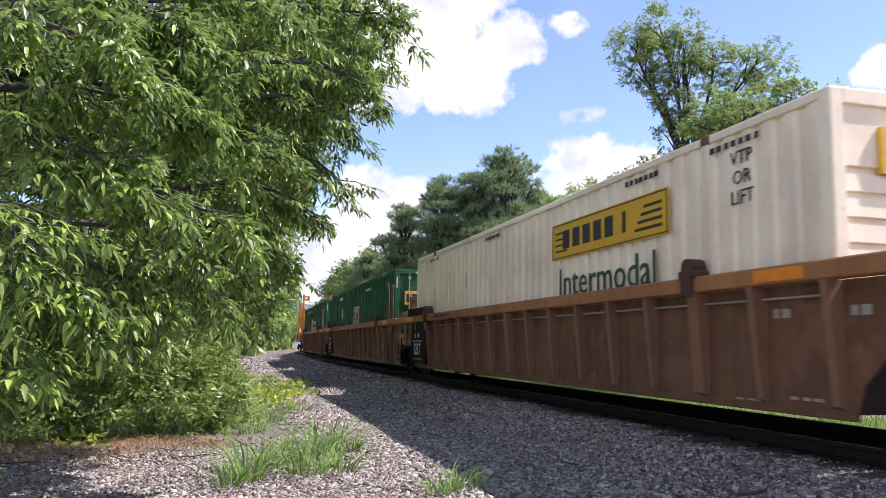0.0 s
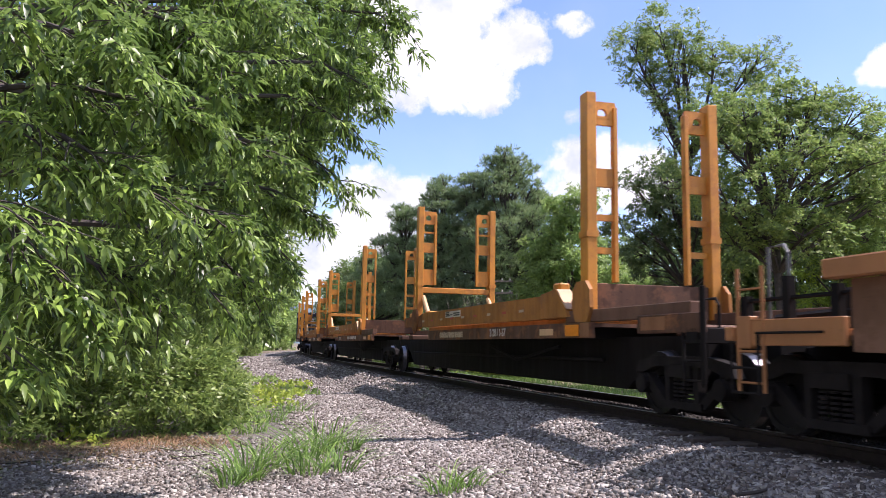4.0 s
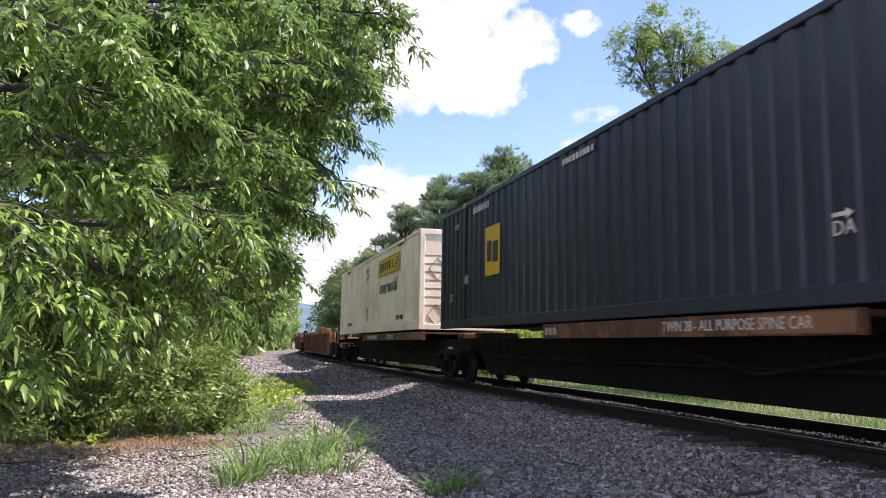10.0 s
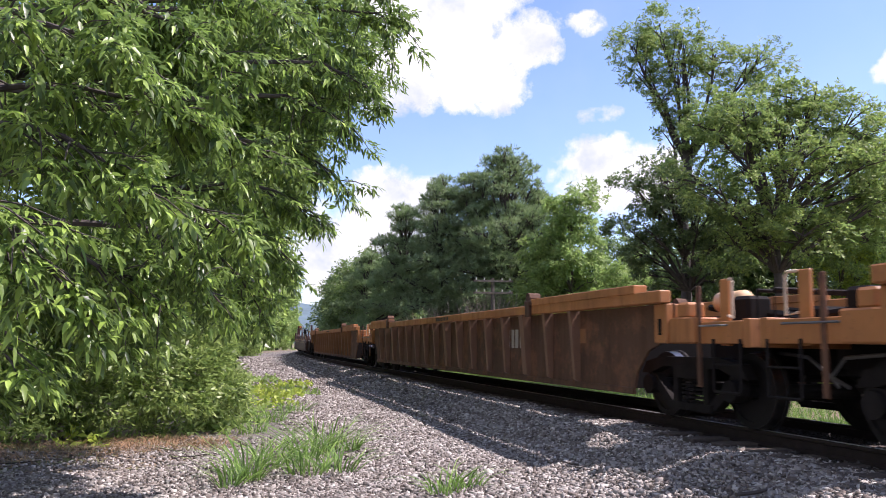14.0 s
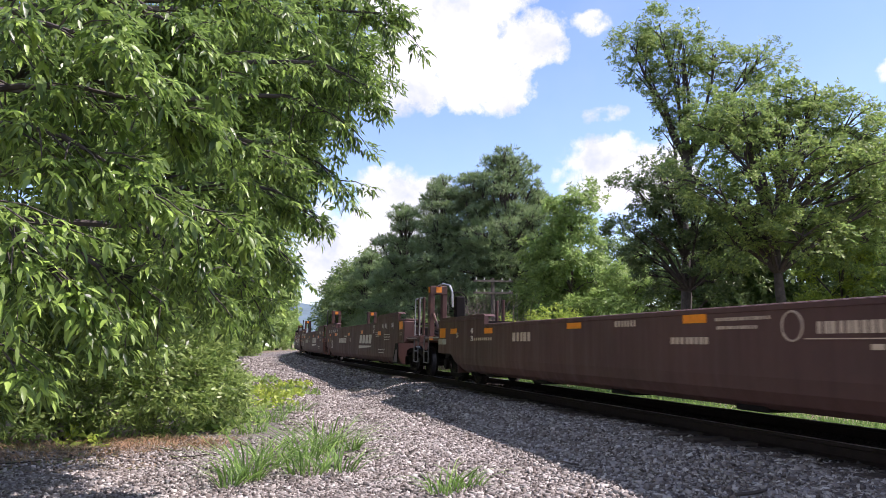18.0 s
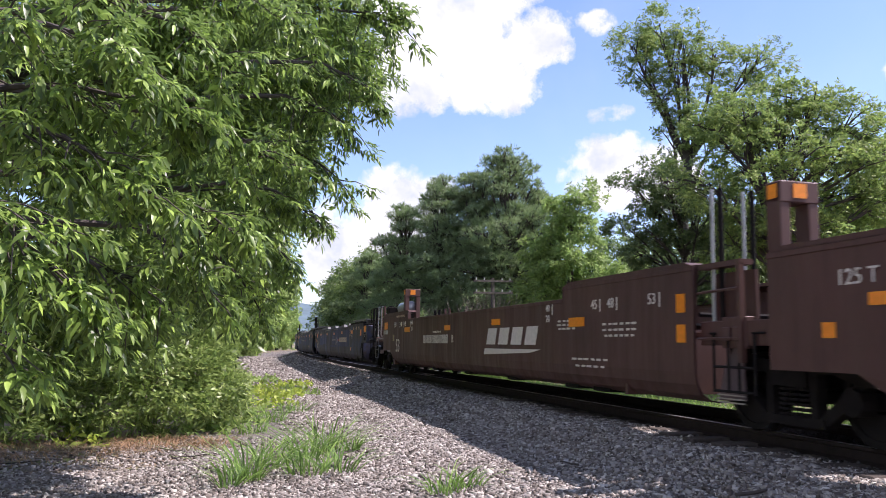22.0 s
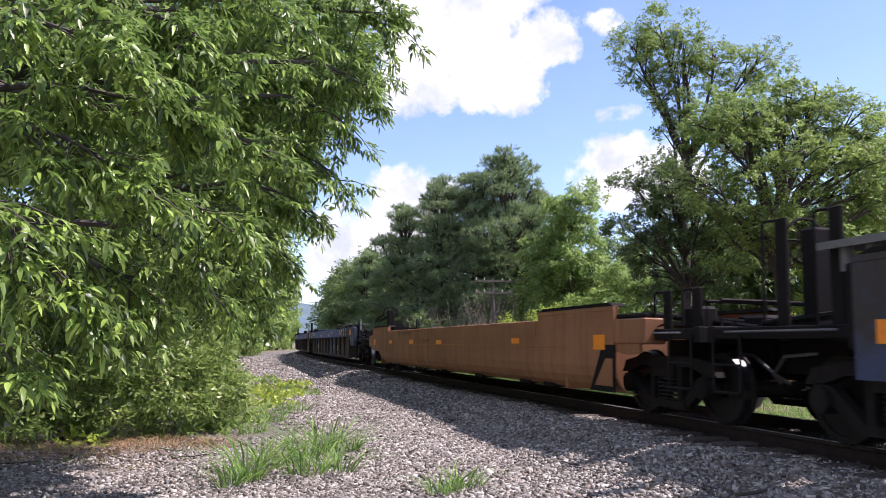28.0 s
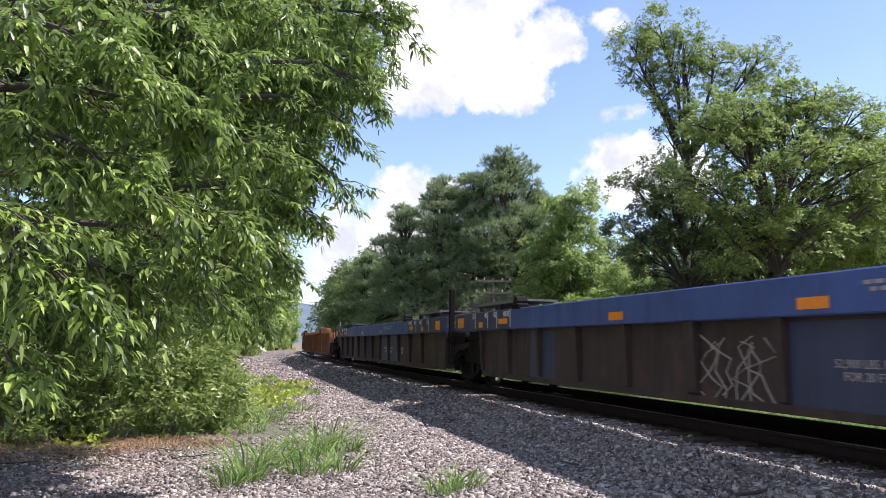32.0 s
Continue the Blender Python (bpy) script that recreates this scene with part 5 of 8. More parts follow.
def container(label, middle, z0, paint, front, pitch=0.36, depth=0.035, post=True):
    c = thing("shipping_container", label, "shipping container", "containers on the train")
    L, W, H = 16.15, 1.295, 2.9
    sheet = bare_mesh("side_panel", corrugated(L - 0.36, z0 + 0.16, z0 + H - 0.1, pitch, depth), paint)
    for k in (-1, 1):
        piece("side_panel", sheet, c, Matrix.Translation((k * (W - 0.02), 0, 0)) @ Matrix.Rotation(0 if k < 0 else math.pi, 4, "Z"))
        x0, x1 = sorted((k * (W - 0.07), k * W))
        part("top_rail", boxes((x0, x1, -L / 2 + 0.16, L / 2 - 0.16, z0 + H - 0.1, z0 + H), bevel=0.012), paint, c)
        part("bottom_rail", boxes((x0, x1, -L / 2 + 0.16, L / 2 - 0.16, z0 + 0.0, z0 + (0.28 if paint == "white" else 0.19)), bevel=0.012), paint, c)
        for e in (-1, 1):
            y0, y1 = sorted((e * L / 2, e * (L / 2 - 0.18)))
            part("corner_post", boxes((*sorted((k * W, k * (W - 0.16))), y0, y1, z0, z0 + H), bevel=0.015), paint, c)
            if post:
                part("lift_post", boxes((*sorted((k * (W + 0.004), k * (W - 0.08))), e * 6.1 - 0.075, e * 6.1 + 0.075, z0 + 0.02, z0 + H + 0.004), bevel=0.01), paint, c)
                part("lift_casting", boxes((*sorted((k * (W + 0.012), k * (W - 0.15))), e * 6.1 - 0.09, e * 6.1 + 0.09, z0 + H - 0.11, z0 + H + 0.012), bevel=0.015), "letter_dim" if paint != "white" else "rust_warm", c)
    part("roof", boxes((-W + 0.06, W - 0.06, -L / 2 + 0.1, L / 2 - 0.1, z0 + H - 0.05, z0 + H - 0.015)), paint, c)
    part("floor", boxes((-W + 0.06, W - 0.06, -L / 2 + 0.1, L / 2 - 0.1, z0 + 0.04, z0 + 0.17)), "black", c)
    part("rear_wall", boxes((-W + 0.14, W - 0.14, L / 2 - 0.09, L / 2 - 0.05, z0 + 0.1, z0 + H - 0.05)), paint, c)
    y = -L / 2
    part("front_header", boxes((-W + 0.15, W - 0.15, y, y + 0.14, z0 + H - 0.16, z0 + H), bevel=0.01), paint, c)
    part("front_sill", boxes((-W + 0.15, W - 0.15, y, y + 0.14, z0, z0 + 0.16), bevel=0.01), paint, c)
    if front == "doors":
        for k in (-1, 1):
            xs = sorted((k * 0.008, k * (W - 0.155)))
            d = part("door", boxes((*xs, y + 0.035, y + 0.075, z0 + 0.17, z0 + H - 0.17), bevel=0.008), paint, c)
            for z in (0.5, 1.05, 1.6, 2.15):
                part("door_rib", boxes((xs[0] + 0.08, xs[1] - 0.08, y + 0.022, y + 0.036, z0 + z, z0 + z + 0.16), bevel=0.005), paint, d)
            for x in (0.27, 0.80):
                bm = tube(bmesh.new(), [(k * x, y - 0.005, z0 + 0.12), (k * x, y - 0.005, z0 + H - 0.1)], 0.018, 8)
                for z in (0.3, 1.0, 1.9, 2.6):
                    box(bm, k * x - 0.05, k * x + 0.05, y - 0.012, y + 0.036, z0 + z, z0 + z + 0.06)
                part("lock_rod", bm, "zinc", d, "galvanised lock rod")
            plates("reflective_tape", [(*sorted((k * 0.35, k * 0.6)), y - 0.004, y, z0 + H - 0.12, z0 + H - 0.07)], "letter", c)
            plates("reflective_tape", [(*sorted((k * 1.2, k * 1.235)), y - 0.004, y, z0 + H - 0.62, z0 + H - 0.25)], "letter", c)
            for x in (0.35, 0.75):
                plates("reflective_tape", [(*sorted((k * x, k * (x + 0.11))), y - 0.004, y, z0 + 0.05, z0 + 0.1)], "letter", c)
                plates("reflective_tape", [(*sorted((k * (x + 0.11), k * (x + 0.22))), y - 0.004, y, z0 + 0.05, z0 + 0.1)], "red", c)
    else:
        bm = bmesh.new()
        prof = [(0.04, z0 + 0.16)]
        for i in range(7):
            z = z0 + 0.70 + i * 0.24
            prof += [(0.04, z - 0.06), (0.075, z - 0.05), (0.075, z), (0.03, z + 0.012)]
        prof += [(0.035, z0 + 2.74), (0.12, z0 + 2.74), (0.12, z0 + 0.16)]
        prism(bm, [(y + a, b) for a, b in prof], "x", -W + 0.155, W - 0.155)
        part("front_wall", bm, paint, c, "ribbed white front wall")
    return runs(c, middle, 7.0)


def yellow_sign(c, z, end=False):
    """The wide yellow sign with a dark scroll and bars, over the word below it."""
    x = -1.285
    plates("sign", [(x - 0.012, x - 0.004, -5.3, -1.65, z, z + 0.6)], "yellow", c, "yellow sign with a dark frame and bars")
    rows = [(x - 0.016, x - 0.012, -5.26, -1.69, z + 0.02, z + 0.035), (x - 0.016, x - 0.012, -5.26, -1.69, z + 0.565, z + 0.58),
            (x - 0.016, x - 0.012, -5.27, -5.25, z + 0.02, z + 0.58), (x - 0.016, x - 0.012, -1.70, -1.68, z + 0.02, z + 0.58)]
    for i in range(6):
        y = -4.2 + i * 0.37
        rows.append((x - 0.016, x - 0.012, y, y + (0.10 if i == 0 else 0.26), z + 0.16, z + 0.46))
    for i in range(4):
        rows.append((x - 0.016, x - 0.012, -5.15, -4.45 - 0.08 * i, z + 0.12 + i * 0.1, z + 0.16 + i * 0.1))
        rows.append((x - 0.016, x - 0.012, -2.25 + 0.04 * i, -1.8, z + 0.12 + i * 0.1, z + 0.15 + i * 0.1))
    each("sign_bar", rows, "letter_black", c)
    letters("Intermodal", 0.66, "letter_green", c, x - 0.008, -3.45, z - 0.42, squeeze=1.06)
    if end:
        y = -8.085
        plates("sign", [(-0.45, 0.56, y + 0.026, y + 0.04, 3.78, 4.01)], "yellow", c, "small yellow sign")
        each("sign_bar", [(-0.24 + 0.09 * i, -0.175 + 0.09 * i, y + 0.022, y + 0.026, 3.84, 3.95) for i in range(7)], "letter_black", c)
        letters("Intermodal", 0.165, "letter_green", c, 0.05, y + 0.034, 3.68, face="end")


def diamond(c, x, y, z, r, mat, face="side"):
    bm = bmesh.new()
    for a, b in (((-r, 0), (0, r)), ((0, r), (r, 0)), ((r, 0), (0, -r)), ((0, -r), (-r, 0))):
        p0, p1 = ((x, y + a[0], z + a[1] * 1.25), (x, y + b[0], z + b[1] * 1.25)) if face == "side" else ((x + a[0], y, z + a[1] * 1.25), (x + b[0], y, z + b[1] * 1.25))
        tube(bm, [p0, p1], 0.012, 4)
    part("placard_holder", bm, mat, c)


c = container("cream white corrugated container in a well car", 13.95, 0.46, "white", "ribs", 0.33, 0.036)
yellow_sign(c, 2.33)
letters("VTP\nOR\nLIFT", 0.22, "letter_black", c, -1.292, -6.75, 2.75)
plates("sign", [(-0.75, 0.75, -8.095, -8.05, 2.55, 3.0)], "yellow", c, "yellow sign on the white front")
for y in (-6.6, -4.6, 1.5, 6.2):
    tagged(marks(c, -1.292, [(y, 0.9, 3.12, 0.07, 7)], "letter_black") or c)
plates("reflective_tape", [(-1.298, -1.29, 3.3, 3.33, 2.2, 2.55)], "red", c)
c = container("green corrugated container with a yellow-framed emblem", 33.2, 0.46, "green", "doors")
plates("emblem", [(-1.3, -1.29, -0.88, 0.58, 1.68, 2.47)], "letter_warm", c, "square emblem in dull tan")
each("emblem_bar", [(-1.304, -1.3, -0.72, 0.44, 1.76, 2.38)] , "letter_green", c)
each("emblem_bar", [(-1.308, -1.304, 0.02, 0.38, 1.8, 2.34), (-1.308, -1.304, -0.68, -0.06, 1.8, 2.34)], "letter_warm", c)
each("emblem_bar", [(-1.312, -1.308, 0.08, 0.3, 1.86, 2.0), (-1.312, -1.308, 0.08, 0.3, 2.08, 2.26), (-1.312, -1.308, -0.6, -0.4, 1.86, 2.2), (-1.312, -1.308, -0.3, -0.14, 1.86, 2.2)], "rust", c)
diamond(c, -1.3, 4.1, 2.25, 0.22, "letter")
plates("placard", [(-1.3, -1.292, 3.95, 4.25, 2.08, 2.42)], "letter", c, "white placard")
letters("53'", 0.28, "letter", c, -1.294, 6.9, 1.05)
letters("VTP", 0.2, "letter", c, -1.294, -7.0, 2.9)
marks(c, -1.294, [(4.6, 1.0, 2.95, 0.14, 8), (-3.0, 1.2, 2.95, 0.1, 9)])
plates("emblem", [(-0.95, -0.45, -8.09, -8.06, 2.2, 2.65)], "yellow", c, "yellow emblem on the door")
each("emblem_bar", [(-0.9, -0.76, -8.094, -8.09, 2.28, 2.56), (-0.72, -0.5, -8.094, -8.09, 2.28, 2.56)], "navy", c)
marks_end = [(0.4 + 0.11 * i, 0.48 + 0.11 * i, -8.07, -8.062, 2.25 - 0.22 * j, 2.38 - 0.22 * j) for i in range(5) for j in range(2)]
tagged(plates("lettering", marks_end, "letter", c), kind="stuff")
c = container("green corrugated container with a white tower emblem", 52.4, 0.46, "green", "doors")
part("emblem", prism(bmesh.new(), [(1.4, 1.67), (1.4, 2.32), (1.0, 2.38), (0.82, 2.56), (0.55, 2.46), (0.2, 2.36), (0.2, 1.67)], "x", -1.3, -1.29), "letter", c, "white tower-shaped emblem")
each("emblem_bar", [(-1.305, -1.3, 0.95, 1.1, 1.72, 2.25), (-1.305, -1.3, 0.45, 0.6, 1.72, 2.25), (-1.305, -1.3, 0.55, 1.0, 1.94, 2.06)], "red", c)
marks(c, -1.294, [(-0.88, 1.4, 2.08, 0.24, 3), (-0.88, 1.5, 1.7, 0.26, 5), (4.8, 1.0, 2.95, 0.14, 8), (2.5, 0.8, 3.0, 0.1, 6)])
letters("53'", 0.26, "letter", c, -1.294, -7.2, 2.0)
letters("WARNING\nHIGH CUBE", 0.16, "letter", c, -0.55, -8.065, 1.72, face="end")
part("emblem", prism(bmesh.new(), [(-0.55 + 0.2 * math.cos(k * math.pi / 3 + math.pi / 6), 2.3 + 0.22 * math.sin(k * math.pi / 3 + math.pi / 6)) for k in range(6)], "y", -8.075, -8.06), "letter", c, "white six-sided emblem")
c = container("navy blue corrugated container standing on a spine car", 150.68, 1.30, "navy", "doors")
plates("emblem", [(-1.3, -1.29, 3.62, 4.53, 2.36, 3.4)], "yellow", c, "tall yellow emblem")
each("emblem_bar", [(-1.304, -1.3, 4.12, 4.4, 2.66, 3.1), (-1.304, -1.3, 3.72, 4.05, 2.62, 3.06)], "navy", c)
letters("53'", 0.26, "letter", c, -1.294, 7.1, 2.02)
letters("53'", 0.26, "letter", c, -1.294, -6.8, 2.02)
letters("VTP", 0.18, "letter", c, -1.294, 6.7, 3.72)
letters("DA", 0.2, "letter", c, -1.294, -5.56, 1.99)
part("arrow", prism(bmesh.new(), [(-5.43, 2.14), (-5.60, 2.14), (-5.60, 2.17), (-5.69, 2.12), (-5.60, 2.07), (-5.60, 2.10), (-5.43, 2.10)], "x", -1.304, -1.294), "letter", c, "white painted arrow")
marks(c, -1.294, [(4.9, 1.1, 3.85, 0.14, 8), (0.0, 1.2, 3.9, 0.1, 9), (5.9, 0.3, 2.3, 0.2, 2)])
plates("emblem", [(-1.0, -0.62, -8.09, -8.06, 3.35, 3.78)], "yellow", c, "yellow emblem on the door")
each("emblem_bar", [(-0.97, -0.85, -8.094, -8.09, 3.42, 3.68), (-0.82, -0.66, -8.094, -8.09, 3.42, 3.68)], "navy", c)
letters("WARNING\nHIGH CUBE", 0.165, "letter", c, -0.62, -8.065, 3.12, face="end")
plates("placard", [(-1.02, -0.62, -8.075, -8.06, 2.55, 2.78)], "letter", c, "white weight placard")
plates("placard", [(0.62, 0.98, -8.075, -8.06, 2.02, 2.25)], "yellow", c, "yellow placard")
plates("placard", [(0.2, 0.42, -8.075, -8.06, 2.05, 2.35)], "letter_dim", c)
tagged(plates("lettering", [(0.2 + 0.115 * i, 0.29 + 0.115 * i, -8.07, -8.062, 3.42 - 0.2 * j, 3.56 - 0.2 * j) for i in range(6) for j in range(2)] + [(0.22 + 0.1 * i, 0.29 + 0.1 * i, -8.07, -8.062, 3.0 - 0.09 * j, 3.04 - 0.09 * j) for i in range(8) for j in range(3)], "letter", c), kind="stuff")
c = container("cream white corrugated container standing on a spine car", 169.15, 1.33, "white", "ribs", 0.33, 0.036)
yellow_sign(c, 3.29, True)
letters("TOP LIFT ONLY", 0.2, "letter_black", c, -1.292, 5.05, 1.73, squeeze=0.85)
letters("TOP LIFT ONLY", 0.2, "letter_black", c, -1.292, -5.4, 1.75, squeeze=0.8)
marks(c, -1.292, [(-5.4, 1.0, 4.05, 0.08, 8), (5.6, 1.0, 4.05, 0.08, 8)], "letter_black")
diamond(c, -1.3, 0.6, 3.6, 0.22, "zinc_dark"), diamond(c, -1.3, 0.6, 2.05, 0.22, "zinc_dark")
diamond(c, -0.75, -8.045, 3.09, 0.25, "letter_dim", "end"), diamond(c, -0.78, -8.045, 1.76, 0.25, "letter_dim", "end")
tagged(plates("lettering", [(-0.28 + 0.1 * i, -0.21 + 0.1 * i, -8.046, -8.03, 3.25, 3.34) for i in range(8)], "letter_black", c), kind="stuff")
plates("placard", [(0.44, 0.64, -8.04, -8.03, 1.66, 1.8)], "letter_black", c)
plates("placard", [(-0.02, 0.1, -8.04, -8.03, 1.68, 1.8)], "yellow", c)

# ---- spine cars ----
def spine_unit(middle, front, rear, text, seed):
    car = thing("spine_car", "black skeleton spine car with orange-painted side sills", "spine car", "cars of the freight train")
    h = 9.05
    bm = prism(bmesh.new(), [(-h, 0.74), (-h + 1.35, 0.74), (-h + 2.1, 0.27), (h - 2.1, 0.27), (h - 1.35, 0.74), (h, 0.74), (h, 1.06), (-h, 1.06)], "x", -0.66, 0.66)
    part("spine_beam", bm, "black", car)
    span = {3: (-7.2, 7.8), 4: (-4.85, 2.2), 5: (-7.3, 2.7)}.get(seed, (-7.0, 2.7))
    cut = (span[0] + span[1]) / 2
    for e in (-1, 1):
        y0, y1 = (span[0], cut) if e < 0 else (cut, span[1])
        for k in (-1, 1):
            x0, x1 = sorted((k * 1.22, k * 1.31))
            part("side_sill", prism(bmesh.new(), [(y0, 1.27), (y0, 1.03), (y1, 1.03), (y1, 1.27)], "x", x0, x1), "orange_dull", car)
        part("deck_plate", boxes((-1.22, 1.22, y0, y1, 1.20, 1.255)), "rust", car)
        bearer = bare_mesh("outrigger", boxes((-1.22, 1.22, -0.1, 0.1, 1.03, 1.2)), "black")
        for i in range(5):
            piece("outrigger", bearer, car, Matrix.Translation((0, y0 + 0.5 + i * (y1 - y0 - 1.0) / 4, 0)))
        box_y = e * 8.3
        part("hitch_stand", boxes((-0.5, 0.5, box_y - 0.25, box_y + 0.25, 1.06, 1.22), bevel=0.03), "rust", car)
    if seed in (1, 4):
        letters(text, 0.18, "letter", car, -1.312, -1.85 if seed == 1 else -2.95, 1.15, squeeze=0.92)
        marks(car, -1.312, [(1.9, 0.5, 1.09, 0.12, 3)], "letter_dim")
    else:
        marks(car, -1.312, [(0.55, 2.0, 1.08, 0.13, 20)], "letter_warm")
        letters("2-28 / 1-57", 0.22 if seed != 3 else 0.19, "letter", car, -1.312, -2.85 if seed != 3 else 3.7, 1.15, squeeze=0.95)
    if seed < 3:
        amber(car, -1.312, [(-6.38, 0.5, 1.06, 1.24)])
        plates("patch", [(-1.315, -1.311, -5.64, -5.06, 1.08, 1.19)], "rack_pale", car, "pale repainted patch")
        plates("patch", [(-1.315, -1.311, -6.98, -6.68, 1.04, 1.26)], "mud", car, "faded orange patch")
    elif seed == 3:
        plates("patch", [(-1.315, -1.311, 1.62, 2.15, 1.05, 1.25)], "mud", car, "faded orange patch")
        plates("patch", [(-1.315, -1.311, 6.5, 7.7, 1.08, 1.25)], "mud", car, "faded orange patch")
    else:
        plates("patch", [(-1.315, -1.311, span[0] + 0.05, span[0] + 1.5, 1.05, 1.25)], "mud", car, "faded orange patch")
    if rear == "free":
        for k in (-1, 1):
            part("end_sill", boxes((*sorted((k * 1.3, k * 1.2)), 7.6, 10.4, 1.08, 1.3), bevel=0.01), "orange_dull", car)
        part("grab_post", boxes((-1.34, -1.3, 10.3, 10.38, 0.5, 1.6), bevel=0.008), "black", car, "flat black steel post")
        amber(car, -1.302, [(8.5, 0.6, 1.09, 1.22)])
    if front == "free":
        for k in (-1, 1):
            part("end_sill", boxes((*sorted((k * 1.3, k * 1.2)), -9.85, -8.4, 1.08, 1.32), bevel=0.01), "orange_dull", car)
        plates("patch", [(-1.306, -1.301, -9.1, -8.5, 1.12, 1.29)], "mud", car, "faded orange patch")
        part("grab_post", boxes((-1.34, -1.3, -9.98, -9.9, 0.48, 1.62), bevel=0.008), "black", car, "flat black steel post")
    bm = tube(bmesh.new(), [(-0.9, -5.0, 0.9), (-0.95, -3.0, 0.62), (-0.9, -1.2, 0.9)], 0.03, 6)
    tube(bm, [(-0.8, -h + 2.6, 0.7), (-0.8, h - 2.6, 0.66)], 0.03, 6)
    part("brake_pipe", bm, "iron", car)
    for out, kind in ((-1, front), (1, rear)):
        if kind == "free":
            bogie(car, out * h)
            coupler(car, out * (h + 0.9), out)
            part("end_beam", boxes((-0.45, 0.45, *sorted((out * h, out * (h + 1.1))), 0.70, 1.06), (-1.3, 1.3, *sorted((out * (h + 0.5), out * (h + 0.75))), 0.95, 1.14), bevel=0.012), "black", car)
            ladder(car, -1.28, out * (h + 0.62), 0.45, 1.15, 0.4, "iron", 3)
            stand(car, -0.9, out * (h + 0.6), 1.1, 1.5, "iron", "", 0.3)
        elif kind == "joint":
            bogie(car, out * h)
    return runs(car, middle, h)


for i, (mid, f, r) in enumerate(((73.7, "free", "joint"), (91.9, "rest", "joint"), (110.1, "rest", "free"), (131.8, "free", "joint"), (149.8, "rest", "joint"), (167.9, "rest", "free"))):
    spine_unit(mid, f, r, "TWIN 28 - ALL PURPOSE SPINE CAR", i)


# ---- load racks ----
def goal(rack, y, front, low):
    """Two tall pierced stanchions joined by a cross beam."""
    for k in (-1, 1):
        xo, xi = k * 1.2, k * 0.62
        bm = boxes((*sorted((xo, xo - k * 0.17)), y - 0.13, y + 0.13, 1.36, 4.98), bevel=0.012)
        box(bm, *sorted((xo + k * 0.015, xo - k * 0.19)), y - 0.145, y + 0.145, 2.62, 2.72)
        st = part("stanchion", bm, "rack", rack)
        z0 = 1.92 if front else 2.66
        inner = boxes((*sorted((xi, xi + k * 0.07)), y - 0.06, y + 0.06, z0, 4.78), bevel=0.008)
        part("inner_bar", inner, "rack", st)
        levels = ((z0 + 0.45, z0 + 0.55), (2.9, 3.0), (3.45, 3.75), (4.55, 4.62)) if front else ((2.66, 3.12), (3.62, 3.92), (4.2, 4.25))
        for a, b in levels:
            part("web_plate", boxes((*sorted((xo - k * 0.16, xi)), y - 0.03, y + 0.03, a, b)), "rack", st)
        # head plate with a round eye
        bm, n = bmesh.new(), 14
        cx, cz = (xo + xi) / 2 - k * 0.03, 4.66
        ring = [bm.verts.new((cx + 0.085 * math.cos(t), y - 0.03, cz + 0.085 * math.sin(t))) for t in [j * 2 * math.pi / n for j in range(n)]]
        edge = []
        for t in [j * 2 * math.pi / n for j in range(n)]:
            ex, ez = 0.28 * math.cos(t), 0.20 * math.sin(t)
            edge.append(bm.verts.new((cx + max(-0.25, min(0.25, ex * 1.3)), y - 0.03, cz + max(-0.19, min(0.2, ez * 1.35)))))
        for j in range(n):
            q = (j + 1) % n
            bm.faces.new((ring[j], ring[q], edge[q], edge[j]))
        ext = bmesh.ops.extrude_face_region(bm, geom=bm.faces[:])
        bmesh.ops.translate(bm, verts=[v for v in ext["geom"] if isinstance(v, bmesh.types.BMVert)], vec=(0, 0.06, 0))
        part("head_plate", bm, "rack", st, "rounded head plate with a round eye")
        # brace towards the rack's middle
        d = 1 if front else -1
        part("brace", tube(bmesh.new(), [(k * 1.0, y + d * 0.05, 2.3 if not front else 1.85), (k * 1.0, y + d * 0.85, 1.62)], 0.065, 8), "rack_pale", rack)
        part("foot_plate", prism(bmesh.new(), [(y - 0.32, 1.5), (y - 0.2, 1.28), (y + 0.2, 1.28), (y + 0.32, 1.5), (y + 0.3, 1.78), (y + 0.16, 1.92), (y - 0.16, 1.92), (y - 0.3, 1.78)], "x", *sorted((k * 1.2, k * 1.26))), "rack_beam" if front else "rack_rust", rack)
    if front:
        part("bulkhead", boxes((-1.02, 1.02, y - 0.04, y + 0.04, 1.36, 1.9), bevel=0.01), "rack_rust" if low else "rust", rack, "low rust-stained bulkhead plate")
        if low:
            plates("placard", [(-0.55, 0.2, y - 0.046, y - 0.041, 1.55, 1.74)], "letter_dim", rack, "pale plate with worn writing")
    else:
        part("cross_beam", boxes((-1.03, 1.03, y - 0.09, y + 0.09, 2.42, 2.58), bevel=0.012), "rack", rack)


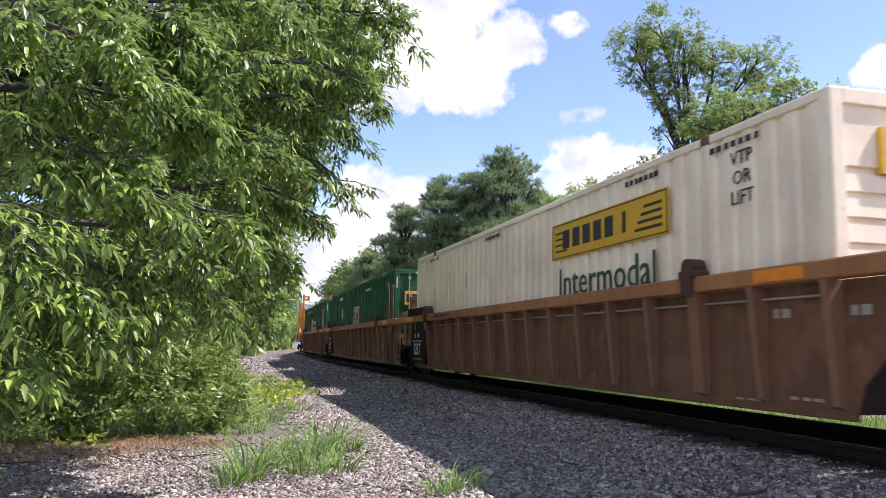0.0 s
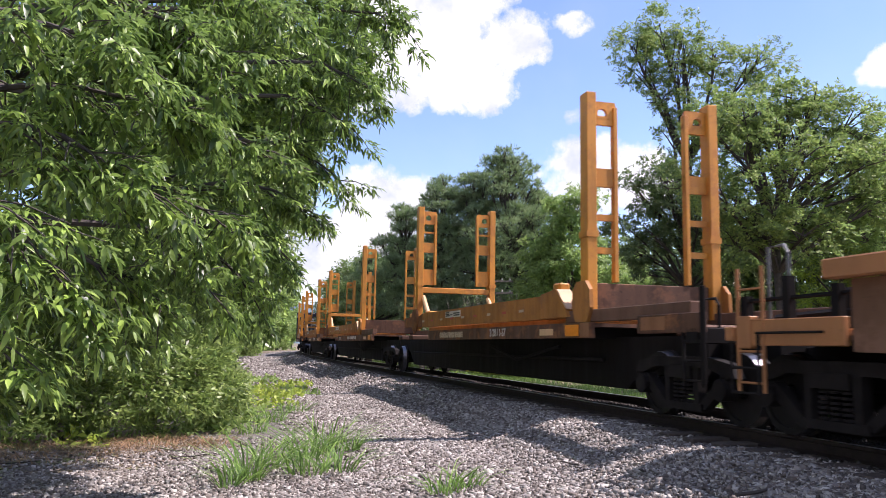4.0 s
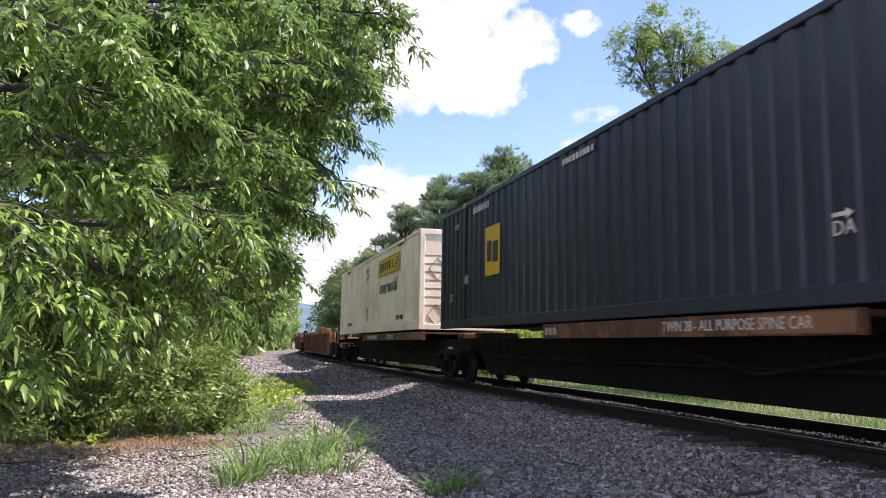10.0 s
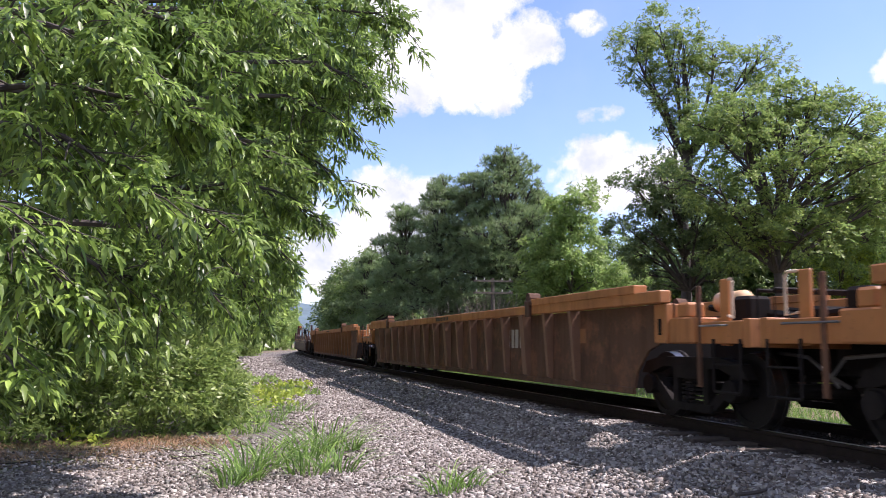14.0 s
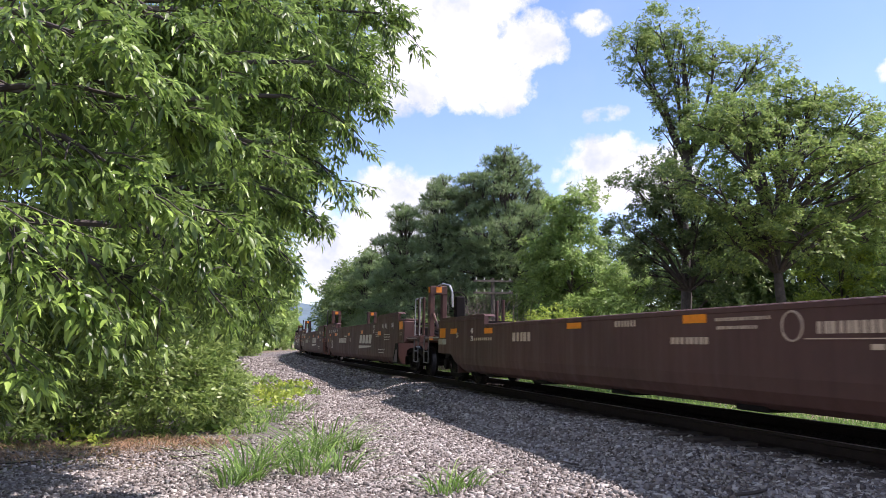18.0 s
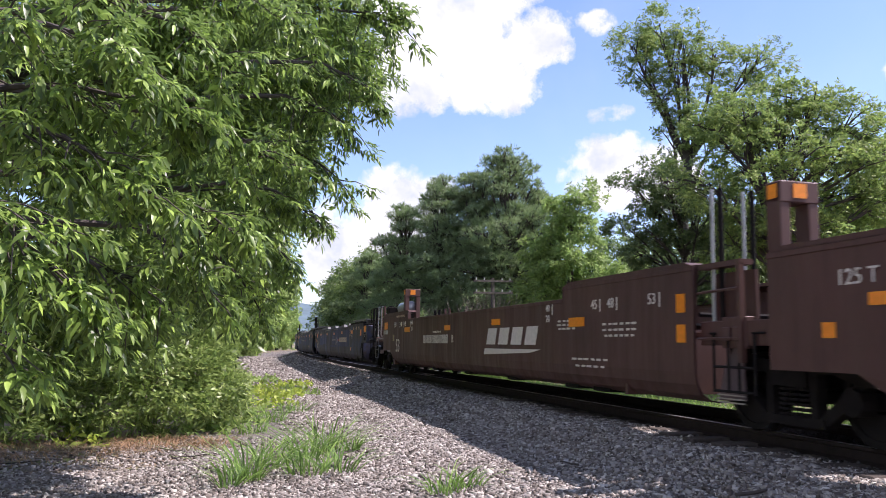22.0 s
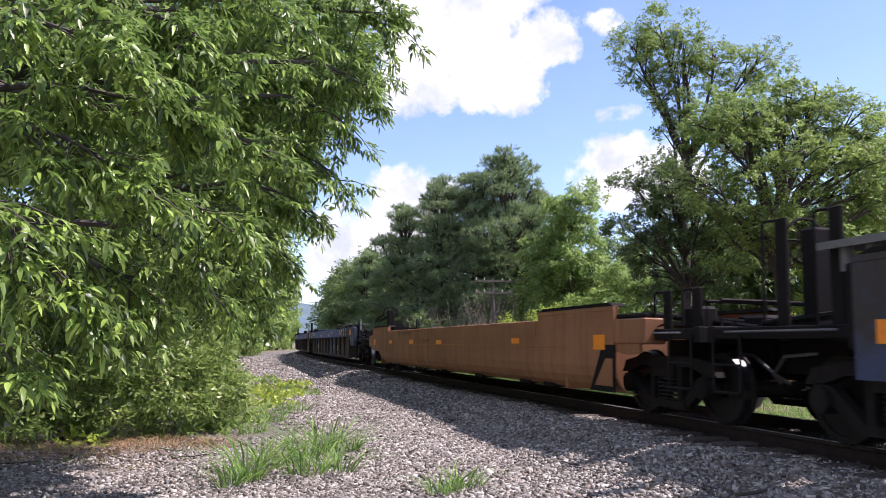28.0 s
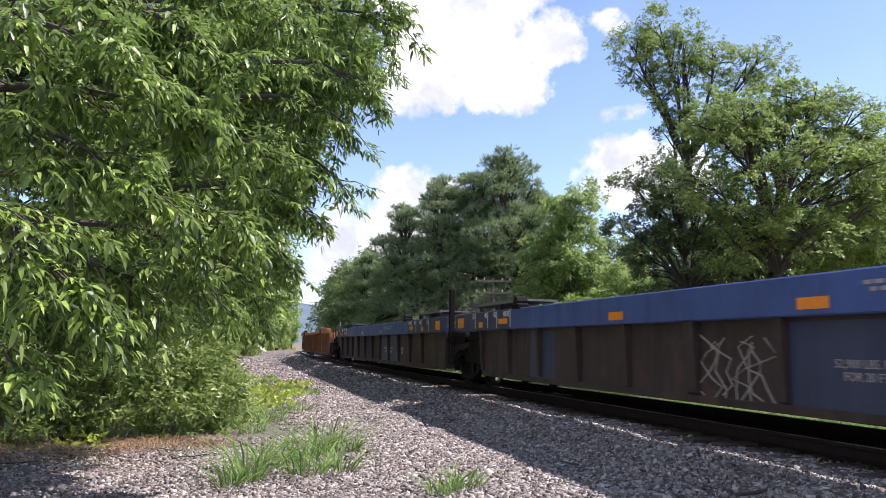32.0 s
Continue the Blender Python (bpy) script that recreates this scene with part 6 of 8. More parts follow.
def rack(middle, half, seed):
    r = thing("load_rack", "orange steel load rack with tall pierced end stanchions", "load rack", "racks on the spine cars")
    for k in (-1, 1):
        x0, x1 = sorted((k * 1.05, k * 1.2))
        side = prism(bmesh.new(), [(-half + 0.7, 1.36), (half - 0.8, 1.40), (half - 0.8, 1.78), (-half + 1.5, 1.78), (-half + 0.7, 1.5)], "x", x0, x1)
        part("side_beam", side, "rack_beam", r)
        part("tail_beam", prism(bmesh.new(), [(half - 0.8, 1.40), (half + 1.5, 1.42), (half + 1.5, 1.70), (half + 0.2, 1.72), (half - 0.4, 1.72), (half - 0.8, 1.78)], "x", x0, x1), "rack_rust", r, "rusty rear end of the beam")
        part("front_frame", boxes((x0, x1, -half - 2.9, -half + 0.7, 1.28, 1.47), bevel=0.01), "rust_warm", r)
        part("lower_chord", boxes((*sorted((k * 0.75, k * 0.95)), -half + 1.0, half - 0.6, 1.27, 1.38)), "rack_beam", r)
        w0, w1 = sorted((k * 0.98, k * 1.25))
        part("wedge_block", prism(bmesh.new(), [(-half + 0.5, 1.38), (-half + 1.65, 1.38), (-half + 1.65, 1.8), (-half + 1.0, 1.86), (-half + 0.6, 1.5)], "x", w0, w1), "rack_beam", r)
        # thin pale plate that paints the slope as catching the light
        part("wedge_lit_face", prism(bmesh.new(), [(-half + 0.6, 1.505), (-half + 0.99, 1.855), (-half + 0.96, 1.86), (-half + 0.57, 1.51)], "x", w0 + 0.01, w1 - 0.01), "rack_pale", r)
        part("lock_box", boxes((*sorted((k * 0.95, k * 1.15)), -half + 1.05, -half + 1.35, 1.82, 1.98), bevel=0.03), "rack", r)
        for y in (half - 1.1, half + 0.9):
            part("lock_box", boxes((*sorted((k * 0.85, k * 1.15)), y - 0.16, y + 0.16, 1.66, 1.84), bevel=0.03), "rack", r)
        rows = [(k * 1.203 - 0.003, k * 1.203 + 0.003, -half + 2.6 + i * 0.95, -half + 2.82 + i * 0.95, 1.53, 1.58) for i in range(9)]
        for q, row in enumerate(rows):
            plates("reflective_tape", [row], "red" if q % 2 else "letter_warm", r)
    bearer = bare_mesh("cross_member", boxes((-1.05, 1.05, -0.06, 0.06, 1.40, 1.58)), "rack_beam")
    for i in range(9):
        piece("cross_member", bearer, r, Matrix.Translation((0, -half + 0.6 + i * (2 * half - 1.0) / 8, 0)))
    plates("logo", [(-1.206, -1.2, 1.1, 2.4, 1.58, 1.73)], "letter", r, "white plate with dark bars")
    each("logo_bar", [(-1.209, -1.206, a, b, 1.61 + c, 1.64 + c) for a, b, c in ((2.0, 2.35, 0.0), (2.02, 2.35, 0.04), (2.05, 2.35, 0.08), (1.75, 1.95, 0.02), (1.15, 1.7, 0.05), (1.15, 1.65, 0.0))], "letter_black", r)
    goal(r, -half, True, seed in (2, 3))
    goal(r, half, False, 0)
    return runs(r, middle, half)


for i, (a, b) in enumerate(((67.1, 78.3), (88.1, 99.95), (106.35, 118.3), (124.8, 136.7))):
    rack((a + b) / 2, (b - a) / 2, i)


# ---- plants ----
def unit(a):
    return a / np.maximum(np.linalg.norm(a, axis=-1, keepdims=True), 1e-9)


def leaf_quads(base, way, up, length, width):
    """One folded blade a leaf: base, side, tip, side."""
    side = unit(np.cross(way, up))
    nrm = np.cross(side, way)
    mid = base + way * (length * 0.45)[:, None] - nrm * (width * 0.25)[:, None]
    v = np.stack([base, mid + side * (width * 0.5)[:, None], base + way * length[:, None], mid - side * (width * 0.5)[:, None]], 1)
    n = len(base)
    return v.reshape(-1, 3), np.arange(4 * n).reshape(n, 4)


def lobe_points(rs, n, centre, radii, rough=0.5, shell=0.4):
    d = unit(rs.normal(size=(n, 3)))
    c = np.asarray(centre, float)
    k = 3.1
    lump = np.sin(d[:, 0] * k + c[0] * 2.1) * np.sin(d[:, 1] * k * 1.3 + c[1] * 1.7) + np.sin(d[:, 2] * k * 1.7 + c[2]) * np.sin(d[:, 0] * 5.3 + 1.3)
    lump2 = np.sin(d[:, 0] * 9.1 + c[1]) * np.sin(d[:, 1] * 8.3 + c[0] * 3) * np.sin(d[:, 2] * 7.7)
    r = (shell + (1 - shell) * np.sqrt(rs.random(n))) * (1 + rough * (0.55 * lump + 0.6 * lump2))
    return c + d * r[:, None] * np.asarray(radii), d


def sprays(rs, pts, out, m, spray, length, width, droop, spread=0.75):
    """Leaf sprays at the points: m leaflets along a hanging stalk."""
    n = len(pts)
    axis = unit(out * 0.8 + rs.normal(size=(n, 3)) * 0.5 + np.array([0, 0, -droop]))
    ref = unit(np.cross(axis, unit(rs.normal(size=(n, 3)) * 0.3 + np.array([0, 0, 1.0]))))
    bases, ways, ups, ls = [], [], [], []
    for k in range(m):
        f = (k // 2 * 2 + 1) / m
        s = 1 if k % 2 else -1
        if k == m - 1 and m % 2:
            s, f = 0.0, 1.0
        w = unit(axis * 0.55 + ref * s * spread + rs.normal(size=(n, 3)) * 0.28 + np.array([0, 0, -droop * 0.55]))
        bases.append(pts + axis * spray * f)
        ways.append(w)
        ups.append(unit(np.cross(ref, axis) * 0.8 + rs.normal(size=(n, 3)) * 0.45))
        ls.append(length * rs.uniform(0.7, 1.25, n))
    ls = np.concatenate(ls)
    return leaf_quads(np.concatenate(bases), np.concatenate(ways), np.concatenate(ups), ls, ls * (width / length))


def needles(rs, pts, out, m, length, width):
    """Tufts of needles round the points."""
    n = len(pts)
    axis = unit(out * 0.6 + np.array([0, 0, 0.55]) + rs.normal(size=(n, 3)) * 0.25)
    w = unit(np.repeat(axis, m, 0) * 0.75 + rs.normal(size=(n * m, 3)) * 0.55)
    b = np.repeat(pts, m, 0) - w * length * 0.2
    l = length * rs.uniform(0.6, 1.2, n * m)
    return leaf_quads(b, w, unit(rs.normal(size=(n * m, 3))), l, np.full(n * m, width))


SWAY = []        # (bough, pivot, strength, phase)


def tree(name, label, base, top, lobes, leaf, trunk_r, mats, seed, limbs=True, style="leaf", sway=0.0, category="tree", lean=(0, 0), group=""):
    """lobes: (x, y, z, rx, ry, rz, sprays); leaf: (leaflets, spray, length, width, droop)."""
    rs, r = np.random.RandomState(seed), random.Random(seed)
    t = thing(name, label, category, group)
    bx, by = base
    bz = ground_z(bx, by) - 0.05
    bm = bmesh.new()
    n = 7
    pts, rad = [], []
    for i in range(n):
        f = i / (n - 1)
        pts.append((bx + lean[0] * f + r.uniform(-0.12, 0.12) * (i > 0), by + lean[1] * f + r.uniform(-0.12, 0.12) * (i > 0), bz + (top - bz) * f))
        rad.append(trunk_r * (1.25 - 1.05 * f if i else 1.5))
    tube(bm, pts, rad, 9)
    part("trunk", bm, mats[1], t, smooth=True)
    for j, (x, y, z, rx, ry, rz, cnt) in enumerate(lobes):
        c = Vector((x, y, z))
        if limbs:
            k = max(1, min(n - 2, int((0.25 + 0.5 * (z - bz) / max(0.5, top - bz)) * (n - 1))))
            p0 = Vector(pts[k])
            mid = p0.lerp(c, 0.5) + Vector((r.uniform(-0.2, 0.2), r.uniform(-0.2, 0.2), 0.25))
            lb = bmesh.new()
            r0 = trunk_r * 0.5
            tube(lb, [p0, p0.lerp(mid, 0.6), mid, mid.lerp(c, 0.6), c + Vector((0, 0, rz * 0.3))], [r0, r0 * 0.8, r0 * 0.6, r0 * 0.42, r0 * 0.15], 6)
            for q in range(7):
                d = Vector((r.uniform(-1, 1), r.uniform(-1, 1), r.uniform(-0.6, 1))).normalized()
                e = c + Vector((d.x * rx, d.y * ry, d.z * rz)) * 0.85
                s = mid.lerp(c, r.uniform(0.1, 1.0))
                tube(lb, [s, s.lerp(e, 0.5) + Vector((0, 0, 0.1)), e], [r0 * 0.3, r0 * 0.2, r0 * 0.07], 5)
            part("limb", lb, mats[1], t)
        m_, spray, ln, wd, droop = leaf
        cnt = int(cnt * (0.47 if sway and category == "tree" else 1.0))
        p, d = lobe_points(rs, cnt, (x, y, z), (rx, ry, rz))
        if style == "leaf" and cnt > 60:         # sprays gather in bunches on the twigs
            m = max(8, cnt // 12)
            pick = rs.randint(0, m, cnt)
            jitter = rs.normal(size=(cnt, 3)) * np.array([rx, ry, rz]) * 0.13
            p, d = p[:m][pick] + jitter, unit(d[:m][pick] + jitter / max(rx, 0.1) * 2.0)
        v, f = needles(rs, p, d, m_, ln, wd) if style == "pine" else sprays(rs, p, d, m_, spray, ln, wd, droop)
        pivot = Vector((x, y, z)) if not sway else Vector(pts[n - 2]).lerp(c, 0.35)
        me = mesh_from("crown", v - np.array(pivot), f, mats[0])
        ob = new("crown", me)
        ob.parent = t
        ob.location = pivot
        if sway:
            SWAY.append((ob, pivot.copy(), sway * r.uniform(0.6, 1.3), r.uniform(0, 6.28)))
    return t


def pulled(lobes):
    """Boughs that reach out towards the open gravel and its light."""
    out = []
    for x, y, z, rx, ry, rz, n in lobes:
        k = 0.87 if x > -0.5 else 0.8 if z < 3.0 else 0.95
        out.append((x * k, y * k, EYE.z + (z - EYE.z) * k, rx * k, ry * k, rz * k, int(n * k)))
    return out


# the trees beside the path, nearest first
tree("roadside_tree", "leafy broad tree with drooping narrow green leaflets", (-3.4, 9.6), 6.2,
     pulled([(-3.2, 7.9, 2.6, 1.5, 1.1, 1.0, 2300), (-1.9, 8.2, 3.5, 1.2, 1.0, 0.9, 2200), (-3.6, 8.4, 4.4, 1.5, 1.2, 1.0, 2000), (-0.9, 9.2, 3.9, 1.2, 1.1, 0.9, 2300),
      (-2.0, 9.0, 5.1, 1.5, 1.2, 0.9, 2000), (0.1, 10.2, 4.6, 1.25, 1.2, 0.8, 2200), (0.55, 10.8, 5.4, 1.3, 1.2, 0.8, 2000), (-2.4, 8.9, 1.9, 1.4, 1.0, 0.9, 2200),
      (-1.0, 9.8, 2.5, 1.3, 1.0, 0.9, 2300), (-0.2, 10.4, 3.3, 1.1, 1.0, 0.8, 2000), (0.75, 12.6, 4.0, 0.85, 0.9, 0.55, 1100), (0.9, 12.3, 4.9, 1.0, 0.9, 0.6, 1200), (-4.4, 8.6, 1.5, 1.4, 1.2, 1.2, 1700), (1.75, 10.9, 5.05, 0.7, 0.6, 0.42, 750), (1.3, 10.6, 4.45, 0.7, 0.7, 0.4, 700)]) + [(-1.8, 7.7, 1.15, 0.7, 0.6, 0.6, 700), (-1.15, 8.2, 1.5, 0.7, 0.6, 0.55, 700), (-0.55, 8.9, 1.7, 0.65, 0.6, 0.5, 650), (-2.0, 7.3, 0.3, 0.3, 0.4, 0.6, 280)],
     (7, 0.17, 0.112, 0.031, 0.6), 0.16, ("leaf_near", "bark_dark"), 11, sway=0.9)
tree("roadside_tree", "leafy broad tree with drooping narrow green leaflets", (-3.0, 15.5), 7.8,
     [(-3.0, 15.4, 2.1, 1.7, 1.3, 1.2, 1900), (-1.2, 15.1, 3.2, 1.5, 1.2, 1.2, 1900), (0.0, 14.6, 3.6, 1.3, 1.3, 1.1, 1700), (-1.9, 17.0, 5.56, 2.1, 1.6, 1.5, 1700),
      (0.2, 15.2, 4.9, 1.3, 1.3, 1.0, 1500), (0.45, 15.6, 3.0, 0.9, 1.1, 0.7, 1100), (-0.5, 15.4, 2.2, 1.1, 1.2, 0.9, 1500), (-0.2, 15.0, 6.3, 1.8, 1.5, 1.2, 1500), (1.0, 15.9, 6.0, 1.1, 1.0, 0.8, 1000), (-4.6, 16.2, 7.3, 2.2, 1.5, 1.6, 1500), (-1.6, 17.4, 8.0, 2.2, 1.5, 1.6, 1500), (-5.6, 14.4, 5.0, 2.0, 1.5, 1.6, 1400), (-3.2, 17.6, 6.2, 2.0, 1.5, 1.6, 1400), (0.4, 17.6, 7.6, 1.6, 1.4, 1.2, 1200)],
     (7, 0.2, 0.14, 0.04, 0.55), 0.17, ("leaf_near", "bark_dark"), 12, sway=0.7)
tree("roadside_tree", "tall leafy tree overhanging the gravel path", (-2.2, 21.0), 9.0,
     [(-1.5, 19.2, 2.2, 1.5, 1.6, 1.4, 1500), (0.0, 19.6, 3.2, 1.5, 1.5, 1.3, 1500), (0.4, 20.6, 4.8, 1.5, 1.6, 1.3, 1400), (-0.6, 20.4, 5.8, 2.0, 1.7, 1.6, 1400), (0.5, 21.2, 6.9, 1.6, 1.6, 1.3, 1200),
      (0.5, 20.8, 2.2, 1.0, 1.3, 0.8, 1100), (0.75, 22.0, 3.0, 0.9, 1.4, 0.8, 900), (0.2, 22.0, 8.0, 1.8, 1.7, 1.3, 1000)],
     (7, 0.26, 0.2, 0.062, 0.5), 0.2, ("leaf_near", "bark_dark"), 13, sway=0.5)
for i, (x, y, s) in enumerate(((-0.8, 28, 1.0), (-0.3, 36, 1.08), (0.4, 46, 1.15), (1.2, 58, 1.2), (2.2, 73, 1.25), (4.0, 92, 1.4), (6.0, 116, 1.4), (7.6, 142, 1.7), (10.6, 152, 1.5), (16.3, 190, 0.9))):
    r = random.Random(70 + i)
    lobes = [(x + s * (r.uniform(-2.6, -1.0) if z < 2.3 else r.uniform(-2.2, 0.4)), y + s * r.uniform(-2.4, 2.4), s * z, s * r.uniform(1.3, 1.8), s * r.uniform(1.6, 2.3), s * r.uniform(0.9, 1.3), 700) for z in (0.9, 1.5, 2.5, 3.2, 4.0, 4.8, 5.6, 6.4, 7.2)]
    tree("roadside_tree", "leafy green tree in the row along the path", (x - 1.2, y), 7.4 * s, lobes, (5, 0.3, 0.3 * s, 0.11 * s, 0.4), 0.2, ("leaf_near" if i < 3 else "leaf_light", "bark_dark"), 100 + i, group="row of trees along the path")



def leaf_blades(base, way, up, length, width, bend):
    """Lance-shaped leaves, folded along the midrib, their tips bending down."""
    side = unit(np.cross(way, up))
    nrm = np.cross(side, way)
    n = len(base)
    L, W, B = length[:, None], width[:, None], bend[:, None] * np.array([0, 0, -1.0])

    def rib(f):
        return base + way * L * f + B * L * f * f
    m1, m2, t = rib(0.32), rib(0.68), rib(1.0)
    e1, e2, lift = side * W * 0.5, side * W * 0.4, nrm * W * 0.16
    v = np.stack([base, m1 - e1 + lift, m1, m1 + e1 + lift, m2 - e2 + lift, m2, m2 + e2 + lift, t], 1).reshape(-1, 3)
    k = np.arange(n)[:, None, None] * 8
    f = k + np.array([(0, 3, 2, 1), (1, 2, 5, 4), (2, 3, 6, 5), (4, 5, 6, 7)])[None]
    return v, f.reshape(-1, 4)


def bough(t, rs, start, tip, twigs, leaf_len, mats, sway, thick=0.022, reach=0.42):
    """One bough with side twigs; compound leaves hang in fans from the twigs' outer halves."""
    start, tip = np.array(start, float), np.array(tip, float)
    span = np.linalg.norm(tip - start)
    bm = bmesh.new()
    rib = [start + (tip - start) * f + np.array([0, 0, 0.10 * span * math.sin(math.pi * f)]) + rs.normal(size=3) * 0.02 * span * (0 < f < 1) for f in (0, 0.25, 0.5, 0.75, 1.0)]
    tube(bm, [Vector(p) for p in rib], [thick * k for k in (1.0, 0.8, 0.6, 0.42, 0.2)], 6)
    at, out = [], []
    d0 = unit((tip - start)[None])[0]
    twigs = int(twigs * 1.0)
    for q in range(twigs):
        f = 0.12 + 0.88 * (q + rs.random()) / twigs
        i = min(3, int(f * 4))
        p = rib[i] + (rib[i + 1] - rib[i]) * (f * 4 - i)
        d = unit((d0 * 0.55 + rs.normal(size=3) * np.array([0.6, 0.7, 0.5]) + np.array([0, -0.15, -0.1]))[None])[0]
        l = reach * rs.uniform(0.5, 1.2) * (1.15 - 0.45 * f)
        e = p + d * l + np.array([0, 0, -0.22 * l])
        m = (p + e) / 2 + np.array([0, 0, 0.07 * l])
        tube(bm, [Vector(p), Vector(m), Vector(e)], [thick * 0.3, thick * 0.22, thick * 0.1], 4, ends=False)
        for g in (0.2, 0.32, 0.42, 0.5, 0.58, 0.66, 0.74, 0.8, 0.86, 0.92, 0.96, 1.0):
            c = p + (e - p) * g
            at.append(c)
            out.append(d * (0.9 if g == 1.0 else 0.35) + rs.normal(size=3) * 0.6)
    part("limb", bm, mats[1], t)
    at, out = np.array(at), unit(np.array(out))
    n = len(at)
    stalk = leaf_len * 1.5
    axis = unit(out * np.array([1, 1, 0.6]) + np.array([0, 0, -0.28]))
    ref = unit(np.cross(axis, unit(rs.normal(size=(n, 3)) * 0.25 + np.array([0, 0, 1.0]))))
    bases, ways, ups, ls = [], [], [], []
    for f, s_ in ((0.35, -1), (0.4, 1), (0.7, -1), (0.75, 1), (1.0, 0)):
        w = unit(axis * (0.75 if s_ else 1.0) + ref * s_ * 0.7 + rs.normal(size=(n, 3)) * 0.26 + np.array([0, 0, -0.14]))
        bases.append(at + axis * stalk * f + np.array([0, 0, -0.18]) * stalk * f * f)
        ways.append(w)
        ups.append(unit(np.array([0, 0, 1.0]) + out * 0.3 + rs.normal(size=(n, 3)) * 0.3))
        ls.append(leaf_len * rs.uniform(0.65, 1.25, n))
    ls = np.concatenate(ls)
    v, f = leaf_blades(np.concatenate(bases), np.concatenate(ways), np.concatenate(ups), ls, ls * rs.uniform(0.28, 0.44, len(ls)), rs.uniform(0.05, 0.7, len(ls)))
    ob = new("crown", mesh_from("crown", v - start, f, mats[0]))
    ob.parent = t
    ob.location = Vector(start)
    SWAY.append((ob, Vector(start), sway * rs.uniform(0.6, 1.2), rs.uniform(0, 6.28)))


def overhanging_tree(label, base, top, trunk_r, boughs, leaf_len, seed, sway):
    """A tree whose boughs are laid one by one: (start, tip, twigs)."""
    rs = np.random.RandomState(seed)
    t = thing("overhanging_tree", label, "tree")
    x, y = base
    z = ground_z(x, y) - 0.05
    stem = [Vector((x + 0.12 * math.sin(i * 1.7), y + 0.1 * math.cos(i * 2.1), z + (top - z) * i / 6)) for i in range(7)]
    part("trunk", tube(bmesh.new(), stem, [trunk_r * (1.35 - 0.16 * i) for i in range(7)], 9), "bark_dark", t, smooth=True)
    for start, tip, twigs in boughs:
        k = min(stem, key=lambda p: abs(p.z - start[2] + 0.6))
        s_ = Vector(start)
        part("limb", tube(bmesh.new(), [k, k.lerp(s_, 0.55) + Vector((0, 0, 0.12)), s_], [trunk_r * 0.4, 0.03, 0.022], 6), "bark_dark", t)
        bough(t, rs, start, tip, twigs, leaf_len, ("leaf_near", "bark_dark"), sway)


overhanging_tree("near tree with long drooping leaflets, its boughs reaching over the verge", (-3.3, 4.9), 5.4, 0.11,
                 [((-1.41, 4.72, 2.35), (-0.23, 4.81, 2.3), 26), ((-1.37, 4.62, 2.16), (-0.42, 4.61, 1.81), 20), ((-1.25, 4.12, 1.72), (-0.8, 4.15, 1.3), 20), ((-1.39, 4.56, 2.69), (-0.55, 4.46, 2.52), 20),
                  ((-1.11, 5.24, 3.37), (0.06, 5.21, 2.69), 20), ((-0.9, 5.34, 2.08), (0.05, 5.43, 1.7), 20), ((-0.79, 5.66, 2.6), (0.36, 5.87, 2.32), 22), ((-1.15, 5.25, 1.63), (-0.4, 5.29, 1.25), 16),
                  ((-0.6, 5.92, 1.81), (-0.05, 5.93, 1.28), 14), ((-0.7, 6.12, 3.76), (0.5, 6.1, 3.5), 20), ((-1.33, 4.43, 1.12), (-1.0, 4.35, 0.87), 7), ((-1.0, 5.64, 3.25), (-0.32, 5.47, 3.1), 12), ((-1.2, 5.0, 3.05), (-0.2, 5.1, 2.95), 18), ((-0.9, 5.9, 3.7), (0.1, 5.8, 3.55), 16)],
                 0.07, 51, 0.9)
overhanging_tree("tree with slim leafy boughs standing out against the sky", (-3.5, 8.2), 6.0, 0.12,
                 [((0.33, 7.46, 4.18), (1.68, 7.39, 4.09), 20), ((0.18, 7.36, 3.62), (1.38, 7.45, 3.44), 18), ((0.19, 7.39, 3.3), (1.16, 7.45, 3.05), 16), ((0.11, 7.47, 2.88), (1.08, 7.74, 2.6), 18),
                  ((0.07, 7.53, 2.5), (0.78, 7.77, 2.24), 14), ((0.12, 7.5, 4.29), (1.5, 7.5, 4.42), 20), ((-0.02, 7.81, 2.11), (0.6, 7.87, 1.8), 12), ((-0.12, 8.08, 1.86), (0.35, 8.22, 1.3), 10)],
                 0.07, 52, 0.8)

# shrubs at the foot of the trees
for i, (x, y, z, rx, ry, rz, cnt) in enumerate(((-3.5, 12.9, 0.5, 1.3, 0.7, 0.9, 900), (-2.3, 13.2, 0.5, 1.05, 0.7, 0.95, 850), (-1.2, 13.3, 0.66, 0.85, 0.65, 1.05, 850), (-0.5, 14.2, 0.45, 0.7, 0.8, 0.8, 1300),
                                                 (-0.75, 16.8, 0.5, 0.7, 1.2, 0.8, 1200), (-1.0, 20.0, 0.5, 0.8, 1.8, 0.8, 1100), (-1.0, 25.0, 0.6, 0.9, 2.5, 0.9, 1000), (-0.6, 32.0, 0.6, 1.0, 4.0, 0.9, 1000), (-4.6, 12.2, 0.6, 1.2, 0.9, 1.0, 1200))):
    tree("shrub", "dense green shrub with thin woody stems", (x, y + 0.1), z + 0.4, [(x, y, z, rx, ry, rz, cnt), (x + 0.3, y - 0.2, z - 0.35, rx * 0.8, ry * 0.8, rz * 0.6, cnt // 2)], (5, 0.14, 0.105, 0.036, 0.15), 0.025, ("leaf_shrub", "twig"), 200 + i, category="shrub", group="shrubs under the trees", sway=0.3)


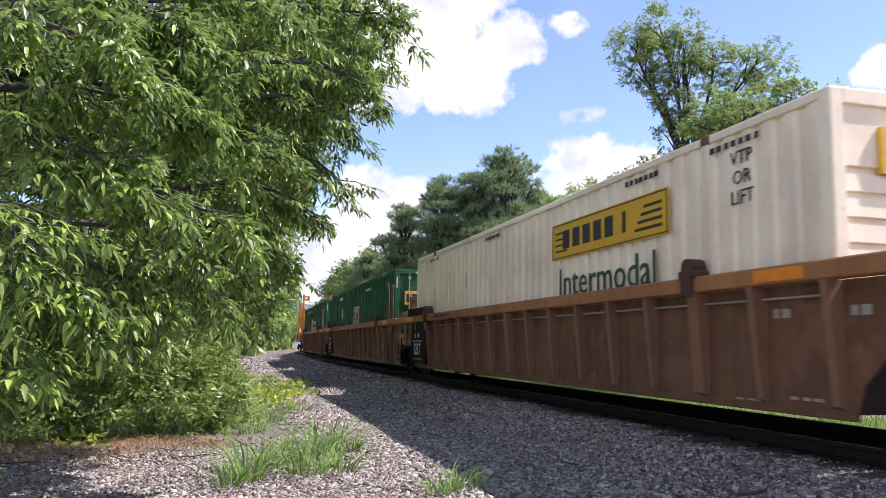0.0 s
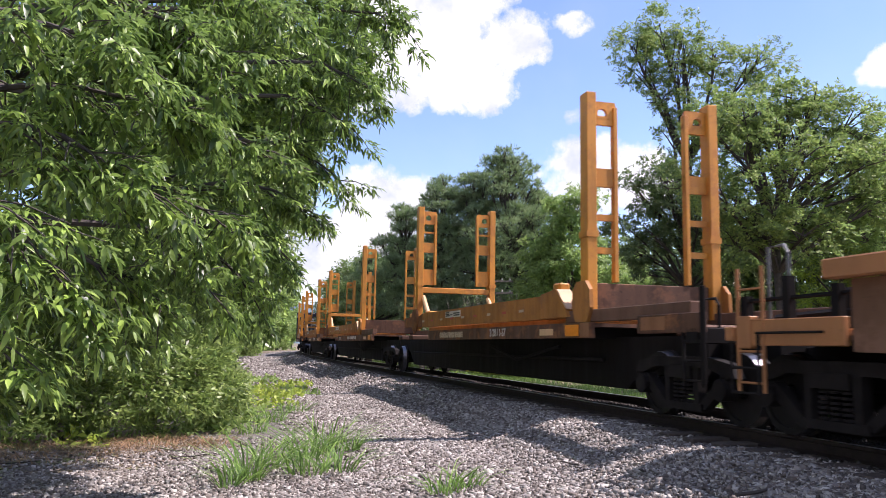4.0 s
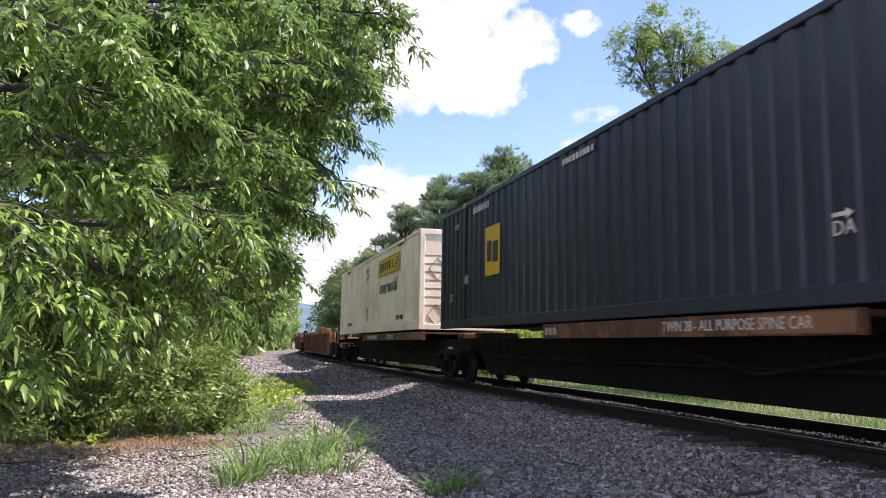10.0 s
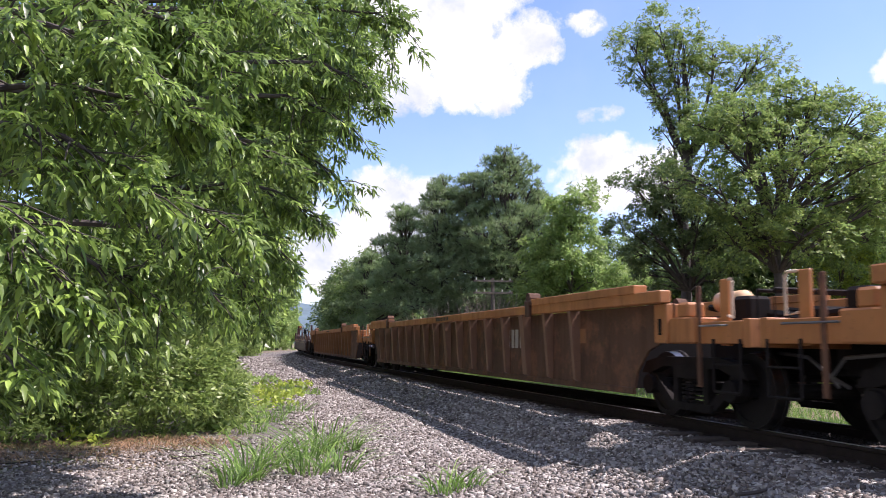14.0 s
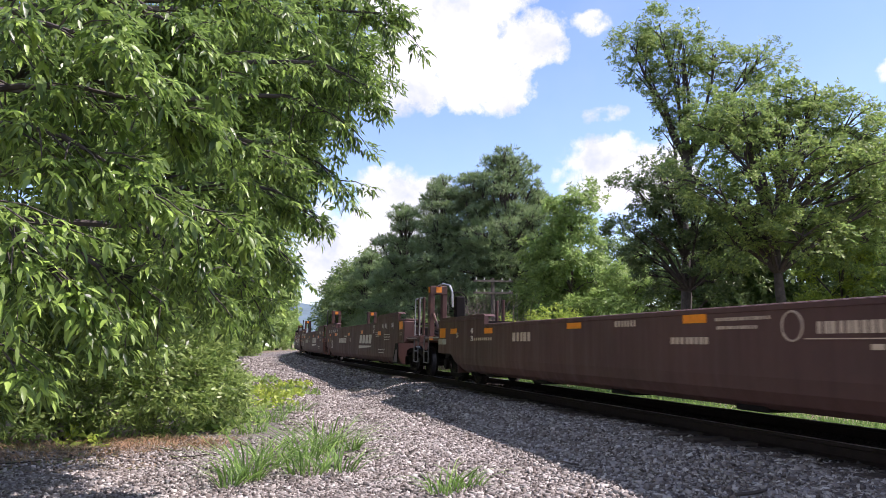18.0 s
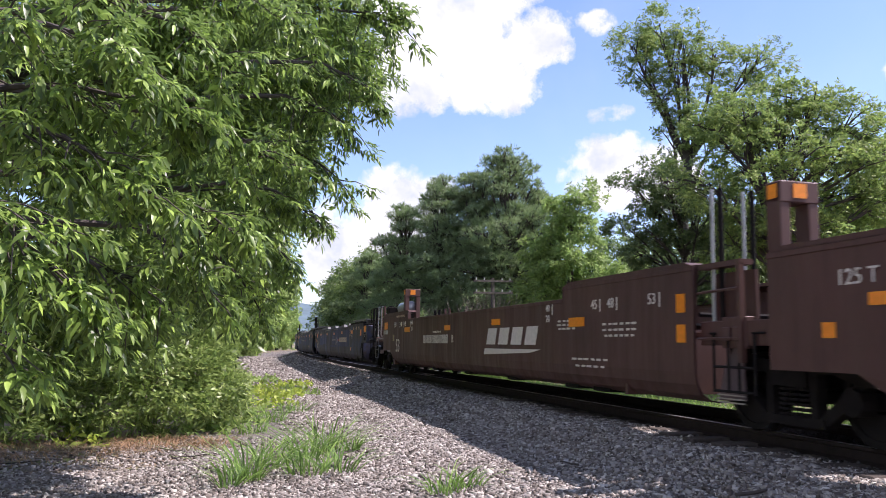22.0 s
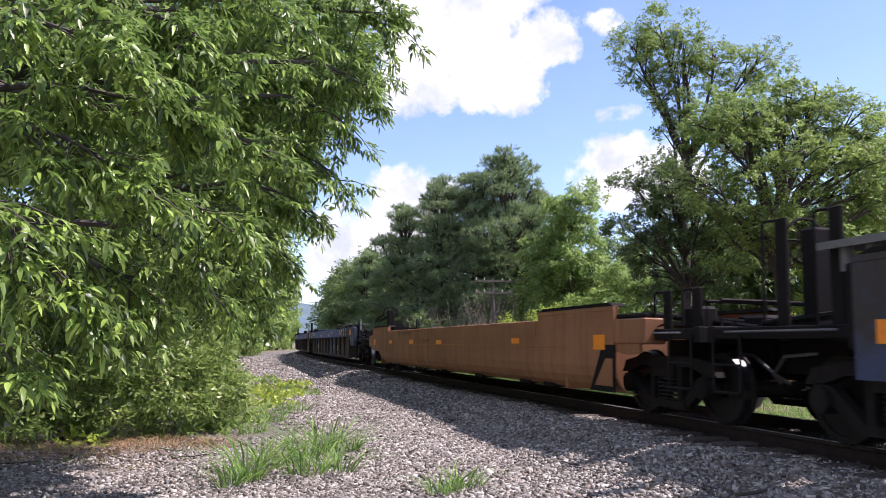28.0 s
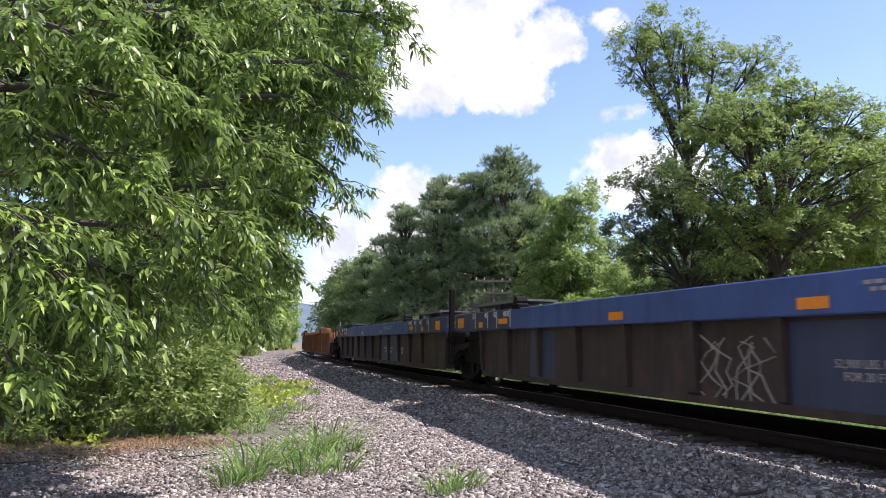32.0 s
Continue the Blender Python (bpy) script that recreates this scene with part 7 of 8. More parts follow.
# the far side of the line
def far_tree(name, label, x, y, h, lobes, seed, mats, leaf=(5, 0.35, 0.24, 0.10, 0.35), trunk=0.16, style="leaf", lean=(0, 0)):
    lobes = [(*l[:6], int(l[6] * (1.05 if mats[0] == "leaf_mid" else 0.6 if mats[0] == "leaf_light" else 0.85))) for l in lobes]
    tree(name, label, (x, y), h, lobes, leaf, trunk, mats, seed, style=style, lean=lean, group="trees beyond the track")


def crown(rs, x, y, z0, z1, r, n, cnt, squash=0.75, taper=0.5, small=0.32, big=0.5):
    out = []
    for i in range(n):
        f = (i + 0.5) / n
        a = i * 2.4 + rs.uniform(-0.5, 0.5)
        w = r * (1 - taper * abs(f - 0.45) * 2) * rs.uniform(0.35, 0.7 if small > 0.3 else 0.9)
        k = r * rs.uniform(small, big)
        out.append((x + w * math.cos(a), y + w * math.sin(a), z0 + (z1 - z0) * f, k, k, k * squash, cnt))
    return out


R = random.Random(5)
far_tree("round_tree", "rounded leafy tree with a forked dark trunk", 17.4, 21.6, 7.2,
         crown(R, 17.6, 21.4, 3.9, 8.7, 4.0, 36, 210, 0.55, 0.5, 0.2, 0.34) + [(18.6, 20.8, 8.8, 1.1, 1.0, 0.6, 300), (19.6, 20.5, 8.3, 1.0, 1.0, 0.6, 280), (20.2, 20.4, 7.1, 1.0, 1.0, 0.65, 280), (19.1, 20.6, 7.4, 1.1, 1.0, 0.65, 300), (17.7, 21.0, 9.0, 1.1, 1.0, 0.55, 300), (16.3, 21.4, 8.3, 1.0, 1.0, 0.5, 260), (15.0, 21.8, 8.1, 0.9, 0.9, 0.5, 230), (20.6, 20.4, 5.9, 1.0, 1.0, 0.65, 260)], 31, ("leaf_mid", "bark_dark"), (6, 0.22, 0.125, 0.058, 0.3), 0.19)
far_tree("tall_tree", "tall thin-crowned tree with an open upper crown", 18.2, 28.3, 13.0,
         [(17.4, 28.4, 14.2, 1.25, 1.2, 1.0, 560), (16.2, 28.6, 13.4, 1.0, 1.0, 0.85, 400), (16.6, 28.5, 12.3, 0.8, 0.9, 0.6, 240), (19.7, 27.8, 12.9, 1.15, 1.1, 0.8, 460), (21.5, 27.3, 12.8, 1.2, 1.0, 0.75, 460), (18.1, 28.2, 12.4, 1.1, 1.0, 0.9, 400), (20.7, 27.6, 11.4, 1.35, 1.0, 0.8, 460), (18.4, 28.2, 13.4, 1.0, 1.0, 0.8, 300), (18.8, 28.0, 10.6, 1.3, 1.0, 0.9, 420), (17.8, 28.3, 9.4, 0.9, 0.9, 0.8, 240), (19.9, 27.8, 9.9, 1.1, 1.0, 0.8, 330), (17.2, 28.3, 11.2, 0.7, 0.8, 0.6, 150), (17.7, 28.2, 7.6, 1.0, 1.0, 0.9, 200)],
         32, ("leaf_mid", "bark_dark"), (6, 0.22, 0.13, 0.056, 0.3), 0.22, lean=(0.2, 0))
far_tree("slender_tree", "leafy tree with thin spreading branches, shade put into its leaf colour", 15.9, 24.8, 6.4,
         crown(R, 15.8, 24.8, 2.6, 6.9, 2.3, 26, 80, 0.6, 0.5, 0.22, 0.36) + [(13.8, 24.8, 6.6, 0.7, 0.7, 0.4, 190), (13.6, 25.0, 5.1, 0.8, 0.8, 0.4, 230), (14.3, 24.7, 5.9, 0.8, 0.8, 0.4, 240), (14.9, 24.4, 7.0, 0.8, 0.8, 0.45, 240), (14.9, 24.7, 4.7, 0.8, 0.8, 0.4, 240), (14.1, 25.0, 4.1, 0.7, 0.7, 0.3, 190), (15.4, 24.4, 5.9, 0.9, 0.8, 0.45, 260), (15.9, 24.4, 4.5, 0.9, 0.8, 0.4, 260)], 33, ("leaf_shaded", "bark_dark"), (6, 0.22, 0.125, 0.058, 0.3), 0.12)
far_tree("round_tree", "broad leafy tree at the wood's edge", 23.0, 21.0, 6.4,
         crown(R, 22.6, 21.4, 1.6, 7.4, 3.2, 26, 420, 0.6, 0.5, 0.22, 0.36), 34, ("leaf_light", "bark"), (5, 0.22, 0.13, 0.06, 0.3), 0.17)
far_tree("young_tree", "light green young tree with soft foliage", 18.6, 40.2, 8.2,
         crown(R, 18.5, 40.2, 1.2, 9.2, 2.5, 14, 480), 35, ("leaf_light", "bark"), (5, 0.35, 0.24, 0.10, 0.35), 0.13)
far_tree("young_tree", "light green young tree with soft foliage", 20.4, 36.5, 4.6,
         crown(R, 20.4, 36.5, 0.6, 4.9, 2.8, 10, 420), 36, ("leaf_light", "bark"), (5, 0.35, 0.24, 0.10, 0.35), 0.1)
far_tree("young_tree", "light green young tree with soft foliage", 17.4, 41.5, 5.6,
         crown(R, 17.4, 41.0, 0.6, 6.4, 2.4, 10, 420), 37, ("leaf_light", "bark"), (5, 0.35, 0.24, 0.10, 0.35), 0.1)
far_tree("young_tree", "yellow-green young tree in the sun", 20.9, 22.8, 3.6,
         crown(R, 20.9, 22.8, 1.0, 4.9, 1.9, 14, 260, 0.6, 0.5, 0.25, 0.4), 38, ("leaf_yellow", "bark"), (5, 0.2, 0.13, 0.06, 0.3), 0.08)
# pines: whorls of spreading feathery boughs
for i, (x, y, h, w, n) in enumerate(((16.7, 45.4, 13.2, 4.6, 40), (13.4, 48.5, 11.6, 4.2, 34), (11.4, 51.0, 10.2, 3.4, 26), (18.8, 46.5, 11.0, 3.4, 26), (9.9, 56.0, 7.4, 2.6, 16), (15.0, 47.0, 11.8, 3.8, 30))):
    rr = random.Random(90 + i)
    lobes = []
    n = int(n * 2.1)
    for j in range(n):
        f = (j + 0.6) / n
        a = j * 2.4 + rr.uniform(-0.4, 0.4)
        reach = w * (1.02 - f) ** 0.62 * rr.uniform(0.3, 1.05) + 0.1
        k = w * 0.24 * (1.15 - 0.62 * f) * rr.uniform(0.8, 1.25)
        lobes.append((x + reach * math.cos(a), y + reach * math.sin(a), 1.0 + (h - 1.3) * f + rr.uniform(-0.3, 0.3), k * 1.25, k * 1.25, k * 0.42, int(95 * (1.25 - 0.75 * f))))
    tree("pine_tree", "dark green pine with tiers of feathery boughs", (x, y), h, lobes, (10, 0.2, 0.42, 0.032, 0), 0.2, ("needle", "bark_dark"), 300 + i, style="pine", group="pines beyond the track")
for i, (x, y, h, w) in enumerate(((11.3, 64.0, 7.6, 3.6), (12.3, 80.0, 8.0, 4.2), (14.4, 96.0, 8.6, 5.0), (17.0, 72.0, 8.0, 4.5), (23.5, 44.0, 6.6, 4.0), (24.6, 34.0, 6.6, 3.8), (29.0, 27.0, 8.0, 4.2), (20.5, 58.0, 8.0, 4.6), (13.2, 60.0, 7.6, 4.0), (28.6, 34.0, 7.2, 4.4), (33.0, 32.0, 7.6, 4.8), (25.6, 36.5, 7.0, 4.0))):
    far_tree("woodland_tree", "dark leafy woodland tree", x, y, h * 0.85, crown(random.Random(400 + i), x, y, 0.6, h, w, 12, 420), 400 + i, ("leaf_far", "bark_dark"), (5, 0.4, 0.3, 0.12, 0.35), 0.18)

# brush under the pines
for i, (x, y, rx, rz, mat, cnt) in enumerate(((12.6, 37.6, 1.2, 1.0, "leaf_yellow", 600), (14.2, 36.6, 1.5, 1.3, "leaf_yellow", 900), (16.0, 35.4, 1.6, 1.5, "leaf_yellow", 900), (18.4, 33.4, 1.8, 1.4, "leaf_light", 900), (10.9, 43.0, 1.2, 1.4, "leaf_far", 600), (16.2, 24.4, 1.7, 1.1, "leaf_far", 800), (19.6, 24.4, 2.0, 1.3, "leaf_yellow", 800), (21.5, 20.0, 2.0, 1.6, "leaf_light", 900), (19.6, 17.6, 1.8, 1.2, "leaf_light", 900))):
    tree("bush", "low bush of %s leaves" % ("yellow-green" if mat == "leaf_yellow" else "green"), (x, y), 0.8, [(x, y, ground_z(x, y) + rz * 1.05, rx, 1.3, rz, cnt), (x + 0.8, y - 0.4, ground_z(x, y) + rz * 0.7, rx * 0.8, 1.2, rz * 0.8, cnt)], (5, 0.22, 0.17, 0.085, 0.2), 0.03, (mat, "twig"), 500 + i, category="bush", group="brush beyond the track")


def bare_brush(x, y, h, seed):
    r = random.Random(seed)
    t = thing("bare_bush", "leafless grey brush of thin twigs", "bush")
    bm = bmesh.new()
    for _ in range(46):
        a, l = r.uniform(0, 6.28), r.uniform(0.4, 1.0) * h
        p = Vector((x + r.uniform(-1.3, 1.3), y + r.uniform(-0.5, 0.5), ground_z(x, y)))
        q = p + Vector((math.cos(a) * l * 0.35, math.sin(a) * l * 0.3, l))
        tube(bm, [p, p.lerp(q, 0.5) + Vector((0.1, 0, 0.1)), q], [0.022, 0.016, 0.006], 4)
        for _ in range(4):
            s = p.lerp(q, r.uniform(0.4, 0.9))
            tube(bm, [s, s + Vector((r.uniform(-0.6, 0.6), r.uniform(-0.3, 0.3), r.uniform(0.1, 0.7)))], [0.01, 0.004], 4)
    tagged(part("twig", bm, "twig", t), kind="stuff")


bare_brush(12.2, 38.2, 4.4, 1), bare_brush(13.6, 38.0, 4.6, 2), bare_brush(11.0, 39.5, 3.6, 3)


def pole(x, y, h):
    t = thing("utility_pole", "old wooden line pole with a crossarm", "utility pole")
    z = ground_z(x, y) - 0.1
    part("post", tube(bmesh.new(), [(x, y, z), (x, y, h)], [0.13, 0.1], 10), "bark", t)
    for dz in (0.12, 0.75):
        arm = part("crossarm", boxes((x - 1.1, x + 1.1, y - 0.14, y - 0.05, h - dz - 0.1, h - dz)), "bark", t)
        for dx in (-0.95, -0.5, 0.5, 0.95):
            part("insulator", tube(bmesh.new(), [(x + dx, y - 0.1, h - dz), (x + dx, y - 0.1, h - dz + 0.13)], [0.04, 0.025], 8), "concrete", arm)


pole(13.7, 39.6, 4.4)


# ---- grass, weeds, litter ----
def tuft(label, name, x, y, r, n, h, mat, seed, spread=0.6, group="", width=0.012):
    rs = np.random.RandomState(seed)
    a, d = rs.uniform(0, 6.28, n), r * np.sqrt(rs.random(n))
    bx, by = x + d * np.cos(a), y + d * np.sin(a)
    bz = np.array([ground_z(p, q) for p, q in zip(bx, by)]) - 0.01
    l = h * rs.uniform(0.45, 1.15, n)
    o = rs.uniform(0, 6.28, n)
    out = np.stack([np.cos(o), np.sin(o), np.zeros(n)], 1) * 0.5 + np.stack([np.cos(a), np.sin(a), np.zeros(n)], 1) * 0.5
    side = np.stack([-np.sin(o), np.cos(o), np.zeros(n)], 1)
    b = np.stack([bx, by, bz], 1)
    up = np.array([0, 0, 1.0])
    w = width * rs.uniform(0.7, 1.3, n)[:, None]
    lean = spread * rs.uniform(0.4, 1.3, n)[:, None]
    p1 = b + up * (l * 0.55)[:, None] + out * lean * (l * 0.3)[:, None]
    p2 = b + up * (l * 0.85)[:, None] + out * lean * (l * 0.75)[:, None]
    p3 = b + up * (l * (0.95 - 0.3 * rs.random(n)))[:, None] + out * lean * (l * 1.25)[:, None]
    v = np.stack([b - side * w * 0.4, b + side * w * 0.4, p1 - side * w * 0.5, p1 + side * w * 0.5, p2 - side * w * 0.35, p2 + side * w * 0.35, p3 - side * w * 0.04, p3 + side * w * 0.04], 1).reshape(-1, 3)
    k = np.arange(n)[:, None] * 8
    f = np.concatenate([k + np.array([0, 1, 3, 2]), k + np.array([2, 3, 5, 4]), k + np.array([4, 5, 7, 6])])
    ob = new(name, mesh_from(name, v, f, mat))
    return tagged(ob, label, "grass" if "grass" in name else "plant", group)


for i, (x, y, r, n, h) in enumerate(((0.28, 8.9, 0.2, 90, 0.46), (0.1, 8.6, 0.12, 40, 0.34), (0.62, 9.7, 0.3, 80, 0.4), (1.05, 10.4, 0.3, 100, 0.48), (1.4, 10.9, 0.22, 80, 0.5), (0.95, 9.1, 0.3, 80, 0.3), (1.3, 9.2, 0.25, 70, 0.3), (2.15, 7.7, 0.22, 70, 0.24), (2.45, 7.95, 0.18, 50, 0.2), (1.75, 11.0, 0.12, 60, 0.3),
                                     (-0.1, 14.5, 0.35, 110, 0.3), (0.5, 13.4, 0.3, 70, 0.26), (0.85, 15.6, 0.4, 110, 0.26), (1.4, 17.4, 0.45, 110, 0.26))):
    tuft("clump of green grass growing out of the gravel", "grass_tuft", x, y, r * 0.8, int(n * 0.75), h * 1.05, "grass", 600 + i, 2.3, "grass clumps in the gravel", 0.017)
for i, (x, y, r, n) in enumerate(((-1.0, 12.3, 0.35, 240), (-0.6, 12.5, 0.35, 240), (-0.15, 12.4, 0.3, 200), (-1.8, 11.7, 0.5, 220), (-2.4, 11.4, 0.5, 200), (-2.0, 11.0, 0.6, 160), (-1.4, 11.6, 0.5, 140), (-3.0, 10.6, 0.6, 160), (-0.9, 12.0, 0.5, 220), (-0.3, 11.9, 0.4, 200), (-1.7, 12.3, 0.6, 240), (-2.6, 12.2, 0.6, 240), (-3.4, 11.6, 0.6, 200))):
    tuft("flattened tawny dry grass", "dry_grass", x, y, r * 1.1, int(n * 0.7), 0.13, "straw", 640 + i, 2.8, "dry grass by the verge", 0.008)


def litter():
    """Dead twigs on the bare earth before the shrubs."""
    r = random.Random(21)
    for q in range(26):
        x, y = r.uniform(-3.6, -0.2), r.uniform(10.4, 12.8)
        a, l = r.uniform(0, 6.28), r.uniform(0.25, 0.9)
        bm, pts = bmesh.new(), []
        for f in (0, 0.4, 0.7, 1.0):
            px, py = x + math.cos(a) * l * f + r.uniform(-0.04, 0.04), y + math.sin(a) * l * f + r.uniform(-0.04, 0.04)
            pts.append((px, py, ground_z(px, py) + 0.012 + 0.05 * f * r.random()))
        tube(bm, pts, [0.011, 0.009, 0.007, 0.003], 5)
        me = bare_mesh("fallen_twig", bm, "twig" if q % 3 else "bark_dark")
        tagged(new("fallen_twig", me), "thin dead twig lying on bare earth", "twig", "fallen twigs by the verge")


litter()


def weeds(x, y, r, n, h, mat, seed, label):
    rs = np.random.RandomState(seed)
    p = np.stack([x + r * rs.uniform(-1, 1, n), y + r * 1.6 * rs.uniform(-1, 1, n), np.zeros(n)], 1)
    p[:, 2] = [ground_z(a, b) for a, b in p[:, :2]]
    p[:, 2] += h * rs.uniform(0.15, 1.0, n)
    v, f = sprays(rs, p, unit(rs.normal(size=(n, 3)) + np.array([0, 0, 0.8])), 4, 0.1, 0.13, 0.08, 0.1)
    tagged(new("weed_patch", mesh_from("weed_patch", v, f, mat)), label, "weeds", "weeds along the path", "stuff")


for i, (x, y, r, n, h, mat) in enumerate(((0.3, 17.6, 0.6, 150, 0.12, "leaf_light"), (0.9, 19.6, 0.7, 170, 0.13, "leaf_yellow"), (1.3, 22.6, 0.9, 260, 0.16, "leaf_yellow"), (0.2, 15.4, 0.5, 120, 0.1, "leaf_light"), (2.1, 23.4, 0.5, 110, 0.12, "leaf_light"), (0.0, 20.8, 0.6, 170, 0.2, "leaf_yellow"), (-1.9, 12.5, 0.35, 40, 0.22, "leaf_yellow"),
                                            (0.5, 25.6, 0.8, 240, 0.2, "leaf_yellow"), (2.2, 26.8, 0.7, 160, 0.16, "leaf_yellow"), (0.9, 30.0, 1.0, 300, 0.3, "leaf_light"), (-0.2, 13.9, 0.35, 90, 0.14, "leaf_light"))):
    weeds(x, y, r, int(n * 0.45), h * 0.8, mat, 660 + i, "low broad-leaved weeds in bright sun")


def sticks():
    """Dark lengths of dead wood on the ballast."""
    for (x, y), l, a, w in (((4.36, 5.86), 0.42, 0.1, 0.018), ((5.2, 25.0), 0.7, -0.5, 0.05), ((2.5, 10.5), 0.3, 0.9, 0.012), ((3.9, 8.6), 0.25, 2.2, 0.012)):
        pts = [(x + math.cos(a) * l * f, y + math.sin(a) * l * f, ground_z(x, y) + 0.05 + 0.01 * math.sin(f * 5)) for f in (-0.5, -0.1, 0.25, 0.5)]
        tagged(new("fallen_stick", bare_mesh("fallen_stick", tube(bmesh.new(), pts, [w, w * 0.95, w * 0.8, w * 0.5], 6), "bark_dark")), "dark dead stick lying on the ballast", "stick", "sticks on the ballast")


sticks()


def verge():
    """The mown strip beyond the rails and rough grass below the trees, blade by blade near the line."""
    rs = np.random.RandomState(3)
    n = 26000
    y = 2 + 60 * rs.random(n) ** 1.5
    x = np.array([track_x(v) for v in y]) + 3.3 + 6.5 * rs.random(n) ** 1.3
    b = np.stack([x, y, [ground_z(p, q) for p, q in zip(x, y)]], 1)
    w = unit(rs.normal(size=(n, 3)) * 0.4 + np.array([0, 0, 1.0]))
    l = rs.uniform(0.1, 0.3, n)
    v, f = leaf_quads(b, w, unit(rs.normal(size=(n, 3))), l, np.full(n, 0.022))
    tagged(new("verge_grass", mesh_from("verge_grass", v, f, "grass")), "sunlit rough grass beside the track", "grass", "", "stuff")


verge()


def shoulder(v):
    """How far a place lies from the line's middle, leftwards."""
    return np.array([track_x(b) - a for a, b in v])


BEDS = ((84000, (-3.2, 5.8, 6.0, 13.5), 0.025), (14000, (5.3, 7.4, 5.4, 13.0), 0.025), (11000, (3.4, 6.3, 4.4, 6.0), 0.025), (30000, (0.6, 5.9, 13.5, 24.0), 0.031), (11000, (0.4, 6.1, 24.0, 42.0), 0.042), (9000, (0.2, 6.4, 42.0, 80.0), 0.065))


def stones(beds=BEDS, seed=9, dark=False):
    """Loose ballast: angular stones, dense near the camera's side of the line."""
    rs = np.random.RandomState(seed)
    parts_ = []
    for n, (x0, x1, y0, y1), size in beds:
        x, y = rs.uniform(x0, x1, n), rs.uniform(y0, y1, n)
        keep = x > -3.2
        l = shoulder(np.stack([x, y], 1))
        ok = keep & (l > 0.95 + 0.3 * rs.random(n)) & ((x + np.where(rs.random(n) < 0.3, 2.6, 0.0) * (y < 12.8)) > np.where(y > 26.0, 0.5, np.where(y > 11.8, 1.0 + 0.05 * (y - 12), np.where(y > 10.0, -0.4, -3.2))) + 0.35 * np.sin(y * 5.1) * np.sin(x * 3.7))
        if dark:
            ok = (l < 1.1 - 0.25 * rs.random(n)) & (l > -1.9) & (np.abs(np.abs(l) - 0.7525) > 0.1)
        x, y = x[ok], y[ok]
        z = np.array([ground_z(a, b) for a, b in zip(x, y)])
        m = len(x)
        cube = np.array([(a, b, c) for a in (-1, 1) for b in (-1, 1) for c in (-1, 1)], float)
        v = cube[None] * rs.uniform(0.35, 1.0, (m, 8, 3)) * rs.uniform(0.4, 1.3, (m, 1, 3)) * (size * rs.uniform(0.5, 1.35, m) * np.where(rs.random(m) < 0.06, 1.5, 1.0))[:, None, None]
        v[:, :, 2] *= 0.6
        a, b = rs.uniform(0, 6.28, m), rs.normal(size=m) * 0.7
        ca, sa, cb, sb = np.cos(a)[:, None], np.sin(a)[:, None], np.cos(b)[:, None], np.sin(b)[:, None]
        X, Z = v[:, :, 0] * cb + v[:, :, 2] * sb, -v[:, :, 0] * sb + v[:, :, 2] * cb
        v = np.stack([X * ca - v[:, :, 1] * sa, X * sa + v[:, :, 1] * ca, Z], 2)
        v += np.stack([x, y, z + size * 0.25], 1)[:, None]
        f = np.array([(0, 1, 3, 2), (4, 6, 7, 5), (0, 4, 5, 1), (2, 3, 7, 6), (0, 2, 6, 4), (1, 5, 7, 3)])
        parts_.append((v.reshape(-1, 3), (np.arange(m)[:, None, None] * 8 + f[None]).reshape(-1, 4)))
    return parts_


def lay(parts_, name, mat, label):
    off, vs, fs = 0, [], []
    for v, f in parts_:
        vs.append(v), fs.append(f + off)
        off += len(v)
    tagged(new(name, mesh_from(name, np.concatenate(vs), np.concatenate(fs), mat)), label, "ballast", "", "stuff")


lay(stones(), "ballast_stones", "stone", "loose angular grey ballast stones")
# stones between the rails, darkened for oil and for shade under the cars
lay(stones(((28000, (4.6, 8.4, 4.4, 16.0), 0.02), (9000, (4.5, 8.2, 16.0, 34.0), 0.03)), 5, True), "oily_shaded_ballast", "stone_oily_shaded", "oil-stained ballast between the rails, the train's shade in its tone")


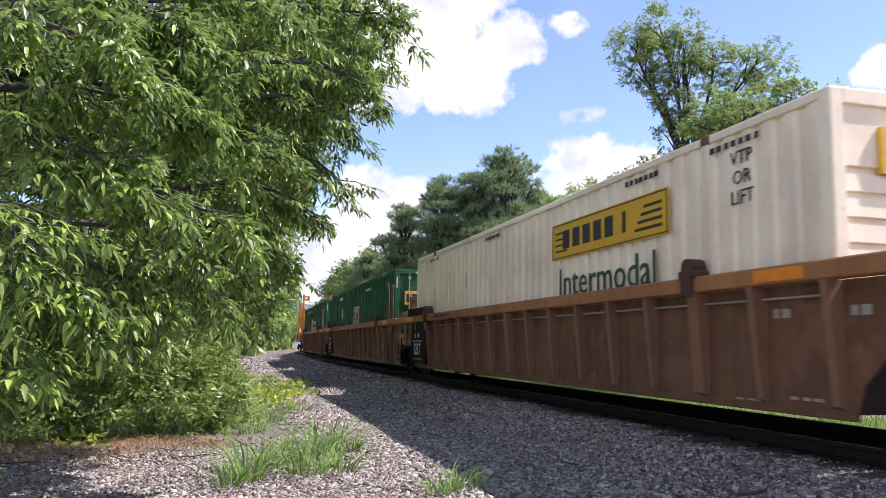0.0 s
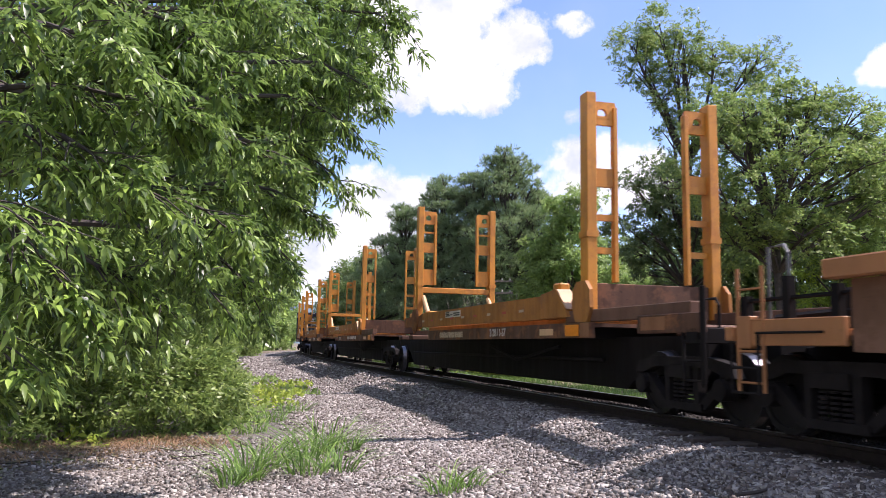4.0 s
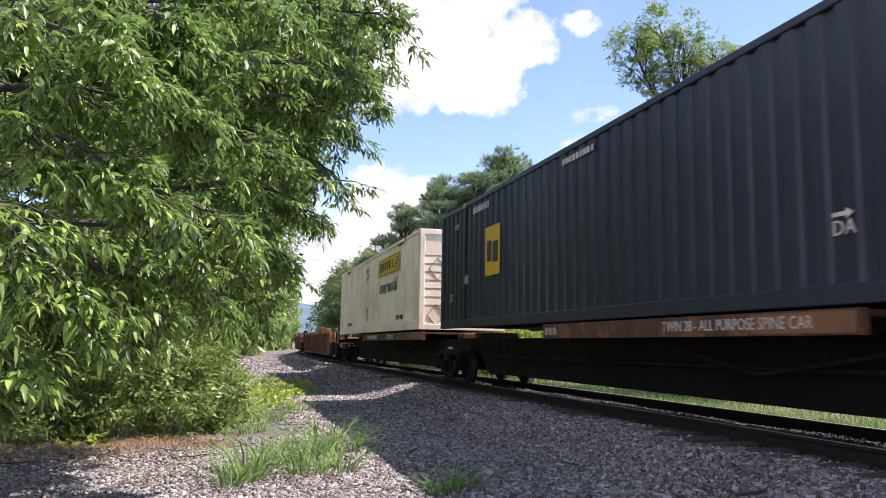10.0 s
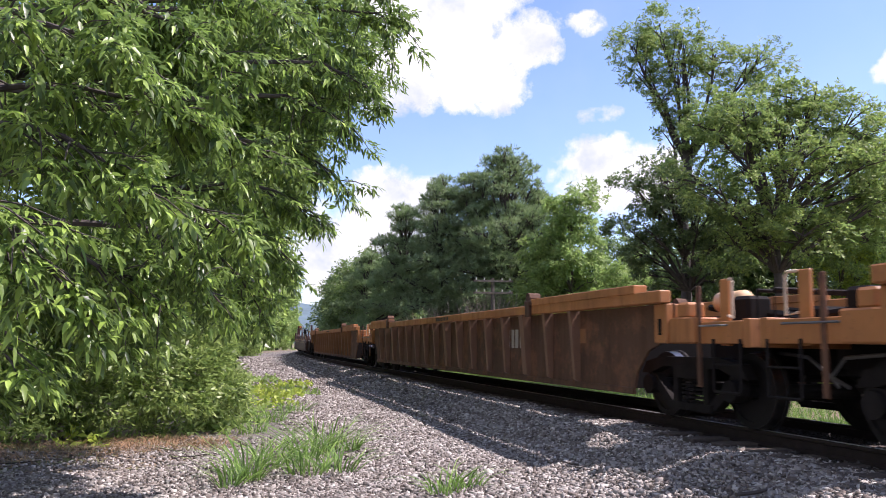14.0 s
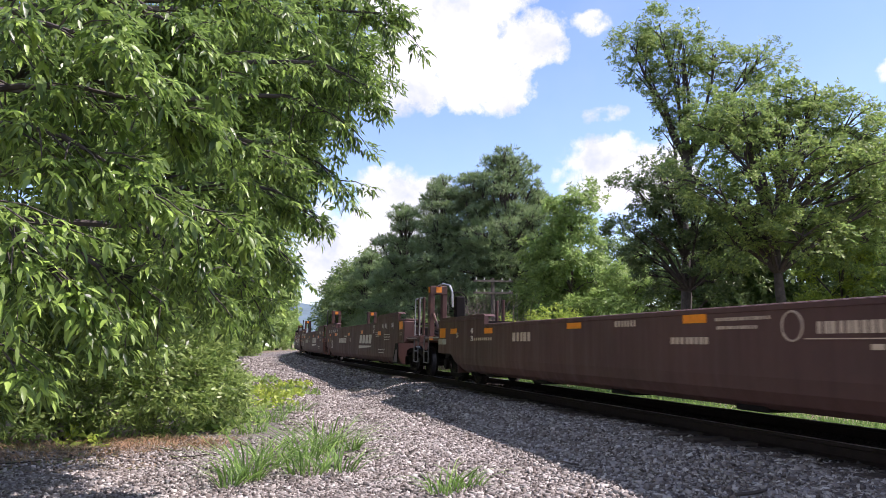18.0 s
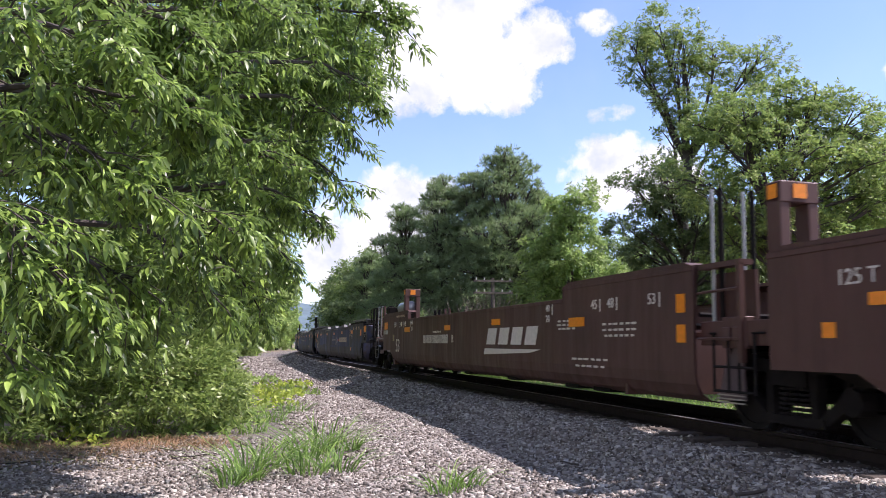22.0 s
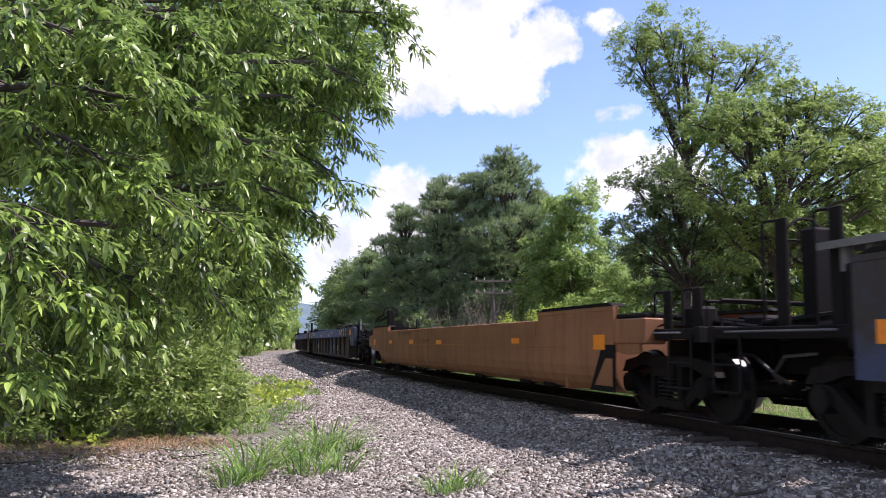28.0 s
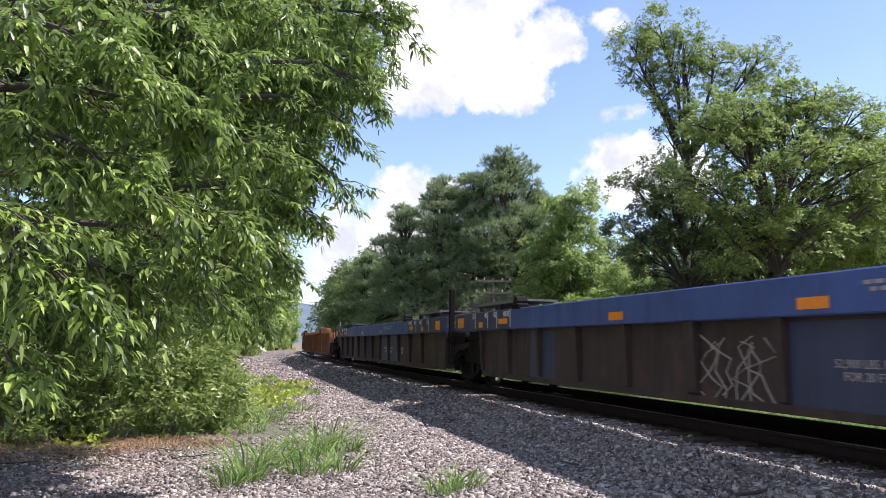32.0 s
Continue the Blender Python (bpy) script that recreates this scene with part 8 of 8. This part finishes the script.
# ---- distance ----
def hills():
    bm = bmesh.new()
    rows = []
    for i in range(41):
        a = radians(-25 + i * 2.0)
        d = 1500 + 120 * math.sin(i * 0.7)
        h = 62 + 24 * math.sin(i * 0.55 + 1.0) + 10 * math.sin(i * 1.7)
        rows.append([bm.verts.new((math.sin(a) * k, math.cos(a) * k, z)) for k, z in ((d - 420, -2), (d - 200, h * 0.55), (d, h), (d + 250, h * 0.6))])
    for r0, r1 in zip(rows, rows[1:]):
        for k in range(3):
            bm.faces.new((r0[k], r0[k + 1], r1[k + 1], r1[k]))
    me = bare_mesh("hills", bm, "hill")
    tagged(new("backdrop", me), "far wooded hills, tinted blue-green for haze", "hills", "", "structure")


hills()


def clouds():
    """A far glowing sheet of drifting cumulus, from its own azimuth and elevation in degrees; the part out of view is
    added fill light.
    """
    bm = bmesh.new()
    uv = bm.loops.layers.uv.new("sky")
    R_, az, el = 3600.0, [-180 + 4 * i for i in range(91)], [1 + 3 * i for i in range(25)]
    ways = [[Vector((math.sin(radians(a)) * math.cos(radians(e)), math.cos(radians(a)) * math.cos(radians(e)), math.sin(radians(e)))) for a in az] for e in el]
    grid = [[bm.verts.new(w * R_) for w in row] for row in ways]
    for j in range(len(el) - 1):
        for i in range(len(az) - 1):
            if ways[j][i].angle(SUN) < radians(26):      # gap left so the sheet doesn't block the sun
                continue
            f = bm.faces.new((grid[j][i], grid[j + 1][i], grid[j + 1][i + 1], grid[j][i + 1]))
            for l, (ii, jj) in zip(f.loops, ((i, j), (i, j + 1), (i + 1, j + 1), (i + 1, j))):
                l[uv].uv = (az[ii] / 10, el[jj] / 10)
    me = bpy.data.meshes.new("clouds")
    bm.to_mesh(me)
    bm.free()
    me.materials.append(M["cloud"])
    return tagged(new("cloud_backdrop", me), "white cumulus clouds drifting over blue sky, more added out of view as fill light", "clouds", "", "structure")


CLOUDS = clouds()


# ---- what moves ----
def motions():
    times = [i * 0.5 for i in range(int(SECONDS * 2) + 1)]
    for ob, middle, half in RUN:
        walk(ob, [(t, car_pose(middle, half, t)) for t in times])
    # clouds drift, boughs stir in the wind
    walk(CLOUDS, [(0.0, pose(0, 0, 0)), (SECONDS, pose(0, 0, 0, 0, 0, -3.0))])
    for ob, pivot, strength, phase in SWAY:
        rows = []
        for i in range(int(SECONDS / 0.8) + 1):
            t = i * 0.8
            a = strength * (math.sin(1.9 * t + phase) + 0.5 * math.sin(3.1 * t + 2.3 * phase))
            b = strength * 0.7 * math.sin(1.4 * t + 1.7 * phase)
            rows.append((t, pose(*pivot, b, a, 0.4 * a)))
        walk(ob, rows)


motions()
